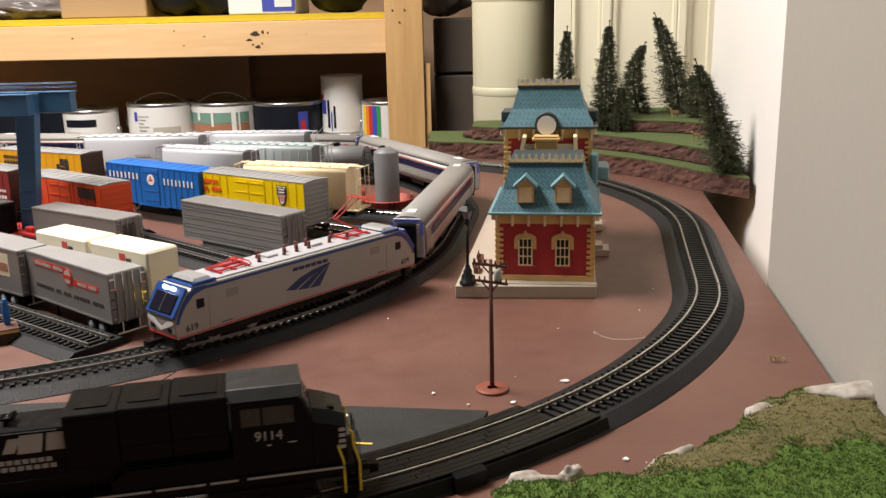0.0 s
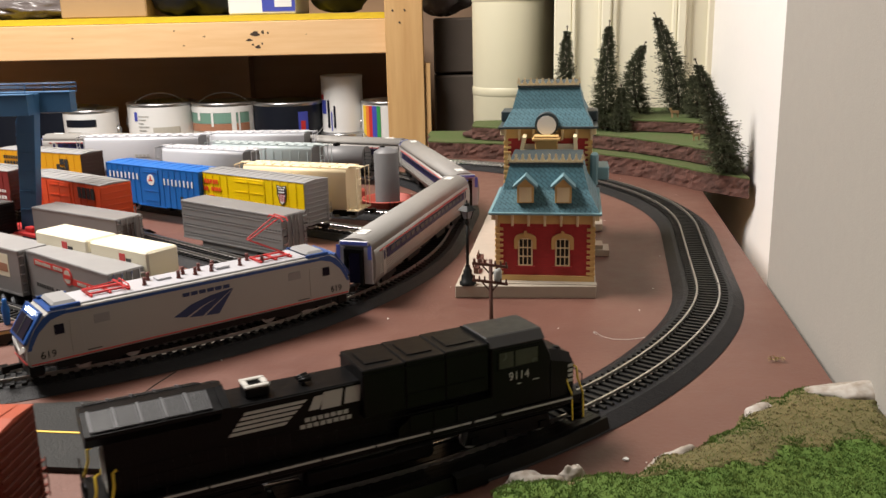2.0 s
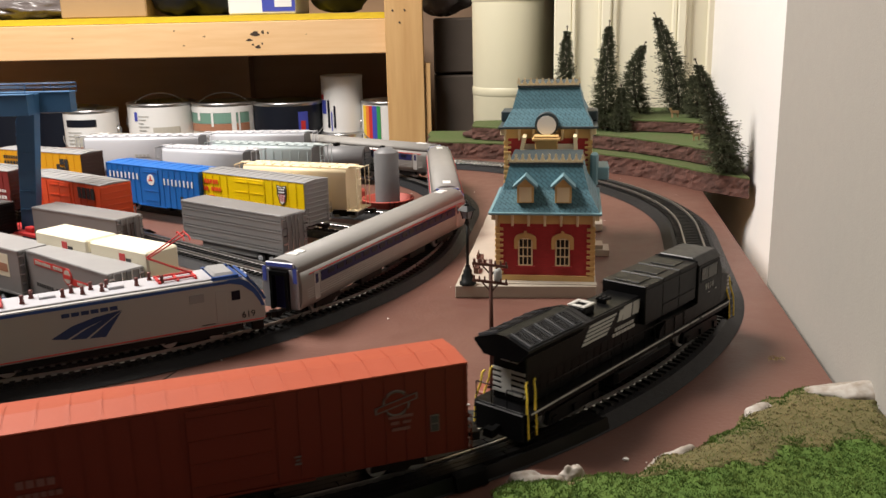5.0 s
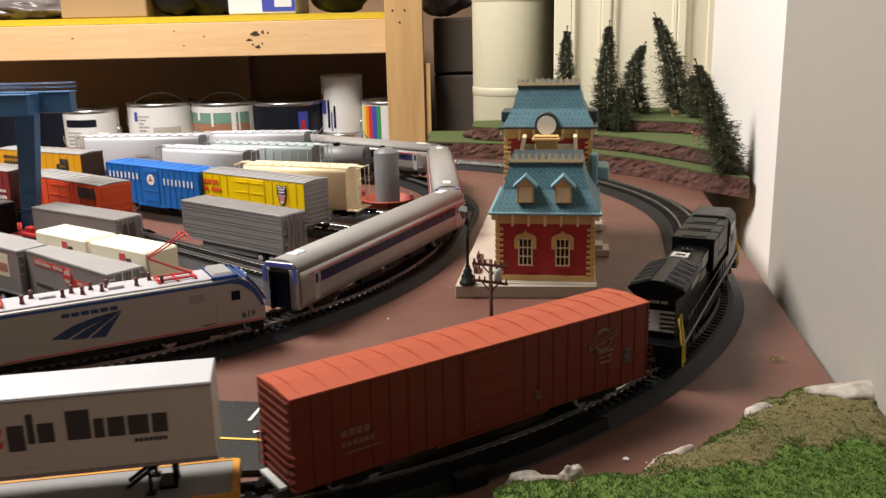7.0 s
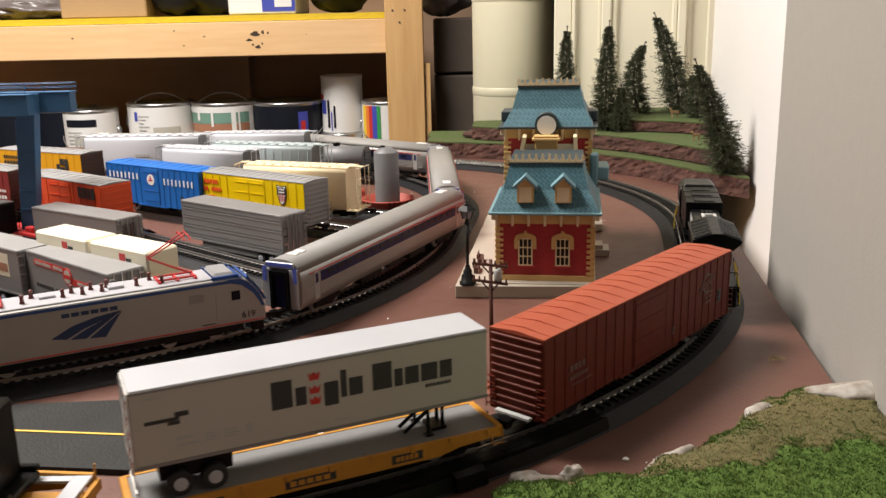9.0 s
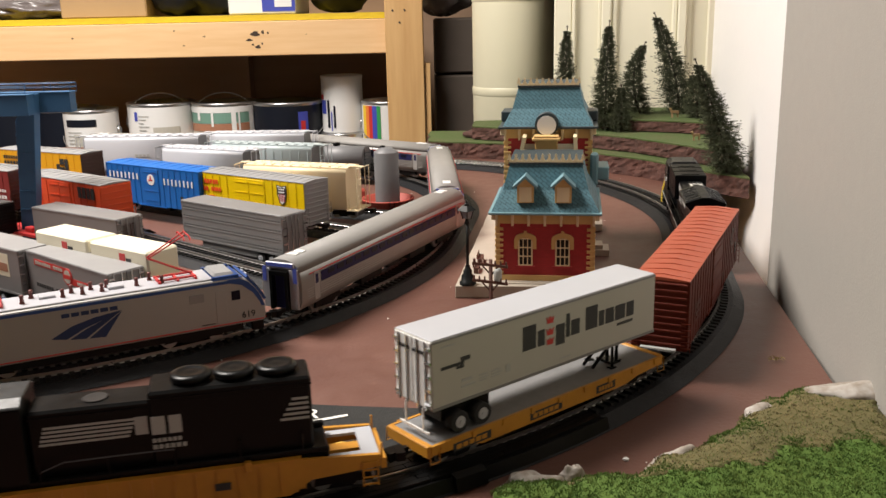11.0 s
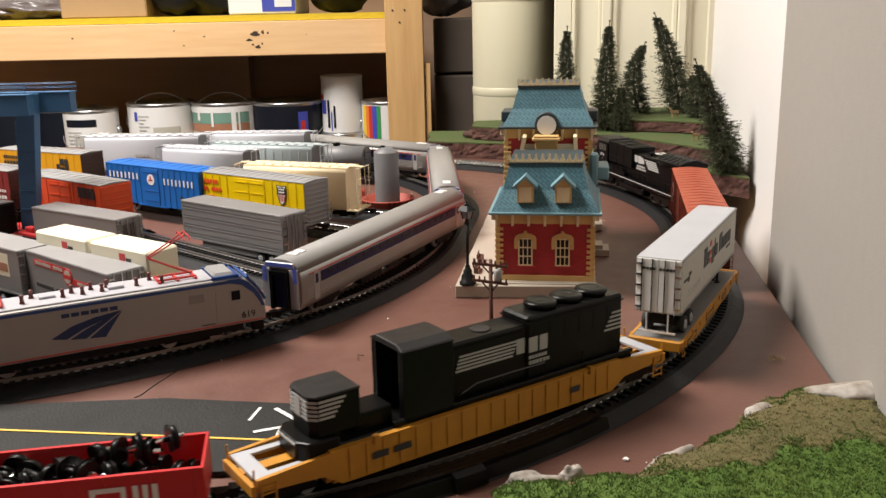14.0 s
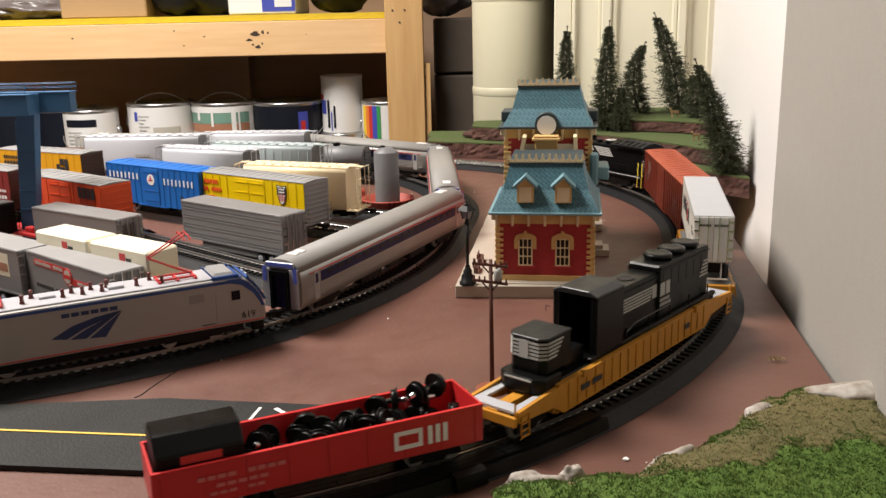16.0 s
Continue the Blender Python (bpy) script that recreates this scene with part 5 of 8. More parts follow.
        stack_of_marks(t, "print_bar", "print_grey", 0, y, 0, [(-0.0785, -0.0700, 0.0475, 0.0483), (-0.0660, -0.0590, 0.0270, 0.0284), (-0.0660, -0.0570, 0.0240, 0.0250),
                       (-0.0540, -0.0490, 0.0270, 0.0276), (-0.0540, -0.0480, 0.0255, 0.0261), (-0.0540, -0.0490, 0.0240, 0.0246), (-0.0460, -0.0400, 0.0270, 0.0276), (-0.0460, -0.0390, 0.0255, 0.0261), (-0.0460, -0.0400, 0.0240, 0.0246),
                       (-0.0360, -0.0330, 0.0240, 0.0280), (0.004, 0.012, 0.0205, 0.0212)])
    for a, b, z0, z1 in word_bars(-0.0105, 0.0105, 0.0445, 0.0462, 10, skip=(5,)):
        part("wordmark_bar", boxes((-0.0849, -0.0846, a, b, z0, z1)), bl, t)
    return f, t


def well_car():
    w = thing("well_car", Matrix(), "orange-yellow model well car with open ends", "well car", "moving freight train")
    Y = "ttx_yellow"
    for s in (-1, 1):
        bm = B()
        prism(bm, [(-0.130, 0.0125), (-0.130, 0.0185), (-0.094, 0.0205), (0.094, 0.0205), (0.130, 0.0185), (0.130, 0.0125), (0.098, 0.0100), (0.088, 0.0035), (-0.088, 0.0035), (-0.098, 0.0100)], "y", *sorted((s * 0.0150, s * 0.0172)))
        sd = part("side", bm, Y, w)
        part("top_flange", boxes((-0.094, 0.094, *sorted((s * 0.0145, s * 0.0180)), 0.0206, 0.0216)), Y, sd)
        for i in range(19):
            x = -0.084 + i * 0.00935
            part("side_rib", boxes((x - 0.0004, x + 0.0004, *sorted((s * 0.0172, s * 0.0179)), 0.0050, 0.0204)), Y, sd)
        for x0, x1 in ((-0.072, -0.063), (-0.060, -0.050), (0.055, 0.062)):
            part("name_panel", boxes((x0, x1, *sorted((s * 0.0179, s * 0.0181)), 0.0110, 0.0145)), "print_dark", sd)
        for x in (-0.070, 0.070):
            part("lift_bracket", boxes((x - 0.0015, x + 0.0015, *sorted((s * 0.0165, s * 0.0195)), 0.0190, 0.0235), bev=0.0003), Y, sd)
    part("well_floor", boxes((-0.092, 0.092, -0.0149, 0.0149, 0.0035, 0.0048)), "ttx_yellow", w)
    for e in (-1, 1):
        part("end_plate", boxes((*sorted((e * 0.098, e * 0.103)), -0.0149, 0.0149, 0.0168, 0.0182), (*sorted((e * 0.122, e * 0.130)), -0.0149, 0.0149, 0.0168, 0.0182),
                                (*sorted((e * 0.1031, e * 0.1219)), -0.0149, -0.0100, 0.0168, 0.0182), (*sorted((e * 0.1031, e * 0.1219)), 0.0100, 0.0149, 0.0168, 0.0182)), "silver_roof", w, "pale grey end walkway")
        part("centre_sill", boxes((*sorted((e * 0.100, e * 0.131)), -0.0035, 0.0035, 0.0100, 0.0166)), Y, w)
        part("bulkhead", boxes((*sorted((e * 0.0925, e * 0.0955)), -0.0149, 0.0149, 0.0049, 0.0182)), Y, w)
        part("end_sill", boxes((*sorted((e * 0.1305, e * 0.1330)), -0.0165, 0.0165, 0.0110, 0.0160)), Y, w)
        for s in (-1, 1):
            lad = part("step_ladder", boxes((*sorted((e * 0.1215, e * 0.1221)), *sorted((s * 0.0174, s * 0.0182)), 0.0035, 0.0160)), Y, w)
            part("stile", boxes((*sorted((e * 0.1284, e * 0.1290)), *sorted((s * 0.0174, s * 0.0182)), 0.0035, 0.0160)), Y, lad)
            for k in range(4):
                part("rung", boxes((*sorted((e * 0.1222, e * 0.1283)), *sorted((s * 0.0175, s * 0.0181)), 0.0040 + k * 0.0036, 0.0047 + k * 0.0036)), Y, lad)
            bm = B()
            rod(bm, (e * 0.131, s * 0.0155, 0.016), (e * 0.131, s * 0.0155, 0.0235), 0.0005, 6)
            part("hand_brake_post", bm, Y, w)
        truck(w, e * 0.113)
        coupler(w, e * 0.132, e)
    # locomotive body shell carried as a load
    k = thing("locomotive_shell", Matrix(), "black plastic locomotive body shell carried in the well car", "locomotive shell", "moving freight train")
    K = "black_plastic"
    part("sill", boxes((-0.088, 0.088, -0.0130, 0.0130, 0.0064, 0.0194), (-0.104, 0.104, -0.0140, 0.0140, 0.0195, 0.0236), bev=0.0008), K, k)
    bm = B()
    prism(bm, [(-0.1105, 0.0090), (-0.1105, -0.0090), (-0.1060, -0.0150), (-0.0900, -0.0150), (-0.0900, 0.0150), (-0.1060, 0.0150)], "z", 0.0196, 0.0285)
    bevel(bm, 0.0012, 2)
    part("front_deck", bm, K, k)
    part("pilot_edge", boxes((-0.1108, -0.1098, -0.0088, 0.0088, 0.0268, 0.0278)), "print_grey", k, "worn pale edge")
    part("hood", boxes((-0.024, 0.030, -0.0098, 0.0098, 0.0236, 0.0560), bev=0.0012), K, k)
    part("hood_lip", boxes((-0.024, 0.028, -0.0104, -0.0098, 0.0525, 0.0532), (-0.024, 0.028, 0.0098, 0.0104, 0.0525, 0.0532)), K, k)
    bm = B()
    lathe(bm, [(0.0052, 0.0), (0.0056, 0.0003), (0.0050, 0.0006), (0.0042, 0.0003), (0, 0.0003)], 20, (0.0035, 0, 0.0560))
    part("stack_hole", bm, "interior", k, "round dark exhaust opening")
    part("radiator_section", boxes((0.0265, 0.0975, -0.0116, 0.0116, 0.0236, 0.0602), bev=0.0012), K, k)
    part("radiator_ledge", boxes((0.0262, 0.0978, -0.0121, 0.0121, 0.0565, 0.0573)), K, k)
    for s in (-1, 1):
        part("side_walk", boxes((-0.060, 0.104, *sorted((s * 0.0118, s * 0.0150)), 0.0237, 0.0262), bev=0.0004), K, k)
        part("battery_box", boxes((-0.052, -0.026, *sorted((s * 0.0100, s * 0.0146)), 0.0263, 0.0330), bev=0.0005), K, k)
        for i in range(6):
            x = 0.031 + i * 0.0108
            part("intake_panel", boxes((x, x + 0.0095, *sorted((s * 0.0116, s * 0.0118)), 0.0440, 0.0555)), K, k)
    for x in (0.0450, 0.0640, 0.0830):
        bm = B()
        lathe(bm, [(0.0084, 0.0), (0.0086, 0.0010), (0.0094, 0.0016), (0.0094, 0.0028), (0.0088, 0.0036), (0.0060, 0.0041), (0.0052, 0.0038), (0.002, 0.0040), (0, 0.0041)], 28, (x, 0, 0.0601))
        part("fan", bm, K, k, "low domed radiator fan housing")
    # cab shell, open towards the nose
    for s in (-1, 1):
        part("cab_side", boxes((-0.0545, -0.0245, *sorted((s * 0.0128, s * 0.0150)), 0.0237, 0.0600), bev=0.0004), K, k)
    part("cab_back", boxes((-0.0290, -0.0245, -0.0127, 0.0127, 0.0237, 0.0600)), K, k)
    bm = B()
    prism(bm, [(-0.0155, 0.0601), (0.0155, 0.0601), (0.0150, 0.0612), (0.0095, 0.0637), (-0.0095, 0.0637), (-0.0150, 0.0612)], "x", -0.0550, -0.0240)
    bevel(bm, 0.0005)
    part("cab_roof", bm, "roof_black_lit", k)
    for s in (-1, 1):
        part("window_post", boxes((-0.0545, -0.0535, *sorted((s * 0.0105, s * 0.0127)), 0.0237, 0.0600)), K, k)
    bm = B()
    tube(bm, [(-0.060, 0.0135, 0.0520), (-0.0625, 0.0145, 0.0530), (-0.0620, 0.0150, 0.0495)], 0.0003)
    part("mirror", bm, K, k)
    part("low_hood", boxes((-0.0780, -0.0575, -0.0085, 0.0085, 0.0237, 0.0330), bev=0.0006), K, k)
    bm = B()
    prism(bm, [(-0.1030, 0.0085), (-0.1030, -0.0085), (-0.0995, -0.0120), (-0.0770, -0.0120), (-0.0770, 0.0120), (-0.0995, 0.0120)], "z", 0.0286, 0.0475)
    bevel(bm, 0.0005)
    part("nose", bm, K, k)
    bm = B()
    prism(bm, [(-0.1034, 0.0088), (-0.1034, -0.0088), (-0.0997, -0.0124), (-0.0768, -0.0124), (-0.0768, 0.0124), (-0.0997, 0.0124)], "z", 0.0476, 0.0492)
    bevel(bm, 0.0004)
    part("nose_top", bm, "roof_black_lit", k)
    for j in range(5):
        z = 0.0370 + j * 0.0021
        part("nose_stripe", boxes((-0.1034, -0.1031, -0.0083, 0.0083, z, z + 0.0012)), "print_grey", k)
        for s in (-1, 1):
            bm = B()
            prism(bm, [(-0.1033, 0.0), (-0.0995, 0.0037), (-0.0997, 0.0040), (-0.1035, 0.0003)], "z", z, z + 0.0012, m=Matrix.Translation((0, 0.0084, 0)) if s > 0 else Matrix.Translation((0, -0.0084, 0)) @ Matrix.Scale(-1, 4, (0, 1, 0)))
            part("nose_stripe", bm, "print_grey", k)
            part("nose_stripe", boxes((-0.0990, -0.0910 + j * 0.0016, *sorted((s * 0.0121, s * 0.01235)), z, z + 0.0012)), "print_grey", k)
            part("tail_stripe", boxes((0.0830 + j * 0.0014, 0.0960, *sorted((s * 0.0119, s * 0.01215)), 0.0400 + j * 0.0024, 0.0412 + j * 0.0024)), "print_grey", k)
    part("nose_emblem", boxes((-0.1037, -0.1034, -0.0020, 0.0040, 0.0368, 0.0470)), "print_grey", k)
    for s in (-1, 1):
        y = s * 0.0099
        for j in range(5):
            z = 0.0400 + j * 0.0019
            part("emblem_bar", boxes((-0.020 + j * 0.0006, 0.0175 + j * 0.0008, *sorted((y, y + s * 0.0002)), z, z + 0.0011)), "print_grey", k)
        stack_of_marks(k, "emblem", "print_grey", 0, s * 0.0119, 0, [(0.0270, 0.0330, 0.0405, 0.0490), (0.0345, 0.0400, 0.0405, 0.0490)])
        stack_of_marks(k, "emblem", "print_grey", 0, y, 0, [(0.0200, 0.0255, 0.0405, 0.0490)])
        stack_of_marks(k, "wordmark_bar", "print_grey", 0, s * 0.0119, 0, word_bars(0.0270, 0.0400, 0.0368, 0.0386, 6) + word_bars(0.0270, 0.0420, 0.0336, 0.0356, 6))
        for i in range(5):
            bm = B()
            x = -0.020 + i * 0.028
            rod(bm, (x, s * 0.0143, 0.0262), (x, s * 0.0143, 0.0335), 0.0005, 6)
            part("stanchion", bm, K, k)
        bm = B()
        tube(bm, [(-0.020, s * 0.0143, 0.0300), (-0.010, s * 0.0147, 0.0338), (0.015, s * 0.0147, 0.0340), (0.036, s * 0.0143, 0.0336)], 0.00035)
        part("bent_handrail", bm, "grille_grey", k, "thin bent wire handrail")
    return w, k


def red_gondola():
    g = thing("gondola", Matrix(), "bright red open model gondola with white emblem", "gondola car", "moving freight train")
    h, w = 0.079, 0.0172
    R_ = "cn_red"
    for s in (-1, 1):
        sd = part("side", boxes((-h, h, *sorted((s * (w - 0.0012), s * w)), 0.0100, 0.0285), bev=0.0002), R_, g)
        part("top_chord", boxes((-h, h, *sorted((s * (w - 0.0014), s * (w + 0.0006))), 0.0286, 0.0298)), R_, sd)
        for i in range(9):
            x = -h + 0.004 + (2 * h - 0.008) * i / 8
            part("side_rib", boxes((x - 0.0005, x + 0.0005, *sorted((s * w, s * (w + 0.0004))), 0.0102, 0.0284)), R_, sd)
        part("end", boxes((*sorted((s * (h - 0.0012), s * h)), -w + 0.0013, w - 0.0013, 0.0100, 0.0298)), R_, g)
        y = s * (w + 0.0004)
        rows = [(0.0315, 0.0338, 0.0150, 0.0245), (0.0339, 0.0440, 0.0150, 0.0172), (0.0339, 0.0440, 0.0223, 0.0245), (0.0441, 0.0462, 0.0150, 0.0245), (0.0490, 0.0514, 0.0150, 0.0245), (0.0530, 0.0554, 0.0150, 0.0245), (0.0570, 0.0594, 0.0150, 0.0245)]
        stack_of_marks(g, "emblem", "white_paint", 0, y, 0, rows)
        stack_of_marks(g, "print_bar", "faded_light", 0, y, 0, word_bars(-0.060, -0.020, 0.0215, 0.0235, 9, skip=(4,)) + word_bars(-0.052, -0.028, 0.0175, 0.0192, 5) + word_bars(-0.055, -0.03, 0.0140, 0.0155, 6, skip=(3,)))
        truck(g, s * 0.055)
        coupler(g, s * h, s)
    part("floor", boxes((-h + 0.0013, h - 0.0013, -w + 0.0013, w - 0.0013, 0.0100, 0.0115)), R_, g)
    # load: loose wheelsets and an upturned black shell
    rng = random.Random(4)
    load = []
    for i in range(24):
        x = -0.032 + 0.0043 * i + rng.uniform(-0.002, 0.002)
        z = 0.0185 + rng.uniform(0, 0.0085) + (0.008 if i in (19, 21) else 0)
        ws = thing("spare_wheelset", Matrix(), "loose black wheelset with a bright axle lying in the gondola", "wheelset", "wheelset load")
        mm = pose(min(x, 0.068), rng.uniform(-0.004, 0.004), z, rng.uniform(-25, 25), rng.uniform(-35, 35) if i < 19 else 60, rng.uniform(-70, 70))
        bm = B()
        for s in (-1, 1):
            rod(bm, (0, s * 0.0066, 0), (0, s * 0.0092, 0), 0.0056, 16)
            rod(bm, (0, s * 0.0060, 0), (0, s * 0.0066, 0), 0.0064, 16)
        part("wheel", bm, "black_plastic", ws, at=mm)
        bm = B()
        rod(bm, (0, -0.0125, 0), (0, 0.0125, 0), 0.0013, 8)
        part("axle", bm, "chrome", ws, at=mm)
        load.append(ws)
    sh = thing("cab_shell", Matrix(), "black plastic cab shell lying on end in the gondola", "model part", "gondola load")
    bm = B()
    prism(bm, [(-0.0150, 0.0118), (0.0150, 0.0118), (0.0150, 0.0350), (0.0085, 0.0430), (-0.0085, 0.0430), (-0.0150, 0.0350)], "x", -0.0765, -0.038)
    bevel(bm, 0.0008)
    part("body", bm, "black_plastic", sh)
    for s in (-1, 1):
        part("window_opening", boxes((-0.066, -0.048, *sorted((s * 0.0150, s * 0.0153)), 0.0302, 0.0340)), "print_red", sh)
    part("rear_window", boxes((-0.0768, -0.0766, -0.010, 0.010, 0.0310, 0.0335)), "glass_dark", sh)
    return g, load + [sh]


# ---- the passenger train ----
def electric_locomotive():
    c = thing("electric_locomotive", Matrix(), "silver electric passenger locomotive with blue roof edge and red line", "locomotive", "passenger train")
    S, h = "amtrak_silver", 0.1165
    end = [(h - 0.001, 0.0105), (h, 0.0150), (h, 0.0215), (h - 0.0018, 0.0275), (h - 0.0055, 0.0345), (h - 0.0105, 0.0405), (h - 0.0160, 0.0440)]
    prof = end + [(-x, z) for x, z in end[::-1]]
    bm = B()
    prism(bm, prof, "y", -0.0170, 0.0170)
    bevel(bm, 0.0012, 2)
    part("body", bm, S, c)
    part("roof_deck", boxes((-0.082, 0.082, -0.0140, 0.0140, 0.0440, 0.0452), bev=0.0004), "amtrak_roof", c)
    for s in (-1, 1):
        y = s * 0.0170
        part("blue_band", boxes((-0.098, 0.098, *sorted((y, y + s * 0.0002)), 0.0408, 0.0428)), "amtrak_blue", c)
        part("red_line", boxes((-h + 0.002, h - 0.002, *sorted((y, y + s * 0.0002)), 0.0118, 0.0126)), "red_part", c)
        for e in (-1, 1):
            # blue surround sweeping down round the windscreen
            bm = B()
            prism(bm, [(e * (h - 0.026), 0.0434), (e * (h - 0.024), 0.0408), (e * (h - 0.0160), 0.0385), (e * (h - 0.0085), 0.0320), (e * (h - 0.0040), 0.0245), (e * (h - 0.0030), 0.0215), (e * (h - 0.0008), 0.0215),
                       (e * (h - 0.0026), 0.0275), (e * (h - 0.0062), 0.0342), (e * (h - 0.0112), 0.0400), (e * (h - 0.0170), 0.0434)], "y", *sorted((y, y + s * 0.00025)))
            part("blue_surround", bm, "amtrak_blue", c)
            part("cab_window", boxes((*sorted((e * (h - 0.0235), e * (h - 0.0175))), *sorted((y, y + s * 0.0003)), 0.0285, 0.0350), bev=0.0001), "glass_dark", c)
            part("cab_door", boxes((*sorted((e * (h - 0.0345), e * (h - 0.0270))), *sorted((y, y + s * 0.0003)), 0.0140, 0.0365), bev=0.0001), S, c)
            part("side_grille", boxes((*sorted((e * (h - 0.052), e * (h - 0.042))), *sorted((y, y + s * 0.0003)), 0.0305, 0.0365), bev=0.0001), "trailer_grey", c)
            text_part("number", "619", 0.0065, "print_dark", c, pose(e * (h - 0.0125), s * 0.01725, 0.0168, 90, 0, 0 if s < 0 else 180))
            part("print_bar", boxes((*sorted((e * (h - 0.045), e * (h - 0.036))), *sorted((y, y + s * 0.0002)), 0.0138, 0.0145)), "print_dark", c)
        # swept emblem of three strokes and a row of blocks
        for stroke in ([(-0.023, 0.0225), (-0.014, 0.0208), (-0.002, 0.0265), (0.017, 0.0322), (0.0205, 0.0345), (0.004, 0.0325), (-0.010, 0.0290)],
                       [(-0.012, 0.0203), (-0.0025, 0.0192), (0.007, 0.0255), (0.0205, 0.0342), (0.0165, 0.0316), (-0.001, 0.0260)],
                       [(-0.0005, 0.0190), (0.0095, 0.0183), (0.0155, 0.0265), (0.0212, 0.0342), (0.0080, 0.0250)]):
            bm = B()
            prism(bm, [(-s * vx, z) for vx, z in stroke], "y", *sorted((y, y + s * 0.00022)))
            part("emblem_stroke", bm, "emblem_navy", c)
        stack_of_marks(c, "wordmark_block", "emblem_navy", 0, y, 0, word_bars(-0.0185, 0.0165, 0.0352, 0.0378, 6, gap=0.18))
        part("underframe_skirt", boxes((-0.100, 0.100, *sorted((s * 0.0135, s * 0.0158)), 0.0060, 0.0104)), "black_plastic", c)
    for e in (-1, 1):
        nx = lambda d: e * (h + d)
        slope = Matrix.Translation((e * (h - 0.0042), 0, 0.0335)) @ Matrix.Rotation(e * -math.atan2(0.0087, 0.0130), 4, "Y")
        ws = part("windscreen", boxes((-0.0012, 0.0012, -0.0125, 0.0125, -0.0070, 0.0068), m=slope, bev=0.0003), "glass_dark", c, "dark raked windscreen")
        part("windscreen_frame", boxes((-0.0016, 0.0004, -0.0165, 0.0165, -0.0090, 0.0128) if e > 0 else (-0.0004, 0.0016, -0.0165, 0.0165, -0.0090, 0.0128), m=slope, bev=0.0003), "amtrak_blue", c, "blue windscreen surround")
        bm = B()
        prism(bm, [(-0.0150, 0.0235), (-0.0080, 0.0225), (0.0, 0.0175), (0.0080, 0.0225), (0.0150, 0.0235), (0.0150, 0.0215), (0.0, 0.0150), (-0.0150, 0.0215)], "x", *sorted((e * (h - 0.0002), e * (h + 0.0005))))
        part("nose_chevron", bm, "white_paint", c, "pale chevron on the nose")
        part("pillar", boxes((*sorted((e * 0.0004, e * 0.0016)), -0.0005, 0.0005, -0.0068, 0.0066), m=slope), "print_dark", ws)
        part("roof_fairing", boxes((*sorted((e * 0.0825, e * (h - 0.0190))), -0.0135, 0.0135, 0.0441, 0.0478), bev=0.0018), "car_grey", c)
        part("fairing_edge", boxes((*sorted((e * 0.0810, e * (h - 0.0170))), -0.0158, -0.0136, 0.0436, 0.0462), (*sorted((e * 0.0810, e * (h - 0.0170))), 0.0136, 0.0158, 0.0436, 0.0462), bev=0.0004), "amtrak_blue", c)
        for hy in (-0.0042, 0.0042):
            part("headlight", boxes((*sorted((e * 0.0003, e * 0.0018)), hy - 0.0026, hy + 0.0026, 0.0086, 0.0110), m=slope, bev=0.0003), "lamp_on" if e > 0 else "clear_window", c, "bright white headlight" if e > 0 else "unlit headlight")
        part("roof_cap", boxes((*sorted((e * 0.0815, e * (h - 0.0150))), -0.0166, 0.0166, 0.0438, 0.0443)), "amtrak_blue", c)
        for s in (-1, 1):
            part("marker_lamp", boxes((*sorted((e * (h - 0.0004), e * (h + 0.0006))), *sorted((s * 0.0075, s * 0.0125)), 0.0150, 0.0180), bev=0.0003), "glass_dark", c)
        part("nose_line", boxes((*sorted((e * h, e * (h + 0.0003))), -0.0150, 0.0150, 0.0118, 0.0127)), "red_part", c)
        part("pilot", boxes((*sorted((e * (h - 0.010), e * (h - 0.001))), -0.0140, 0.0140, 0.0030, 0.0104), bev=0.001), "black_plastic", c)
        coupler(c, e * h, e)
        truck(c, e * 0.066, 0.032, 0.0060)
    # roof gear
    for i, (x, y) in enumerate(((-0.050, 0.006), (-0.044, -0.006), (-0.034, 0.003), (-0.016, -0.004), (-0.012, 0.004), (-0.006, -0.004), (0.0, 0.004), (0.006, -0.003), (0.012, 0.004), (0.030, -0.005), (0.036, 0.005))):
        bm = B()
        lathe(bm, [(0.0016, 0), (0.0016, 0.001), (0.0010, 0.0013), (0.0015, 0.0022), (0.0009, 0.0028), (0.0014, 0.0038), (0.0012, 0.0054), (0, 0.0055)], 10, (x, y, 0.0453))
        part("insulator", bm, "brown_part", c)
    part("roof_box", boxes((-0.026, -0.016, -0.003, 0.004, 0.0453, 0.0472), (0.016, 0.026, -0.006, 0.002, 0.0453, 0.0468), bev=0.0003), "amtrak_roof", c)
    for x, up in ((0.060, False), (-0.060, True)):
        bm = B()
        for s in (-1, 1):
            box(bm, x - 0.013, x + 0.013, s * 0.0055 - 0.0007, s * 0.0055 + 0.0007, 0.0462, 0.0474)
        for d in (-0.012, 0.0, 0.012):
            box(bm, x + d - 0.0009, x + d + 0.0009, -0.0090, 0.0090, 0.0455, 0.0468)
        pan = part("pantograph", bm, "red_part", c, "red raised pantograph" if up else "red folded pantograph")
        k = ((x - 0.011, 0.0475), (x + 0.017, 0.0620), (x - 0.008, 0.0755)) if up else ((x - 0.011, 0.0475), (x + 0.015, 0.0485), (x - 0.010, 0.0495))
        bm = B()
        (ax, az), (bx, bz), (cx, cz) = k
        rod(bm, (ax, 0, az), (bx, 0, bz), 0.0008, 6)
        rod(bm, (bx, 0.002, bz), (cx, 0.004, cz), 0.0005, 6)
        rod(bm, (bx, -0.002, bz), (cx, -0.004, cz), 0.0005, 6)
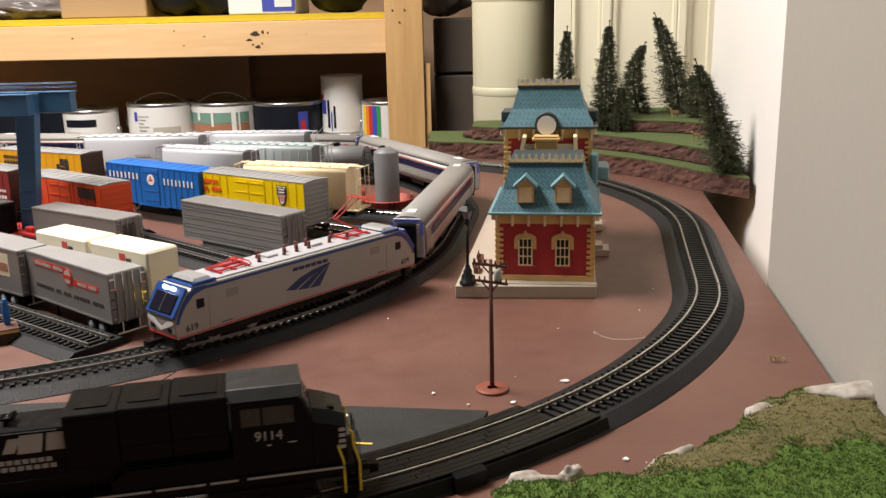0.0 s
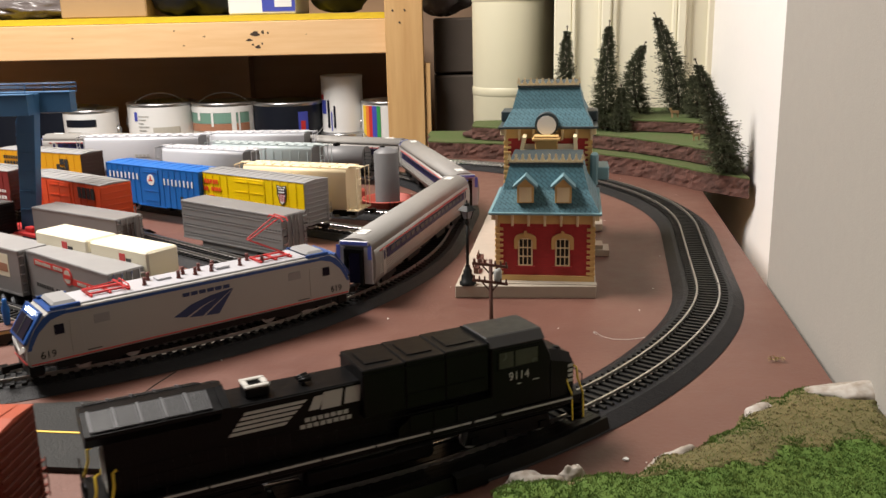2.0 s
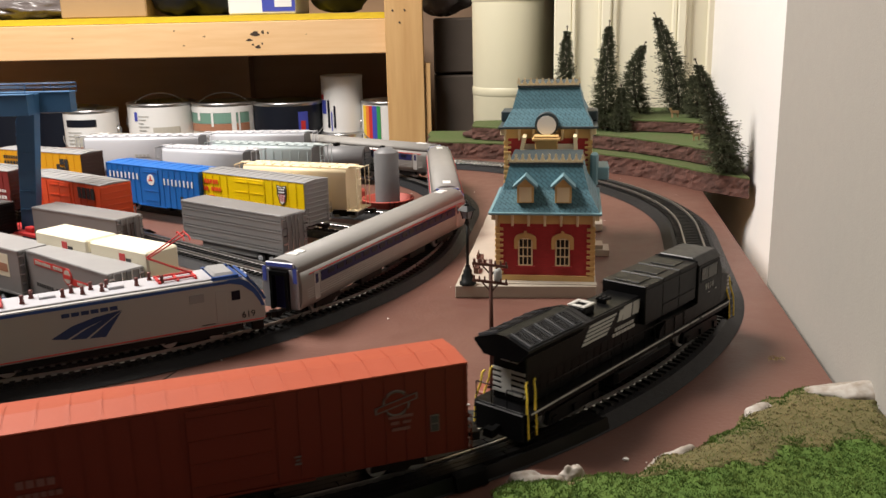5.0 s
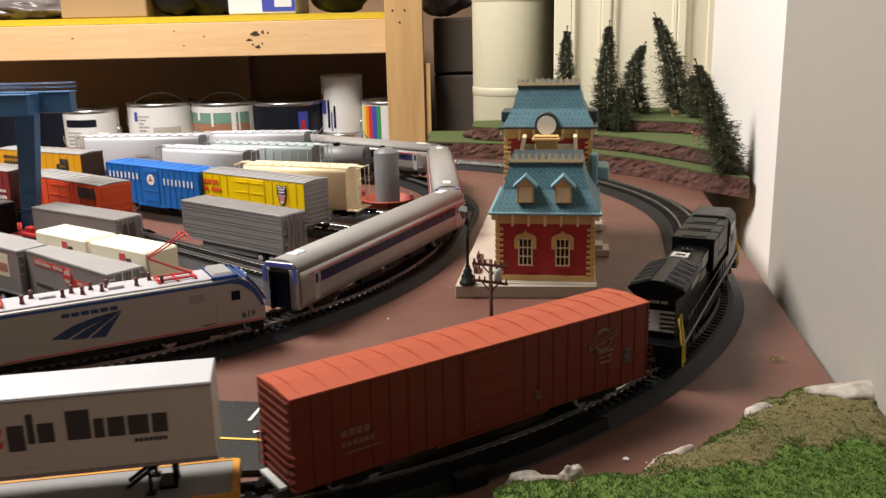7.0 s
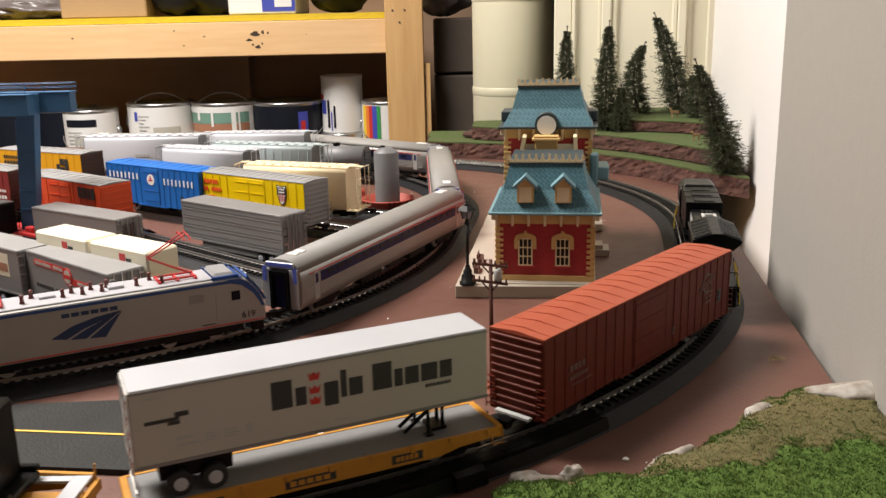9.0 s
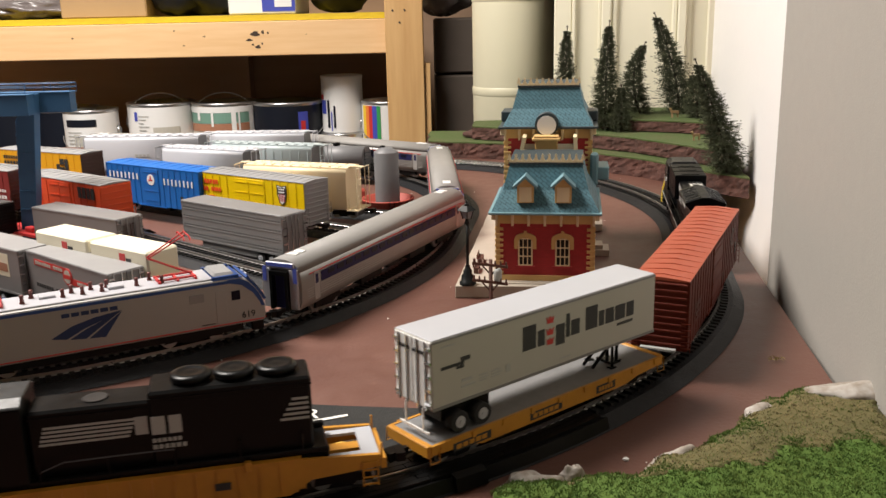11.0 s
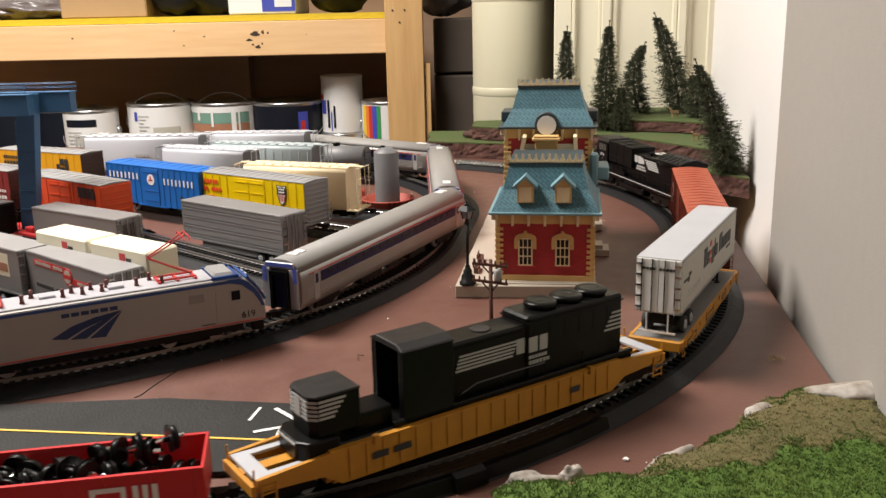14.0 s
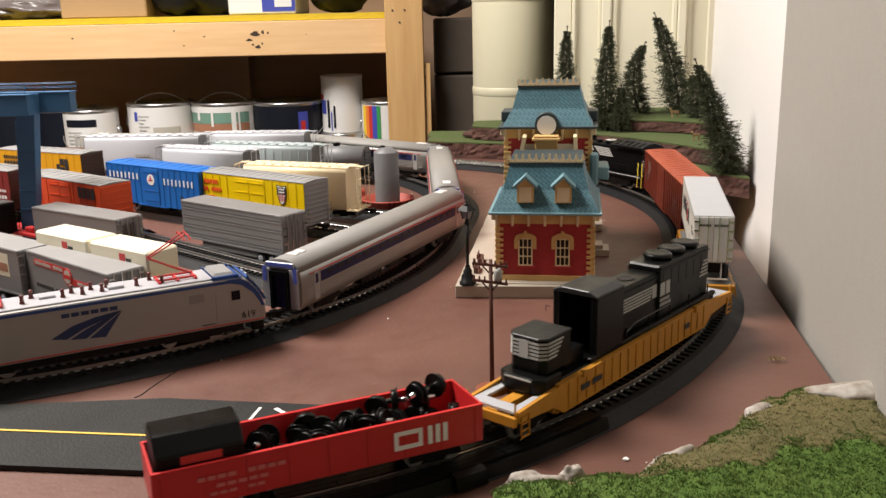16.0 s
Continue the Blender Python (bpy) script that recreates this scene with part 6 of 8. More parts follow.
        for d in (-0.002, 0.002):
            rod(bm, (cx + d, -0.0085, cz), (cx + d, 0.0085, cz), 0.0005, 6)
            for s in (-1, 1):
                rod(bm, (cx + d, s * 0.0085, cz), (cx + d, s * 0.0115, cz - 0.002), 0.0005, 6)
        part("pantograph_arm", bm, "red_part", pan)
    return c


def coach(label):
    c = thing("passenger_coach", Matrix(), label, "passenger coach", "passenger train")
    h = 0.1455
    half = [(-0.0145, 0.0095), (-0.0168, 0.0150), (-0.0174, 0.0230), (-0.0172, 0.0310), (-0.0160, 0.0375)]
    cap = [(-0.0160, 0.0376), (-0.0138, 0.0418), (-0.0105, 0.0446), (-0.0060, 0.0462), (0, 0.0467)]
    bm = B()
    prism(bm, half + [(-y, z) for y, z in half[::-1]], "x", -h, h, smooth=True)
    part("body", bm, "amtrak_silver", c)
    bm = B()
    prism(bm, cap + [(-y, z) for y, z in cap[-2::-1]], "x", -h, h, smooth=True)
    roof = part("roof", bm, "coach_roof", c)
    for x in (-0.125, 0.125):
        part("roof_vent", boxes((x - 0.007, x - 0.001, -0.0040, 0.0040, 0.0460, 0.0470), (x + 0.001, x + 0.007, -0.0040, 0.0040, 0.0460, 0.0470)), "white_paint", roof)
    for s in (-1, 1):
        y = s * 0.0172
        part("window_band", boxes((-0.120, 0.120, *sorted((y, y + s * 0.0005)), 0.0250, 0.0328)), "window_blue", c, "dark blue window band")
        part("red_line", boxes((-0.135, 0.135, *sorted((y - s * 0.0004, y + s * 0.0003)), 0.0340, 0.0347)), "red_part", c)
        for i in range(17):
            x = -0.1065 + i * 0.0133
            part("window", boxes((x - 0.0046, x + 0.0046, *sorted((y + s * 0.0005, y + s * 0.0008)), 0.0284, 0.0322)), "glass_dark", c)
        for e in (-1, 1):
            part("door", boxes((*sorted((e * 0.1225, e * 0.1295)), *sorted((y, y + s * 0.0005)), 0.0130, 0.0345), bev=0.0001), "amtrak_silver", c)
            part("door_window", boxes((*sorted((e * 0.1243, e * 0.1277)), *sorted((y + s * 0.0005, y + s * 0.0007)), 0.0255, 0.0325)), "window_blue", c)
        for k in range(5):
            part("flute", boxes((-0.138, 0.138, *sorted((y - s * 0.0002, y + s * 0.0003)), 0.0160 + k * 0.0018, 0.0164 + k * 0.0018)), "amtrak_silver", c)
    for e in (-1, 1):
        bm = boxes((*sorted((e * h, e * (h + 0.0020))), -0.0150, -0.0080, 0.0100, 0.0400), (*sorted((e * h, e * (h + 0.0020))), 0.0080, 0.0150, 0.0100, 0.0400), (*sorted((e * h, e * (h + 0.0020))), -0.0120, 0.0120, 0.0401, 0.0446), bev=0.0004)
        part("end_frame", bm, "end_silver", c, "bright silver end frame")
        # blue strips paint the bluish glow seen round the coach end
        part("blue_edge", boxes((*sorted((e * (h + 0.0020), e * (h + 0.0023))), -0.0115, 0.0115, 0.0415, 0.0442), (*sorted((e * (h + 0.0020), e * (h + 0.0023))), -0.0148, -0.0116, 0.0300, 0.0412), (*sorted((e * (h + 0.0020), e * (h + 0.0023))), 0.0116, 0.0148, 0.0300, 0.0412)), "end_blue_glow", c)
        part("gangway", boxes((*sorted((e * h, e * (h + 0.0045))), -0.0078, -0.0055, 0.0095, 0.0385), (*sorted((e * h, e * (h + 0.0045))), 0.0055, 0.0078, 0.0095, 0.0385), (*sorted((e * h, e * (h + 0.0045))), -0.0054, 0.0054, 0.0355, 0.0385)), "black_plastic", c, "black rubber gangway frame")
        part("end_door", boxes((*sorted((e * h, e * (h + 0.0006))), -0.0050, 0.0050, 0.0100, 0.0352)), "window_blue", c)
        coupler(c, e * (h - 0.002), e)
        truck(c, e * 0.105, 0.028, 0.0056)
    part("underfloor_box", boxes((-0.060, -0.030, -0.0140, 0.0140, 0.0035, 0.0094), (0.020, 0.055, -0.0130, 0.0130, 0.0035, 0.0094), (-0.015, 0.008, -0.0120, 0.0120, 0.0050, 0.0094), bev=0.0004), "black_plastic", c)
    return c


# ---- station and platform things ----
def mansard(bm, x0, x1, y0, y1, z0, z1, inset, inset_y):
    lo = [bm.verts.new(p) for p in ((x0, y0, z0), (x1, y0, z0), (x1, y1, z0), (x0, y1, z0))]
    mid = [bm.verts.new(p) for p in ((x0 + inset * 0.62, y0 + inset_y * 0.62, z0 + (z1 - z0) * 0.45), (x1 - inset * 0.62, y0 + inset_y * 0.62, z0 + (z1 - z0) * 0.45),
                                     (x1 - inset * 0.62, y1 - inset_y * 0.62, z0 + (z1 - z0) * 0.45), (x0 + inset * 0.62, y1 - inset_y * 0.62, z0 + (z1 - z0) * 0.45))]
    hi = [bm.verts.new(p) for p in ((x0 + inset, y0 + inset_y, z1), (x1 - inset, y0 + inset_y, z1), (x1 - inset, y1 - inset_y, z1), (x0 + inset, y1 - inset_y, z1))]
    for a, b in ((lo, mid), (mid, hi)):
        for i in range(4):
            bm.faces.new((a[i], a[(i + 1) % 4], b[(i + 1) % 4], b[i]))
    bm.faces.new(lo[::-1])
    bm.faces.new(hi)


def station_block(st, x0, x1, y0, y1, z0, zf, ze, windows):
    """Brick walls, quoins, base course, frieze with brackets; windows on the front."""
    part("wall", boxes((x0, x1, y0, y1, z0, zf)), "station_brick", st)
    part("base_course", boxes((x0 - 0.0012, x1 + 0.0012, y0 - 0.0012, y1 + 0.0012, z0, z0 + 0.0052), bev=0.0003), "station_cream", st)
    part("frieze", boxes((x0 - 0.0010, x1 + 0.0010, y0 - 0.0010, y1 + 0.0010, zf + 0.0001, ze), bev=0.0002), "station_cream", st)
    for xc in (x0, x1):
        e = -1 if xc == x0 else 1
        part("corner_post", boxes((*sorted((xc + e * 0.0009, xc - e * 0.0026)), y0 - 0.0009, y0 + 0.003, z0 + 0.0053, zf)), "station_cream", st)
        n = int((zf - z0 - 0.006) / 0.0046)
        for i in range(n):
            z = z0 + 0.0060 + i * 0.0046
            part("quoin", boxes((*sorted((xc + e * 0.0014, xc - e * 0.0055)), y0 - 0.0014, y0 + 0.004, z, z + 0.0023), bev=0.0002), "station_cream", st)
    k = max(3, int((x1 - x0) / 0.013))
    for i in range(k + 1):
        x = x0 + (x1 - x0) * i / k
        br = part("bracket", boxes((x - 0.0012, x + 0.0012, y0 - 0.0046, y0 - 0.0011, zf + 0.004, ze - 0.0003), (x - 0.0010, x + 0.0010, y0 - 0.0028, y0 - 0.0011, zf - 0.0015, zf + 0.0039), bev=0.0003), "station_ivory", st)
    for i in range(5):
        y = y0 + (y1 - y0) * i / 4
        for xx, s in ((x0, -1), (x1, 1)):
            part("bracket", boxes((*sorted((xx + s * 0.0011, xx + s * 0.0044)), y - 0.0012, y + 0.0012, zf + 0.003, ze - 0.0003), bev=0.0003), "station_ivory", st)
    for xc, zb, zt in windows:
        w = 0.0056
        win = part("window", boxes((xc - w, xc + w, y0 - 0.0004, y0 + 0.0002, zb, zt)), "interior", st)
        fr = [(xc - w - 0.0003, xc - w + 0.0009), (xc + w - 0.0009, xc + w + 0.0003), (xc - 0.0022, xc - 0.0014), (xc + 0.0014, xc + 0.0022)]
        for a, b in fr:
            part("mullion", boxes((a, b, y0 - 0.0012, y0 - 0.0005, zb, zt)), "station_ivory", win)
        for f in (0.0, 0.32, 0.64, 0.955):
            z = zb + (zt - zb) * f
            part("glazing_bar", boxes((xc - w, xc + w, y0 - 0.0014, y0 - 0.0006, z, z + 0.0009)), "station_ivory", win)
        part("sill", boxes((xc - w - 0.002, xc + w + 0.002, y0 - 0.0022, y0 - 0.0001, zb - 0.0016, zb - 0.0001), bev=0.0002), "station_red", win)
        outer = [(-w - 0.0034, zt - 0.009), (-w - 0.0034, zt - 0.001)] + [((w + 0.0034) * -math.cos(radians(a)), zt - 0.001 + 0.0052 * math.sin(radians(a))) for a in range(20, 161, 20)] + [(w + 0.0034, zt - 0.001), (w + 0.0034, zt - 0.009)]
        inner = [(w + 0.0006, zt - 0.009), (w + 0.0004, zt - 0.003)] + [((w) * math.cos(radians(a)), zt - 0.003 + 0.0034 * math.sin(radians(a))) for a in range(20, 161, 20)] + [(-w - 0.0004, zt - 0.003), (-w - 0.0006, zt - 0.009)]
        bm = B()
        prism(bm, [(xc + a, b) for a, b in outer + inner], "y", y0 - 0.0019, y0 - 0.0001)
        hood = part("hood_mould", bm, "station_cream", win)
        part("keystone", boxes((xc - 0.0012, xc + 0.0012, y0 - 0.0026, y0 - 0.0018, zt + 0.0012, zt + 0.0062)), "station_cream", hood)


def cresting(st, x0, x1, y, z):
    part("crest_rail", boxes((x0, x1, y - 0.0008, y + 0.0008, z, z + 0.0018)), "station_ivory", st)
    n = int((x1 - x0) / 0.0052)
    for i in range(n + 1):
        x = x0 + (x1 - x0) * i / n
        bm = B()
        prism(bm, [(x - 0.0020, z + 0.0018), (x + 0.0020, z + 0.0018), (x + 0.0008, z + 0.0045), (x + 0.0011, z + 0.0058), (x, z + 0.0072), (x - 0.0011, z + 0.0058), (x - 0.0008, z + 0.0045)], "y", y - 0.0005, y + 0.0005)
        part("finial", bm, "station_ivory", st)


def station():
    st = thing("railway_station", Matrix.Translation((0.0093, 0.7076, 0)) @ TURN, "red brick model railway station with blue-green mansard roofs and cream trim", "station building")
    # platform slab with a lower ramped front lip
    bm = B()
    prism(bm, [(0, 0), (0.1135, 0.0075), (0.1135, 0.33), (0, 0.33)], "z", 0.0004, 0.0105)
    bevel(bm, 0.0004)
    part("platform", bm, "platform_grey", st)
    bm = B()
    prism(bm, [(0.035, 0.0105), (0.035, 0.0112), (0.114, 0.0112), (0.114, 0.0060), (0.045, 0.0105)], "y", 0.009, 0.0175)
    part("plinth", bm, "platform_grey", st)
    # front wing
    station_block(st, 0.0325, 0.1110, 0.0185, 0.120, 0.0106, 0.0590, 0.0672, [(0.0560, 0.0240, 0.0472), (0.0862, 0.0240, 0.0472)])
    part("eave", boxes((0.0262, 0.1172, 0.0122, 0.125, 0.0673, 0.0692), bev=0.0003), "shingle_trim", st)
    bm = B()
    mansard(bm, 0.0285, 0.1150, 0.0145, 0.124, 0.0693, 0.1052, 0.0140, 0.0190)
    part("roof", bm, "roof_shingle", st)
    part("roof_edge", boxes((0.0415, 0.1020, 0.0322, 0.106, 0.1053, 0.1068)), "dark_trim", st)
    cresting(st, 0.0420, 0.1015, 0.0335, 0.1069)
    for x in (0.0560, 0.0862):
        bm = B()
        prism(bm, [(x - 0.0066, 0.0768), (x + 0.0066, 0.0768), (x + 0.0066, 0.0905), (x, 0.0965), (x - 0.0066, 0.0905)], "y", 0.0160, 0.032)
        d = part("dormer", bm, "station_cream", st)
        for s in (-1, 1):
            bm = B()
            prism(bm, [(x, 0.0992), (x, 0.0966), (x + s * 0.0092, 0.0882), (x + s * 0.0100, 0.0900)], "y", 0.0142, 0.034)
            part("dormer_roof", bm, "shingle_trim", d)
        part("dormer_panel", boxes((x - 0.0050, x + 0.0050, 0.0155, 0.0159, 0.0775, 0.0895)), "station_ivory", d)
    # tall block behind, with the clock
    station_block(st, 0.0310, 0.1090, 0.130, 0.235, 0.0106, 0.1135, 0.1225, [])
    part("eave", boxes((0.0250, 0.1150, 0.1235, 0.242, 0.1226, 0.1246), bev=0.0003), "dark_trim", st)
    bm = B()
    mansard(bm, 0.0290, 0.1110, 0.1262, 0.239, 0.1247, 0.1580, 0.0130, 0.0190)
    part("roof", bm, "roof_shingle", st)
    part("roof_edge", boxes((0.0415, 0.0985, 0.1440, 0.221, 0.1581, 0.1600)), "dark_trim", st)
    cresting(st, 0.0425, 0.0975, 0.1450, 0.1601)
    bm = B()
    rod(bm, (0.0690, 0.1215, 0.1268), (0.0690, 0.150, 0.1268), 0.0105, 28)
    cl = part("clock_housing", bm, "dark_trim", st)
    bm = B()
    rod(bm, (0.0690, 0.1205, 0.1262), (0.0690, 0.1216, 0.1262), 0.0086, 28)
    part("clock_face", bm, "white_paint", cl, "blank white clock face")
    for s, x in ((-1, 0.0245), (1, 0.1155)):
        part("side_dormer", boxes((*sorted((x, x - s * 0.012)), 0.165, 0.195, 0.1247, 0.1345), bev=0.001), "dark_trim", st)
    # balcony pieces on the front roof
    part("balcony_chimney", boxes((0.0590, 0.0790, 0.1120, 0.1290, 0.1000, 0.1132), bev=0.0006), "station_cream", st)
    part("balcony_cap", boxes((0.0565, 0.0815, 0.1100, 0.1292, 0.1133, 0.1160), (0.0578, 0.0802, 0.1110, 0.1290, 0.1161, 0.1180), bev=0.0005), "station_cream", st)
    for x, t in ((0.0475, 10), (0.0955, -4)):
        bm = boxes((-0.0016, 0.0016, -0.012, 0.012, -0.004, 0.0130), m=pose(x, 0.115, 0.1050, 0, t, 0))
        part("gable_post", bm, "station_ivory", st)
    part("upper_panel", boxes((0.0480, 0.0940, 0.1285, 0.1298, 0.1000, 0.1085)), "white_paint", st)
    part("side_awning", boxes((0.1110, 0.1255, 0.125, 0.16, 0.0760, 0.0880), bev=0.001), "shingle_trim", st)
    part("roof_flank", boxes((0.1085, 0.1160, 0.1235, 0.1300, 0.0700, 0.1010), bev=0.002), "shingle_trim", st)
    part("side_step", boxes((0.1137, 0.128, 0.140, 0.165, 0.0005, 0.0060), (0.1137, 0.122, 0.143, 0.162, 0.0061, 0.0100)), "platform_grey", st)
    part("side_step", boxes((0.1137, 0.124, 0.240, 0.265, 0.0005, 0.0080)), "platform_grey", st)
    return st


def bench(x, y):
    b = thing("platform_bench", Matrix.Translation((0.0093, 0.7076, 0.0106)) @ TURN @ pose(x, y, 0, 0, 0, 90), "small brown model bench on the platform", "bench", "platform benches")
    part("seat", boxes((-0.009, 0.009, -0.002, 0.002, 0.0042, 0.0050)), "pole_brown", b)
    part("back", boxes((-0.009, 0.009, 0.0021, 0.0027, 0.0050, 0.0085)), "pole_brown", b)
    for e in (-0.0085, 0.0077):
        part("leg", boxes((e, e + 0.0008, -0.002, 0.002, 0, 0.0041)), "pole_brown", b)


def lantern():
    m = Matrix.Translation((0.0198, 0.7118, 0.0106))
    p = thing("platform_lamp", m, "black model street lamp with a four-sided lantern, unlit", "street lamp")
    bm = B()
    lathe(bm, [(0.0068, 0), (0.0068, 0.0025), (0.0056, 0.0032), (0.0052, 0.0075), (0.0036, 0.0090), (0.0036, 0.0120), (0.0026, 0.0130), (0.0018, 0.0160)], 16)
    part("base", bm, "lamp_black", p)
    bm = B()
    rod(bm, (0, 0, 0.0155), (0.0003, 0, 0.052), 0.0013, 8)
    lathe(bm, [(0.0014, 0.050), (0.0024, 0.0515), (0.0014, 0.053), (0.0014, 0.0550)], 10)
    part("pole", bm, "lamp_black", p)
    bm = B()
    rod(bm, (0, 0, 0.0552), (0, 0, 0.0615), 0.0030, 4, 0.0050)
    part("lantern_glass", bm, "clear_window", p, "cloudy lantern glass")
    bm = B()
    for i in range(4):
        a = i * math.pi / 2
        rod(bm, (0.0032 * math.cos(a), 0.0032 * math.sin(a), 0.0548), (0.0054 * math.cos(a), 0.0054 * math.sin(a), 0.0620), 0.0005, 5)
    part("lantern_frame", bm, "lamp_black", p)
    bm = B()
    rod(bm, (0, 0, 0.0619), (0, 0, 0.0660), 0.0078, 4, 0.0030)
    rod(bm, (0, 0, 0.0660), (0, 0, 0.0678), 0.0026, 8, 0.0018)
    rod(bm, (0, 0, 0.0678), (0, 0, 0.0705), 0.0011, 8, 0.0005)
    part("cap", bm, "lamp_black", p)


def telegraph_pole():
    p = thing("telegraph_pole", pose(0.0285, 0.5198, 0), "brown plastic model telegraph pole with two crossarms", "utility pole")
    bm = B()
    lathe(bm, [(0.0102, 0.0004), (0.0102, 0.0014), (0.0096, 0.0018), (0.0030, 0.0019)], 24)
    part("foot", bm, "pole_foot", p)
    bm = B()
    rod(bm, (0, 0, 0.0015), (-0.0004, 0, 0.0835), 0.0015, 10, 0.0012)
    part("shaft", bm, "pole_brown", p)
    d = Matrix.Rotation(radians(-28), 4, "Z")
    for z in (0.0805, 0.0700):
        arm = part("crossarm", boxes((-0.0115, 0.0115, -0.0024, -0.0012, z - 0.0008, z + 0.0008), m=d), "pole_brown", p)
        for x in (-0.0105, -0.0070, -0.0035, 0.0035, 0.0070, 0.0105):
            bm = B()
            a = d @ Vector((x, -0.0018, z + 0.0008))
            rod(bm, a, a + Vector((0, 0, 0.0022)), 0.0006, 6, 0.0005)
            part("insulator_pin", bm, "pole_brown", arm)
        for s in (-1, 1):
            bm = B()
            rod(bm, d @ Vector((s * 0.0050, -0.0020, z - 0.0008)), (0, 0, z - 0.0068), 0.0005, 6)
            part("brace", bm, "pole_brown", arm)
    bm = B()
    c = d @ Vector((0.0048, -0.0012, 0.0))
    lathe(bm, [(0.0001, 0.0712), (0.0022, 0.0714), (0.0025, 0.0725), (0.0025, 0.0772), (0.0020, 0.0785), (0.0001, 0.0788)], 14, (c.x, c.y, 0))
    part("transformer", bm, "print_grey", p, "grey transformer drum")


# ---- yard ----
def yard():
    yd = "parked yard cars"
    z = RH
    up = boxcar(pose(-0.1926, 0.9561, z, 0, 0, -34.5), 0.156, 0.036, 0.0560, "car_yellow", "car_grey", "car_grey", "yellow model boxcar with a grey roof and ends", ribs=14, door=0.28, roof_ribs=14, group=yd)
    for s in (-1, 1):
        y = s * 0.0186
        bm = B()
        prism(bm, [(0.042, 0.0490), (0.042, 0.0410), (0.0445, 0.0325), (0.0475, 0.0300), (0.0505, 0.0325), (0.053, 0.0410), (0.053, 0.0490), (0.0475, 0.0475)], "y", *sorted((y, y + s * 0.0003)))
        sh = part("shield", bm, "white_paint", up)
        bm = B()
        prism(bm, [(0.0408, 0.0500), (0.0408, 0.0405), (0.0436, 0.0315), (0.0475, 0.0288), (0.0514, 0.0315), (0.0542, 0.0405), (0.0542, 0.0500), (0.0475, 0.0485)], "y", *sorted((y - s * 0.0001, y + s * 0.0002)))
        part("shield_rim", bm, "print_dark", sh)
        for a, b in ((0.0435, 0.0455), (0.0460, 0.0490), (0.0495, 0.0516)):
            part("shield_print", boxes((a, b, *sorted((y + s * 0.0005, y + s * 0.0006)), 0.0448, 0.0464)), "white_paint", sh)
            part("shield_print", boxes((a, b, *sorted((y + s * 0.0005, y + s * 0.0006)), 0.0418, 0.0434)), "white_paint", sh)
        part("shield_band", boxes((0.0422, 0.0528, *sorted((y + s * 0.0003, y + s * 0.0005)), 0.0405, 0.0474)), "print_dark", sh)
        for k in range(4):
            part("shield_stripe", boxes((0.0438 + k * 0.0022, 0.0448 + k * 0.0022, *sorted((y + s * 0.0003, y + s * 0.0005)), 0.0330, 0.0420)), "red_part", sh)
        stack_of_marks(up, "wordmark_bar", "car_orange", 0, y, 0, word_bars(-0.068, -0.046, 0.0430, 0.0475, 5) + word_bars(-0.070, -0.042, 0.0350, 0.0392, 7, skip=(2,)) + word_bars(-0.062, -0.052, 0.0275, 0.0300, 2))
    bl = boxcar(pose(-0.3211, 1.0374, z, 0, 0, -34.0), 0.159, 0.036, 0.0560, "car_blue", "car_blue", "car_blue", "bright blue model boxcar with white lettering blocks", ribs=16, door=0.16, roof_ribs=10, group=yd)
    for s in (-1, 1):
        y = s * 0.0186
        stack_of_marks(bl, "wordmark_bar", "white_paint", 0, y, 0, word_bars(-0.074, -0.018, 0.0385, 0.0455, 8, gap=0.62) + word_bars(0.022, 0.074, 0.0360, 0.0430, 8, gap=0.66))
        bm = B()
        rod(bm, (0.0, s * 0.0188, 0.0400), (0.0, s * 0.0192, 0.0400), 0.0062, 20)
        e = part("emblem", bm, "white_paint", bl)
        part("emblem_mark", boxes((-0.0035, 0.0035, *sorted((s * 0.0192, s * 0.0194)), 0.0385, 0.0402), (-0.0012, 0.0012, *sorted((s * 0.0192, s * 0.0194)), 0.0403, 0.0440)), "red_part", e)
        part("placard", boxes((0.048, 0.0525, *sorted((y, y + s * 0.0003)), 0.0165, 0.0245)), "print_dark", bl)
    og = boxcar(pose(-0.3963, 0.9678, z, 0, 0, -37.1), 0.150, 0.036, 0.0560, "car_orange", "car_grey", "car_orange", "orange-red model boxcar with a grey roof", ribs=12, door=0.26, roof_ribs=10, end_ribs=7, group=yd)
    for s in (-1, 1):
        stack_of_marks(og, "wordmark_bar", "print_dark", 0, s * 0.0186, 0, word_bars(0.035, 0.066, 0.0385, 0.0500, 4, gap=0.16))
    bn = boxcar(pose(-0.5144, 1.1878, z, 0, 0, -26.8), 0.152, 0.036, 0.0560, "bn_yellow", "car_grey", "car_brown", "amber yellow model boxcar with brown ends", ribs=12, door=0.0, roof_ribs=10, group=yd)
    for s in (-1, 1):
        y = s * 0.0186
        stack_of_marks(bn, "wordmark_bar", "print_dark", 0, y, 0, word_bars(-0.066, -0.020, 0.0430, 0.0470, 10, gap=0.3) + word_bars(-0.066, -0.020, 0.0360, 0.0400, 8, gap=0.3))
        stack_of_marks(bn, "emblem", "print_dark", 0, y, 0, [(0.032, 0.038, 0.033, 0.040), (0.0385, 0.046, 0.0395, 0.047), (0.0470, 0.053, 0.033, 0.047), (0.0385, 0.046, 0.033, 0.0365)])
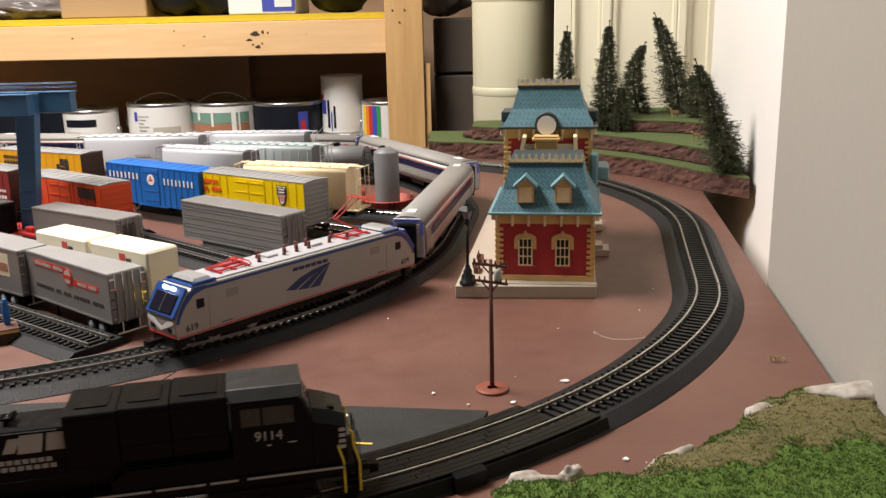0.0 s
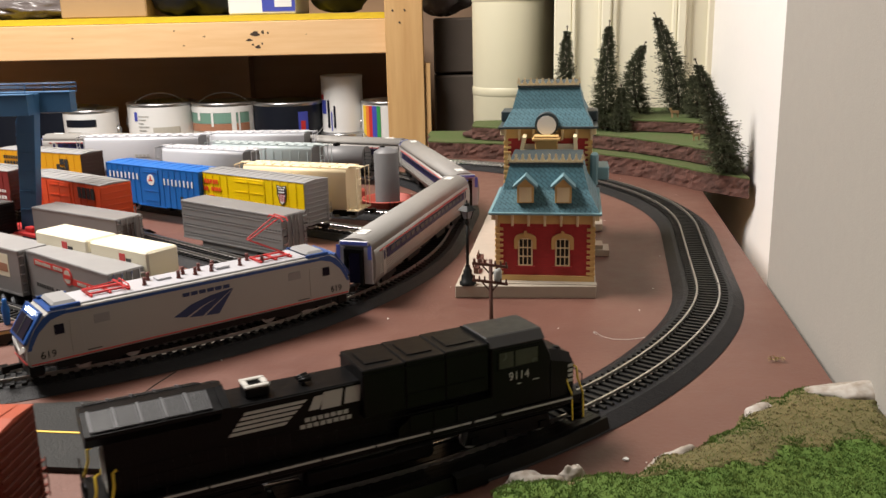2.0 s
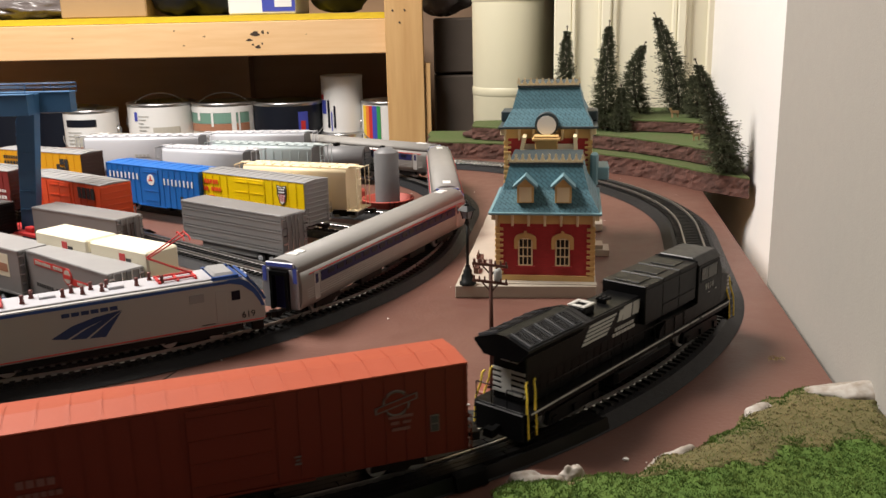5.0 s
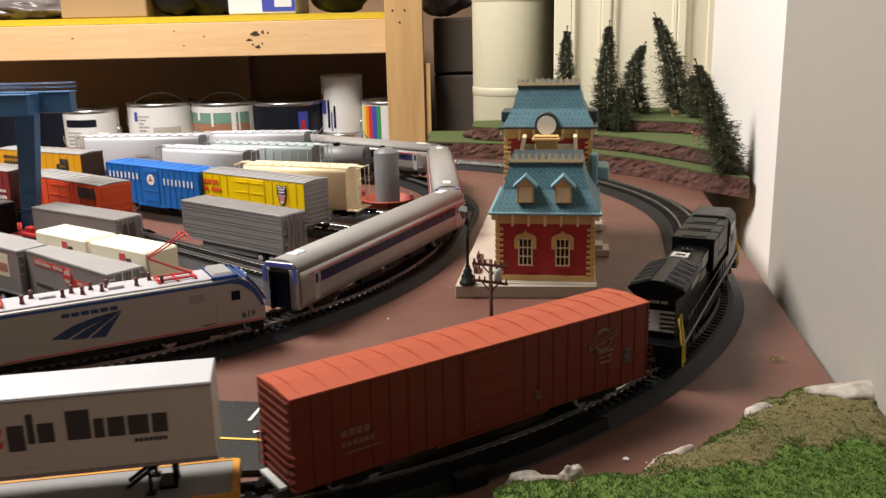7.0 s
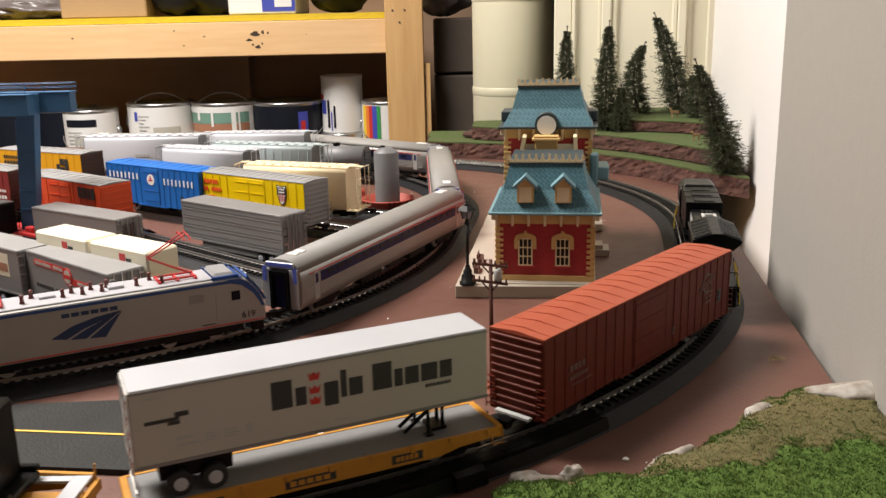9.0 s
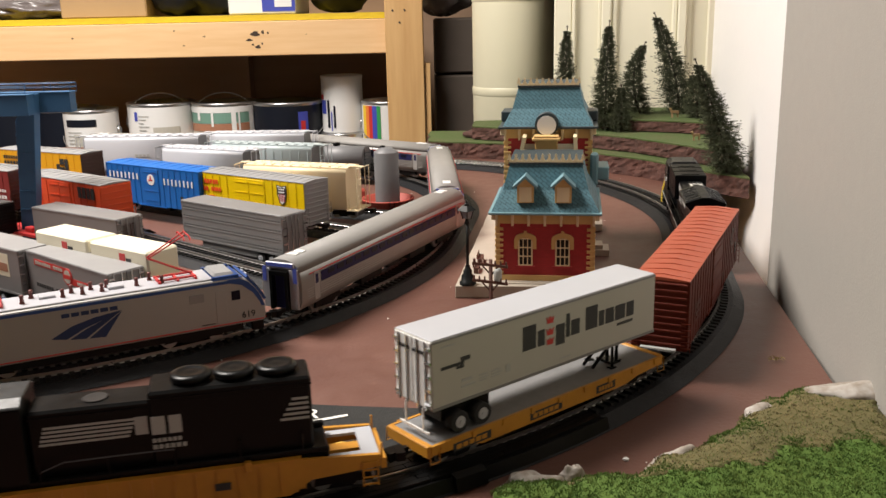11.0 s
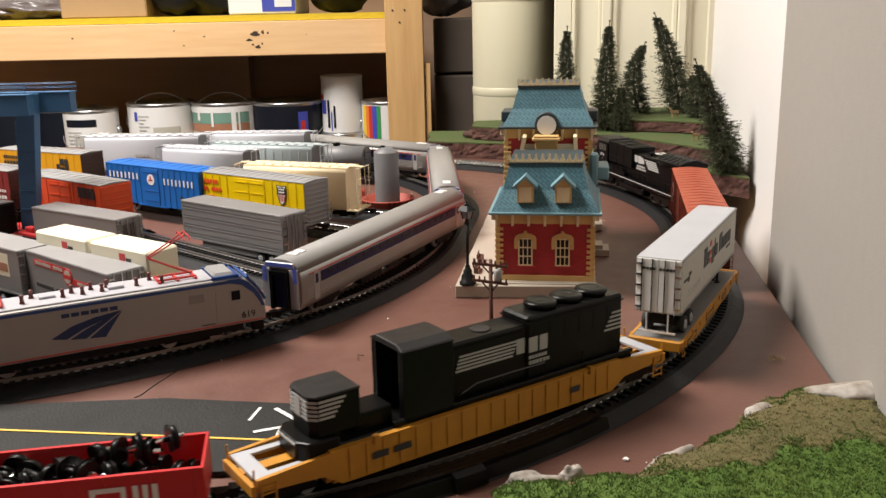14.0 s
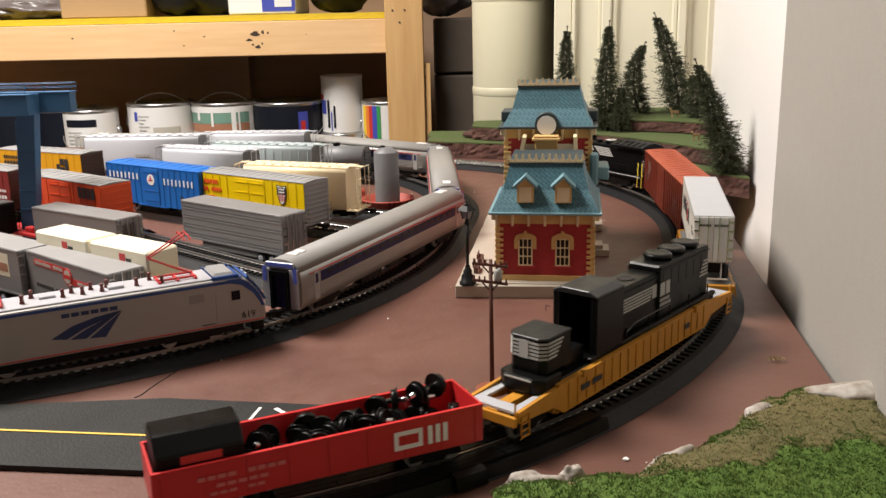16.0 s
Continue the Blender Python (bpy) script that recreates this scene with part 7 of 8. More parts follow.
    mr = boxcar(pose(-0.5300, 1.058, z, 0, 0, -30), 0.115, 0.036, 0.0560, "car_maroon", "car_grey", "car_brown", "maroon model boxcar with a dark end", ribs=10, door=0.2, group=yd)
    stack_of_marks(mr, "wordmark_bar", "white_paint", 0, -0.0186, 0, word_bars(0.030, 0.052, 0.030, 0.033, 5) + word_bars(0.036, 0.052, 0.022, 0.026, 3))
    tn = hopper(pose(-0.1575, 1.0080, z, 0, 0, -20.3), 0.154, 0.037, 0.0560, "car_tan", "tan model covered hopper with open end platforms", group=yd)
    w1 = hopper(pose(-0.4200, 1.2906, z, 0, 0, -3.5), 0.190, 0.037, 0.0580, "car_white", "white model covered hopper", group=yd, end="silo_grey")
    w2 = hopper(pose(-0.2932, 1.1471, z, 0, 0, -23.9), 0.150, 0.037, 0.0580, "car_white", "white model covered hopper with a long roof walk", group=yd, end="silo_grey")
    lg = hopper(pose(-0.2295, 1.1955, z, 0, 0, -20.5), 0.175, 0.036, 0.0555, "car_ltgrey", "pale grey-green model covered hopper", group=yd, end="silo_grey")
    fw = hopper(pose(-0.2622, 1.318, z, 0, 0, -6), 0.165, 0.036, 0.0560, "car_white", "white model covered hopper behind the others", group=yd, end="silo_grey")
    for i in range(12):
        x = -0.070 + i * 0.0127
        part("side_rib", boxes((x - 0.0006, x + 0.0006, -0.0188, -0.0176, 0.020, 0.048)), "car_ltgrey", lg)
    stack_of_marks(w1, "print_bar", "print_grey", 0, -0.0189, 0, word_bars(-0.01, 0.012, 0.030, 0.0335, 4))
    tank = thing("tank_car", pose(-0.1445, 1.255, z, 0, 0, -20), "grey model tank car with an end ladder and platform", "tank car", yd)
    bm = B()
    rod(bm, (-0.045, 0, 0.026), (0.045, 0, 0.026), 0.0165, 28)
    part("tank", bm, "silo_grey", tank)
    part("frame", boxes((-0.060, 0.060, -0.006, 0.006, 0.0090, 0.0115), (-0.040, 0.040, -0.010, 0.010, 0.0116, 0.014)), "black_plastic", tank)
    bm = B()
    for s in (-1, 1):
        for x in (0.048, 0.058):
            rod(bm, (x, s * 0.013, 0.0116), (x, s * 0.013, 0.040), 0.0006, 6)
        for k in range(5):
            rod(bm, (0.048, s * 0.013, 0.016 + 0.005 * k), (0.058, s * 0.013, 0.016 + 0.005 * k), 0.0005, 6)
    box(bm, 0.046, 0.060, -0.015, 0.015, 0.0116, 0.0125)
    part("end_platform", bm, "black_plastic", tank)
    bm = B()
    lathe(bm, [(0.005, 0.040), (0.005, 0.045), (0.0055, 0.046), (0, 0.0468)], 14)
    part("dome", bm, "black_plastic", tank)
    for e in (-1, 1):
        truck(tank, e * 0.042)
    # trailers
    tr = "parked model trailers"
    g = trailer(pose(-0.3434, 0.8550, 0, 0, 0, -33), 0.128, 0.0295, 0.0125, 0.0500, "trailer_grey", "trailer_grey", "dull grey model semi-trailer", tr, posts=0, rear=1)
    part("emblem", boxes((0.0643, 0.0646, -0.009, 0.006, 0.028, 0.044)), "car_brown", g)
    stack_of_marks(g, "emblem", "car_brown", 0, -0.01475, 0, [(-0.022, -0.006, 0.026, 0.036), (0.012, 0.026, 0.026, 0.036)])
    stack_of_marks(g, "emblem", "red_part", 0, -0.0150, 0, [(-0.002, 0.014, 0.030, 0.038)])
    r = trailer(pose(-0.1957, 0.8651, 0, 0, 0, -37.3), 0.146, 0.0310, 0.0115, 0.0500, "trailer_grey", "trailer_grey", "grey perforated livestock trailer model standing on its wheels", tr, posts=0, rear=1, legs=False)
    for s in (-1, 1):
        for row in range(4):
            z0 = 0.0170 + row * 0.0088
            part("side_rail", boxes((-0.072, 0.072, *sorted((s * 0.0155, s * 0.0158)), z0 - 0.0016, z0 - 0.0010)), "trailer_grey", r)
            bm = B()
            for i in range(34):
                x = -0.070 + i * 0.00420
                box(bm, x, x + 0.0018, *sorted((s * 0.01551, s * 0.0157)), z0, z0 + 0.0011)
            tagged(part("vent_slot", bm, "print_dark", r), kind="stuff")
    part("drop_belly", boxes((-0.045, 0.040, -0.0145, 0.0145, 0.0050, 0.0114)), "trailer_grey", r)
    f = trailer(pose(-0.2779, 0.6747, 0, 0, 0, -40.1), 0.122, 0.0295, 0.0120, 0.0500, "trailer_grey", "trailer_roof", "grey model semi-trailer with red print panels", tr, posts=0, rear=1)
    for s in (-1, 1):
        y = s * 0.01475
        stack_of_marks(f, "red_panel", "print_red", 0, y, 0, [(-0.048, 0.0, 0.0400, 0.0450), (0.008, 0.046, 0.0330, 0.0380)])
        for a, b, z0, z1 in word_bars(-0.046, -0.003, 0.0412, 0.0438, 12, skip=(7,)) + word_bars(0.017, 0.044, 0.0342, 0.0368, 10, skip=(5,)):
            part("print_bar", boxes((a, b, *sorted((y + s * 0.0003, y + s * 0.0005)), z0, z1)), "dim_white", f)
        bm = B()
        rod(bm, (0.0035, y, 0.0385), (0.0035, y + s * 0.0006, 0.0385), 0.0068, 20)
        e = part("emblem", bm, "print_red", f, "round red and pale emblem")
        bm = B()
        rod(bm, (0.0035, y + s * 0.0006, 0.0385), (0.0035, y + s * 0.0008, 0.0385), 0.0052, 20)
        part("emblem_disc", bm, "dim_white", e)
        part("emblem_band", boxes((-0.0015, 0.0085, *sorted((y + s * 0.0008, y + s * 0.0010)), 0.0370, 0.0400)), "print_red", e)
        stack_of_marks(f, "print_bar", "print_dark", 0, y, 0, word_bars(-0.048, 0.052, 0.0225, 0.0255, 26, gap=0.3, skip=(7, 10, 14, 21)))
    lf = trailer(pose(-0.3770, 0.7450, 0, 0, 0, -36), 0.115, 0.0295, 0.0120, 0.0500, "trailer_grey", "trailer_roof", "grey model semi-trailer with a picture panel", tr, posts=0, rear=1)
    part("picture_panel", boxes((0.018, 0.042, -0.0150, -0.01475, 0.026, 0.045)), "trailer_cream", lf, "pale panel with a faded brown band")
    part("picture_band", boxes((0.020, 0.040, -0.0152, -0.0150, 0.030, 0.037)), "label_brown", lf)
    # yellow flat car with two cream containers
    fl = thing("flat_car", pose(-0.2688, 0.6985, z, 0, 0, -35), "yellow model flat car carrying cream containers", "flat car", yd)
    part("deck", boxes((-0.095, 0.078, -0.0150, 0.0150, 0.0085, 0.0110)), "yellow_rail", fl)
    part("end_frame", boxes((0.0781, 0.092, -0.0150, -0.0115, 0.0085, 0.0125), (0.0781, 0.092, 0.0115, 0.0150, 0.0085, 0.0125), (0.0921, 0.0955, -0.0150, 0.0150, 0.0070, 0.0140), (0.0781, 0.092, -0.002, 0.002, 0.0085, 0.0115)), "yellow_rail", fl)
    for e in (-0.07, 0.07):
        truck(fl, e)
    flm = pose(-0.2688, 0.6985, z, 0, 0, -35)
    for x in (-0.0370, 0.0368):
        ct = thing("container", flm @ pose(x, 0, 0.0111), "plain cream model container with rounded edges", "container", "cream containers")
        part("shell", boxes((-0.0352, 0.0352, -0.0145, 0.0145, 0, 0.0395), bev=0.0016), "trailer_cream", ct)
        part("emblem", boxes((0.002, 0.009, -0.0148, -0.0145, 0.026, 0.035)), "red_part", ct, "small red emblem")
        part("emblem_dot", boxes((0.010, 0.016, -0.0148, -0.0145, 0.024, 0.032)), "print_dark", ct)
    rf = thing("flat_car", pose(-0.430, 0.912, z, 0, 0, -33), "red model flat car with loose red parts", "flat car", yd)
    part("deck", boxes((-0.080, 0.080, -0.0150, 0.0150, 0.0085, 0.0110)), "red_part", rf)
    for x, y, s in ((0.020, -0.006, 0.006), (0.035, 0.004, 0.005), (0.045, -0.008, 0.004), (0.010, 0.006, 0.005)):
        part("deck_fitting", boxes((x - s, x + s, y - s * 0.6, y + s * 0.6, 0.0111, 0.0111 + s * 0.9), bev=0.001), "red_part", rf)
    for e in (-0.055, 0.055):
        truck(rf, e)
    bk = boxcar(pose(-0.485, 0.915, z, 0, 0, -33), 0.100, 0.034, 0.0430, "black_plastic", "deck_grey", "black_plastic", "short black model boxcar with a pale panel", ribs=8, door=0.0, group=yd)
    part("panel", boxes((0.030, 0.046, -0.0182, -0.0178, 0.020, 0.034)), "trailer_cream", bk)
    part("panel_mark", boxes((0.033, 0.043, -0.0184, -0.0182, 0.024, 0.030)), "red_part", bk)


def gantry():
    g = thing("gantry_crane", pose(-0.4105, 0.915, 0), "blue model container gantry crane with railed top beam", "gantry crane")
    K = "gantry_blue"
    bm = B()
    prism(bm, [(-0.0230, 0.0), (-0.0085, 0.0), (0.0090, 0.1570), (-0.0095, 0.1570), (-0.0098, 0.1370), (-0.0130, 0.1310)], "y", -0.007, 0.007)
    bevel(bm, 0.0004)
    leg = part("leg", bm, K, g)
    for k in range(6):
        z = 0.022 + k * 0.019
        x = -0.0225 + 0.0092 * z / 0.131
        part("leg_rib", boxes((x, x + 0.0150, -0.0078, -0.0071, z, z + 0.0011)), K, leg)
    part("beam", boxes((-0.200, 0.0385, 0.0072, 0.0230, 0.1375, 0.1570), bev=0.0004), K, g)
    part("beam", boxes((-0.200, 0.0085, -0.0230, -0.0072, 0.1375, 0.1570), bev=0.0004), K, g)
    part("walkway", boxes((-0.200, 0.0400, 0.0065, 0.0240, 0.1571, 0.1580), (-0.200, 0.0100, -0.0240, -0.0065, 0.1571, 0.1580)), K, g)
    bm = B()
    for y in (0.0070, 0.0236):
        for z in (0.1622, 0.1662):
            tube(bm, [(-0.200, y, z), (0.0395, y, z)], 0.0004)
        for i in range(10):
            x = -0.196 + i * 0.0262
            rod(bm, (x, y, 0.1580), (x, y, 0.1662), 0.0004, 6)
    for z in (0.1622, 0.1662):
        rod(bm, (0.0395, 0.0070, z), (0.0395, 0.0236, z), 0.0004, 6)
    part("railing", bm, K, g)
    bm = B()
    for z in (0.1622, 0.1662):
        rod(bm, (-0.200, -0.0236, z), (0.0095, -0.0236, z), 0.0004, 6)
    for i in range(9):
        rod(bm, (-0.196 + i * 0.0255, -0.0236, 0.1580), (-0.196 + i * 0.0255, -0.0236, 0.1662), 0.0004, 6)
    part("railing", bm, K, g)
    part("far_leg", boxes((-0.198, -0.182, -0.007, 0.007, 0, 0.1374), bev=0.0004), K, g)


def silo():
    s = thing("storage_silo", pose(-0.0640, 1.052, 0), "grey model storage tank standing in a round red basin", "storage tank")
    bm = B()
    lathe(bm, [(0.0300, 0.0004), (0.0305, 0.0150), (0.0312, 0.0155), (0.0312, 0.0170), (0.0290, 0.0170), (0.0285, 0.0050), (0.0001, 0.0045)], 36)
    basin = part("basin", bm, "basin_red", s)
    bm = B()
    lathe(bm, [(0.0145, 0.0046), (0.0145, 0.0705), (0.0140, 0.0715), (0.0060, 0.0765), (0.0001, 0.0768)], 32)
    tk = part("tank", bm, "silo_grey", s)
    bm = B()
    lathe(bm, [(0.0030, 0.0760), (0.0030, 0.0785), (0, 0.0790)], 12, (-0.004, 0, 0))
    part("vent", bm, "black_plastic", tk)
    bm = B()
    for k in range(6):
        z = 0.002 + k * 0.0026
        box(bm, 0.004, 0.0095, -0.0330, -0.0318, z, z + 0.0006)
    for x in (0.004, 0.009):
        box(bm, x, x + 0.0006, -0.0330, -0.0318, 0.0005, 0.019)
    part("ladder", bm, "black_plastic", basin)
    q = thing("oil_drum_stack", pose(-0.098, 1.075, 0), "small red model fitting beside the basin", "model part")
    bm = B()
    lathe(bm, [(0.0075, 0.0004), (0.0075, 0.0210), (0.0045, 0.0240), (0, 0.0242)], 16)
    part("drum", bm, "basin_red", q)
    h = thing("loading_dock", pose(-0.325, 0.628, 0, 0, 0, 30), "small brown wooden model dock", "model building")
    part("deck", boxes((-0.025, 0.012, -0.010, 0.010, 0.0080, 0.0100)), "station_cream", h)
    part("base", boxes((-0.024, 0.011, -0.009, 0.009, 0.0004, 0.0079)), "bark", h)
    for k in range(4):
        part("plank", boxes((-0.025, 0.012, -0.0098 + k * 0.0050, -0.0052 + k * 0.0050, 0.0101, 0.0110)), "pole_brown", h)
    fg = B()
    lathe(fg, [(0.0022, 0), (0.0026, 0.006), (0.0030, 0.012), (0.0016, 0.0165), (0.0018, 0.0190), (0, 0.0205)], 10)
    single("figurine", fg, "car_blue", pose(-0.322, 0.634, 0.0111), "plain blue model figurine on the dock", "figurine")


# ---- storage shelf behind ----
def paint_can(x, y, z, r, h, wall, label, lid="can_metal", stripe=None, handle=True, name="paint_can"):
    c = thing(name, pose(x, y, z), label, "paint can", "paint cans on the shelf")
    bm = B()
    lathe(bm, [(r, 0), (r, h)], 36)
    part("body", bm, wall, c)
    bm = B()
    lathe(bm, [(0.0001, 0), (r * 1.01, 0), (r * 1.015, 0.004), (r * 1.003, 0.006)], 36)
    part("bottom_rim", bm, lid, c)
    bm = B()
    lathe(bm, [(r * 1.004, h - 0.004), (r * 1.02, h), (r * 1.02, h + 0.004), (r * 0.94, h + 0.005), (r * 0.90, h + 0.001), (r * 0.80, h + 0.001), (r * 0.78, h - 0.002), (0.0001, h - 0.002)], 36)
    part("lid", bm, lid, c)
    if handle:
        for s in (-1, 1):
            bm = B()
            rod(bm, (s * r, 0, h * 0.72), (s * (r + 0.006), 0, h * 0.72), 0.012, 16, 0.008)
            part("ear", bm, lid, c)
        bm = B()
        pts = [(r * 1.06 * math.cos(a), -0.012, h * 0.72 + (h * 0.42) * math.sin(a)) for a in [math.pi * i / 18 for i in range(19)]] if handle == "up" else \
              [(r * 1.06 * math.cos(a), -(r * 1.05) * math.sin(a), h * 0.72 - h * 0.25 * math.sin(a)) for a in [math.pi * i / 18 for i in range(19)]]
        tube(bm, pts, 0.0016)
        part("wire_handle", bm, "can_metal", c)
    for j, (a0, a1, z0, z1, mt) in enumerate(stripe or ()):
        rl = r + 0.0008 + 0.0002 * j
        bm = B()
        k = max(2, int((a1 - a0) / 6))
        rows = [[bm.verts.new((rl * math.sin(radians(a0 + (a1 - a0) * i / k)), -rl * math.cos(radians(a0 + (a1 - a0) * i / k)), zz)) for i in range(k + 1)] for zz in (z0 * h, z1 * h)]
        for i in range(k):
            bm.faces.new((rows[0][i], rows[0][i + 1], rows[1][i + 1], rows[1][i]))
        part("label_panel", bm, mt, c)
    return c


def shelf():
    sh = thing("storage_shelf", Matrix(), "rough lumber storage shelf with a yellow-edged upper deck", "shelf")
    part("post", boxes((-0.1225, -0.0345, 2.150, 2.188, -0.8, 1.2), bev=0.002), "wood_post", sh)
    part("post_backing", boxes((-0.034, -0.021, 2.158, 2.186, -0.8, 0.115)), "wood_post", sh)
    for x, z in ((-0.104, 0.236), (-0.0765, 0.236), (-0.0885, 0.209)):
        bm = B()
        rod(bm, (x, 2.1485, z), (x, 2.1499, z), 0.0022, 10)
        part("screw", bm, "print_dark", sh)
    part("beam", boxes((-2.2, -0.123, 2.190, 2.228, 0.1385, 0.2180), bev=0.002), "wood_raw", sh)
    for x, z, w, h in ((-0.55, 0.186, 0.006, 0.003), (-0.60, 0.166, 0.006, 0.002), (-0.43, 0.190, 0.020, 0.012), (-0.445, 0.176, 0.014, 0.006), (-0.425, 0.160, 0.012, 0.008), (-0.62, 0.200, 0.004, 0.003), (-0.412, 0.193, 0.006, 0.009), (-0.400, 0.191, 0.004, 0.006), (-0.437, 0.165, 0.006, 0.004), (-0.415, 0.167, 0.004, 0.005), (-0.86, 0.188, 0.005, 0.003), (-0.31, 0.186, 0.003, 0.002)):
        bm = B()
        prism(bm, [(x + w * math.cos(a) * (1 + 0.4 * math.sin(3 * a + x * 50)) / 2, z + h * math.sin(a) / 2) for a in [i * 0.5236 for i in range(12)]], "y", 2.1893, 2.1899)
        part("knot", bm, "bark", sh, "dark knot in the lumber")
    part("upper_deck", boxes((-2.2, -0.125, 2.200, 2.85, 0.2190, 0.2330)), "yellow_edge", sh)
    part("lower_deck", boxes((-2.2, -0.0235, 2.19, 2.85, -0.185, -0.170)), "wood_raw", sh)
    part("back_panel", boxes((-2.2, 0.20, 2.66, 2.68, -0.8, 1.0)), "panel_brown", sh)
    part("far_post", boxes((-0.62, -0.535, 2.60, 2.655, -0.8, 1.0)), "panel_brown", sh)
    part("left_post", boxes((-2.25, -2.205, 2.15, 2.24, -0.8, 1.2)), "wood_post", sh)
    zb = -0.1698
    y = 2.345
    paint_can(-1.10, y, zb, 0.082, 0.190, "can_dark", "dark paint can with a metal lid", handle=None, stripe=[(-20, 30, 0.3, 0.5, "stripe_yellow")])
    paint_can(-0.965, 2.36, zb, 0.080, 0.180, "can_dark", "black paint can with bright ears", stripe=[(-30, 10, 0.2, 0.4, "stripe_yellow")])
    paint_can(-0.880, 2.30, zb, 0.066, 0.180, "can_white", "white paint can with a printed label", stripe=[(-40, 30, 0.80, 0.90, "can_dark"), (-20, 30, 0.35, 0.7, "dim_white")] + [(-36, -2 - 6 * (i % 3), 0.72 - 0.05 * i, 0.735 - 0.05 * i, "print_grey") for i in range(5)])
    paint_can(-0.714, y, zb, 0.084, 0.190, "can_white", "white paint can with its wire handle raised", handle="up", stripe=[(-75, -55, 0.15, 0.45, "label_blue"), (-35, -28, 0.80, 0.92, "label_blue"), (0, 45, 0.3, 0.72, "dim_white")] + [(-26, -6 - 5 * (i % 3), 0.86 - 0.045 * i, 0.872 - 0.045 * i, "print_grey") for i in range(8)])
    paint_can(-0.551, y, zb, 0.083, 0.188, "can_white", "paint can with a landscape label and white drips", handle="up", stripe=[(-75, 75, 0.76, 0.90, "label_teal"), (-75, 75, 0.655, 0.755, "label_brown"), (-75, 75, 0.1, 0.65, "label_pale"), (-10, 45, 0.35, 0.56, "label_teal"), (-78, 78, 0.90, 0.97, "can_white"), (22, 30, 0.58, 0.93, "can_white"), (34, 37, 0.66, 0.92, "can_white"), (-12, -8, 0.72, 0.92, "can_white"), (-40, -34, 0.80, 0.92, "can_white"), (55, 66, 0.30, 0.92, "can_white")])
    paint_can(-0.390, y, zb, 0.088, 0.186, "can_dark", "dark navy paint can with a small blue label", stripe=[(25, 42, 0.55, 0.90, "label_blue"), (29, 37, 0.66, 0.78, "red_part"), (-20, 40, 0.14, 0.22, "wall_paint")])
    low = paint_can(-0.250, 2.33, zb, 0.056, 0.105, "can_metal", "short bare metal can under a white tub", handle=None)
    paint_can(-0.248, 2.33, zb + 0.110, 0.052, 0.137, "can_white", "white plastic tub with a smeared label", lid="can_white", handle=None,
              stripe=[(-70, -45, 0.35, 0.6, "label_blue"), (-72, -55, 0.61, 0.7, "red_part"), (-40, -32, 0.1, 0.6, "can_dark"), (-20, -14, 0.1, 0.5, "can_dark"), (-28, -24, 0.05, 0.4, "label_blue")])
    paint_can(-0.130, 2.31, zb, 0.068, 0.185, "can_white", "white can with rainbow stripes beside the post", stripe=[(-64, -52, 0.05, 0.97, "stripe_yellow"), (-52, -42, 0.05, 0.97, "stripe_orange"), (-42, -33, 0.05, 0.97, "red_part"),
              (-33, -22, 0.05, 0.97, "label_blue"), (-22, -14, 0.05, 0.97, "stripe_green")], handle=True)
    # upper deck clutter
    zt = 0.2332
    for name, b, m_, lb in (("cardboard_box", (-0.90, -0.695, 2.24, 2.55, zt, 0.42), "cardboard", "plain brown cardboard box on the upper deck"),
                            ("storage_box", (-0.495, -0.335, 2.22, 2.45, zt + 0.001, 0.36), "white_paint", "white printed carton with a blue panel")):
        ob = thing(name, Matrix(), lb, "box")
        part("body", boxes(b, bev=0.003), m_, ob)
        if name == "storage_box":
            part("blue_panel", boxes((-0.415, -0.337, 2.2185, 2.2198, 0.24, 0.36)), "label_blue", ob)
            part("print_panel", boxes((-0.385, -0.345, 2.2172, 2.2184, 0.25, 0.29)), "can_white", ob)
    for x, w, lb in ((-0.62, 0.075, "black plastic bag on the upper deck"), (-0.55, 0.06, "slumped black plastic bag"), (-0.24, 0.075, "dark soft bag hanging over the deck edge")):
        bm = B()
        bmesh.ops.create_icosphere(bm, subdivisions=3, radius=1)
        for v in bm.verts:
            f = 1 + 0.25 * noise.noise(v.co * 2.2 + Vector((x * 40, 0, 0)))
            v.co = Vector((v.co.x * w * f, v.co.y * 0.09 * f, max(-0.82, v.co.z * f) * 0.07))
        for q in bm.faces:
            q.smooth = True
        single("plastic_bag", bm, "bag_black", pose(x, 2.31, zt + 0.0585), lb, "bag", "bags on the shelf")
    bm = B()
    bmesh.ops.create_icosphere(bm, subdivisions=4, radius=1)
    for v in bm.verts:
        f = 1 + 0.22 * noise.noise(v.co * 3 + Vector((3, 0, 0)))
        v.co = Vector((v.co.x * 0.13 * f, v.co.y * 0.09 * f, max(-0.8, v.co.z * f) * 0.030))
    for q in bm.faces:
        q.smooth = True
    single("wrapped_parcel", bm, "wrap_grey", pose(-1.01, 2.31, zt + 0.0245), "grey plastic-wrapped bundle lying on the deck", "bundle")
    ob = thing("pale_box", Matrix(), "pale plastic boxes stacked on the bundle", "box")
    part("body", boxes((-1.12, -0.93, 2.35, 2.55, zt, 0.40), bev=0.003), "can_white", ob)
    # tube and dark clutter beside the post
    t = thing("upright_tube", pose(0.142, 1.755, -0.8), "tall cream cylindrical tank standing behind the hill", "cylinder")
    bm = B()
    lathe(bm, [(0.0001, 0), (0.0775, 0), (0.0775, 1.9), (0.0001, 1.9)], 48)
    part("shell", bm, "tube_cream", t)
    for z in (0.62, 0.875, 1.045):
        bm = B()
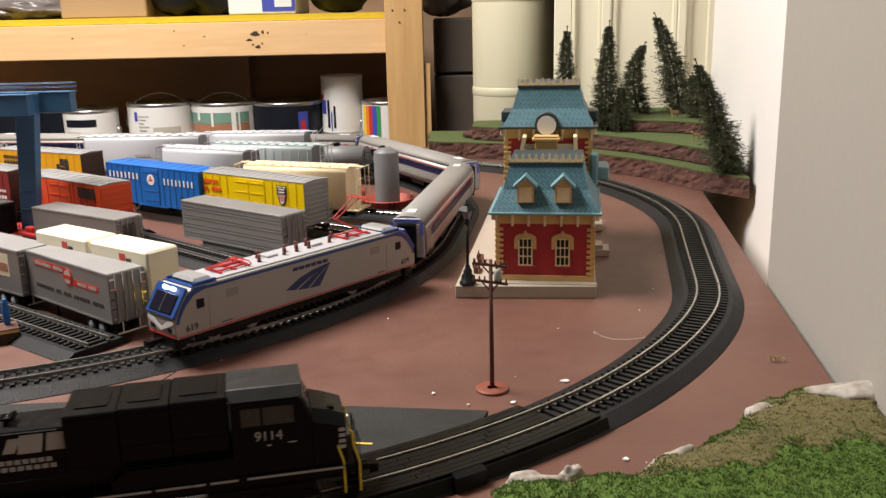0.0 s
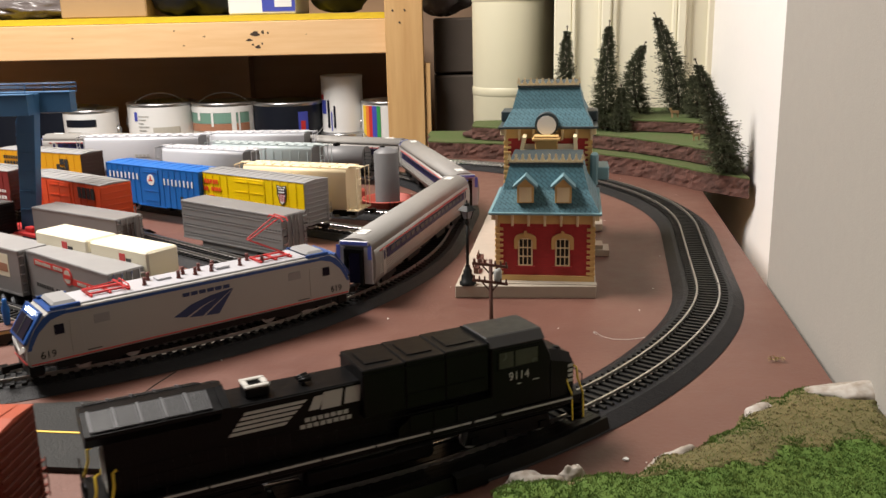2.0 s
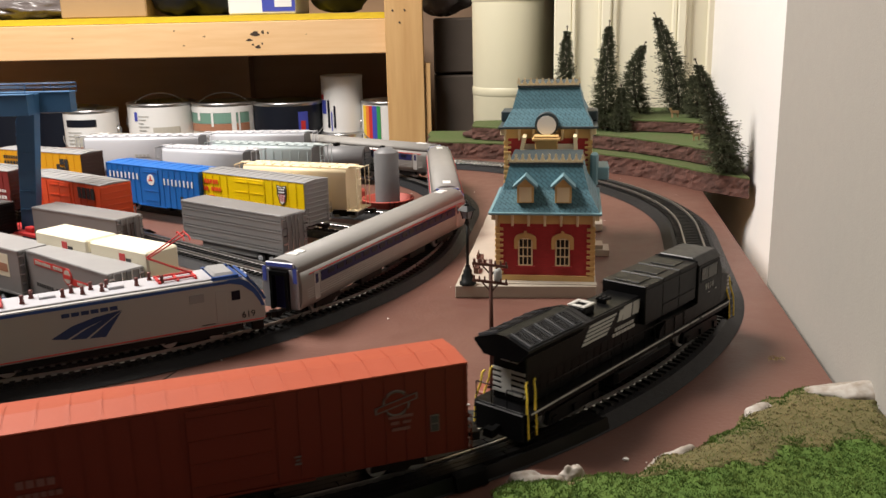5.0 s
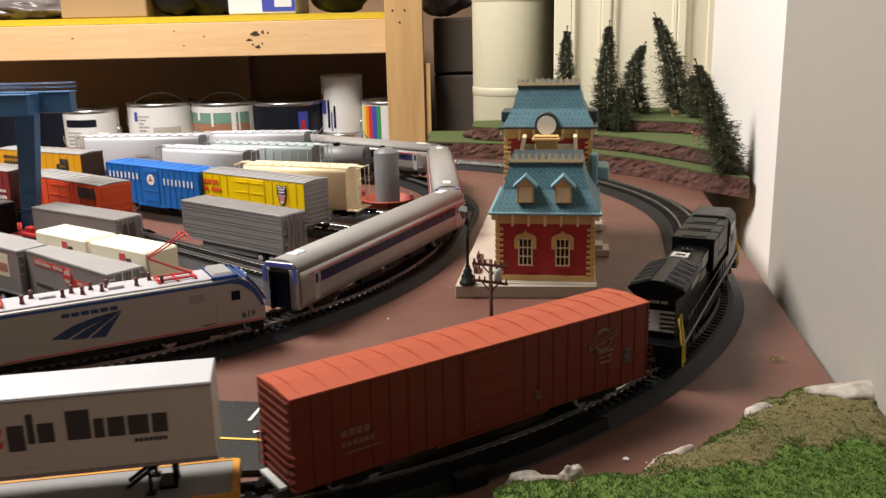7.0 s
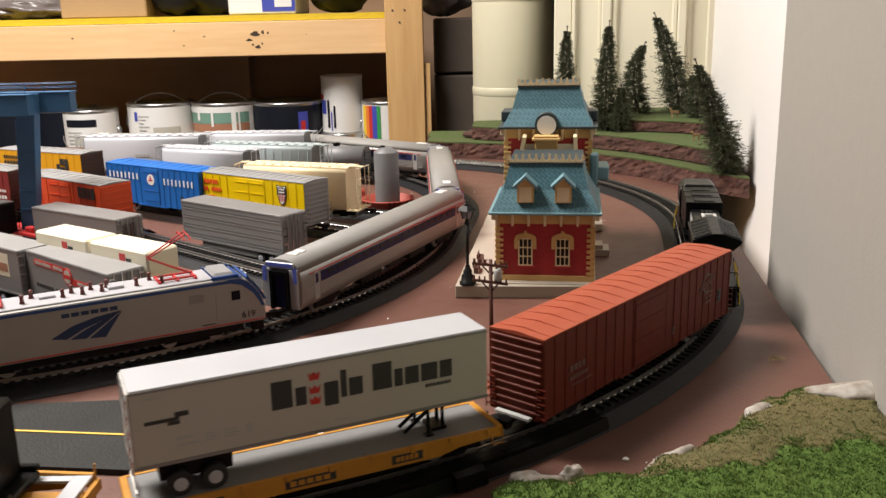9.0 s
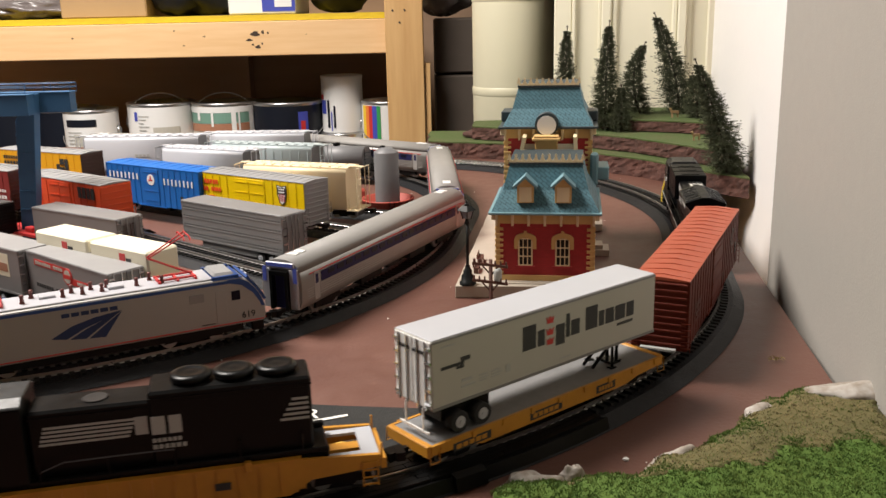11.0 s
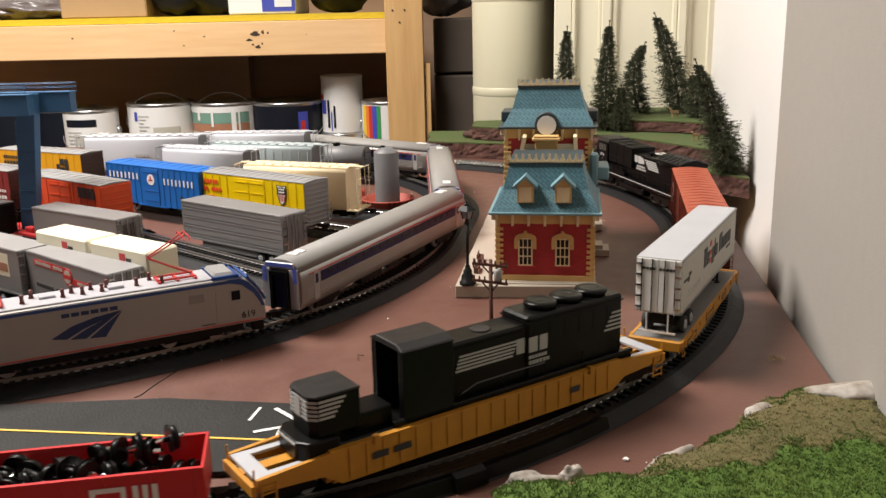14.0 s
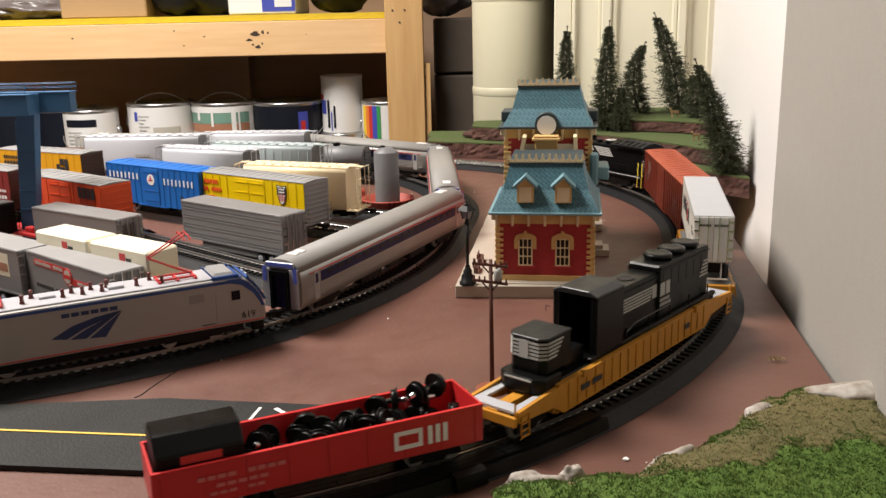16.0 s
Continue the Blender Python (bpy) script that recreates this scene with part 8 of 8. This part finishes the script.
        lathe(bm, [(0.0776, z), (0.0788, z + 0.002), (0.0788, z + 0.014), (0.0776, z + 0.016)], 48)
        part("seam_band", bm, "tube_cream", t)
    bm = B()
    bmesh.ops.create_icosphere(bm, subdivisions=3, radius=1)
    for v in bm.verts:
        f = 1 + 0.4 * noise.noise(v.co * 2.5)
        v.co = Vector((v.co.x * 0.07 * f, v.co.y * 0.06 * f, v.co.z * 0.045 * f))
    for q in bm.faces:
        q.smooth = True
    single("plastic_bag", bm, "wrap_grey", pose(0.012, 2.30, 0.265), "crumpled clear plastic bag beside the post", "bag", "bags on the shelf")
    # cabinet boxes take the dark shade colour
    k = thing("dark_cabinet", Matrix(), "dark cabinet beside the shelf, shade put into its colour", "cabinet")
    part("body", boxes((-0.012, 0.10, 2.24, 2.60, -0.8, 0.08), bev=0.004), "shade_dark", k)
    part("upper_box", boxes((-0.012, 0.16, 2.25, 2.60, 0.085, 0.215), bev=0.004), "shade_dark", k)


# ---- the place ----
room()
train_table()
litter()
hill()
mound()
trees()
station()
bench(0.013, 0.045)
bench(0.013, 0.075)
lantern()
telegraph_pole()
gantry()
silo()
shelf()
yard()
tracks()
crossing()

# ---- what moves ----
LOCO = black_locomotive()
BOX = red_boxcar()
FLAT, TRAILER = flat_and_trailer()
WELL, SHELL = well_car()
GONDOLA, LOAD = red_gondola()
ELECTRIC = electric_locomotive()
COACHES = [coach("silver passenger coach with a blue window band and red line") for _ in range(4)]


def freight_at(t):
    u = t / 16
    return 1.5761 + 1.0084 * u + 0.1503 * u * u - 0.1068 * u ** 3 - 0.010 / (1 + math.exp(7.5 - t)) + 0.007 * u ** 12


def passenger_at(t):
    """Rolls forward at an even pace and stops just before four seconds."""
    if t <= 3.4:
        return 0.0424 * t
    if t >= 4.2:
        return 0.1595
    f = (t - 3.4) / 0.8
    return 0.14416 + 0.0424 * 0.8 * (f - f * f / 2) * 0.905


def motions():
    times = [i * 0.5 for i in range(33)]
    for ob, off, half, dx, dz in [(LOCO, 0.0165, 0.077, 0, 0), (BOX, -0.245, 0.079, 0, 0), (FLAT, -0.464, 0.066, 0, 0), (TRAILER, -0.464, 0.066, -0.001, 0.0143),
                                  (WELL, -0.702, 0.113, 0, 0), (SHELL, -0.702, 0.113, 0.003, -0.0015), (GONDOLA, -0.926, 0.055, 0, 0)] + [(k, -0.926, 0.055, 0, 0) for k in LOAD]:
        walk(ob, [(t, OUTER.seat(freight_at(t) + off, half) @ pose(dx, 0, dz)) for t in times])
    times = [0.0, 0.5, 1.0, 1.5, 2.0, 2.5, 3.0, 3.4, 3.6, 3.8, 4.0, 4.2, 4.6, 16.0]
    for ob, s0, half in [(ELECTRIC, 2.489, 0.066)] + [(c, 2.210 - 0.303 * i, 0.105) for i, c in enumerate(COACHES)]:
        walk(ob, [(t, INNER.seat(s0 + passenger_at(t), half)) for t in times])


motions()
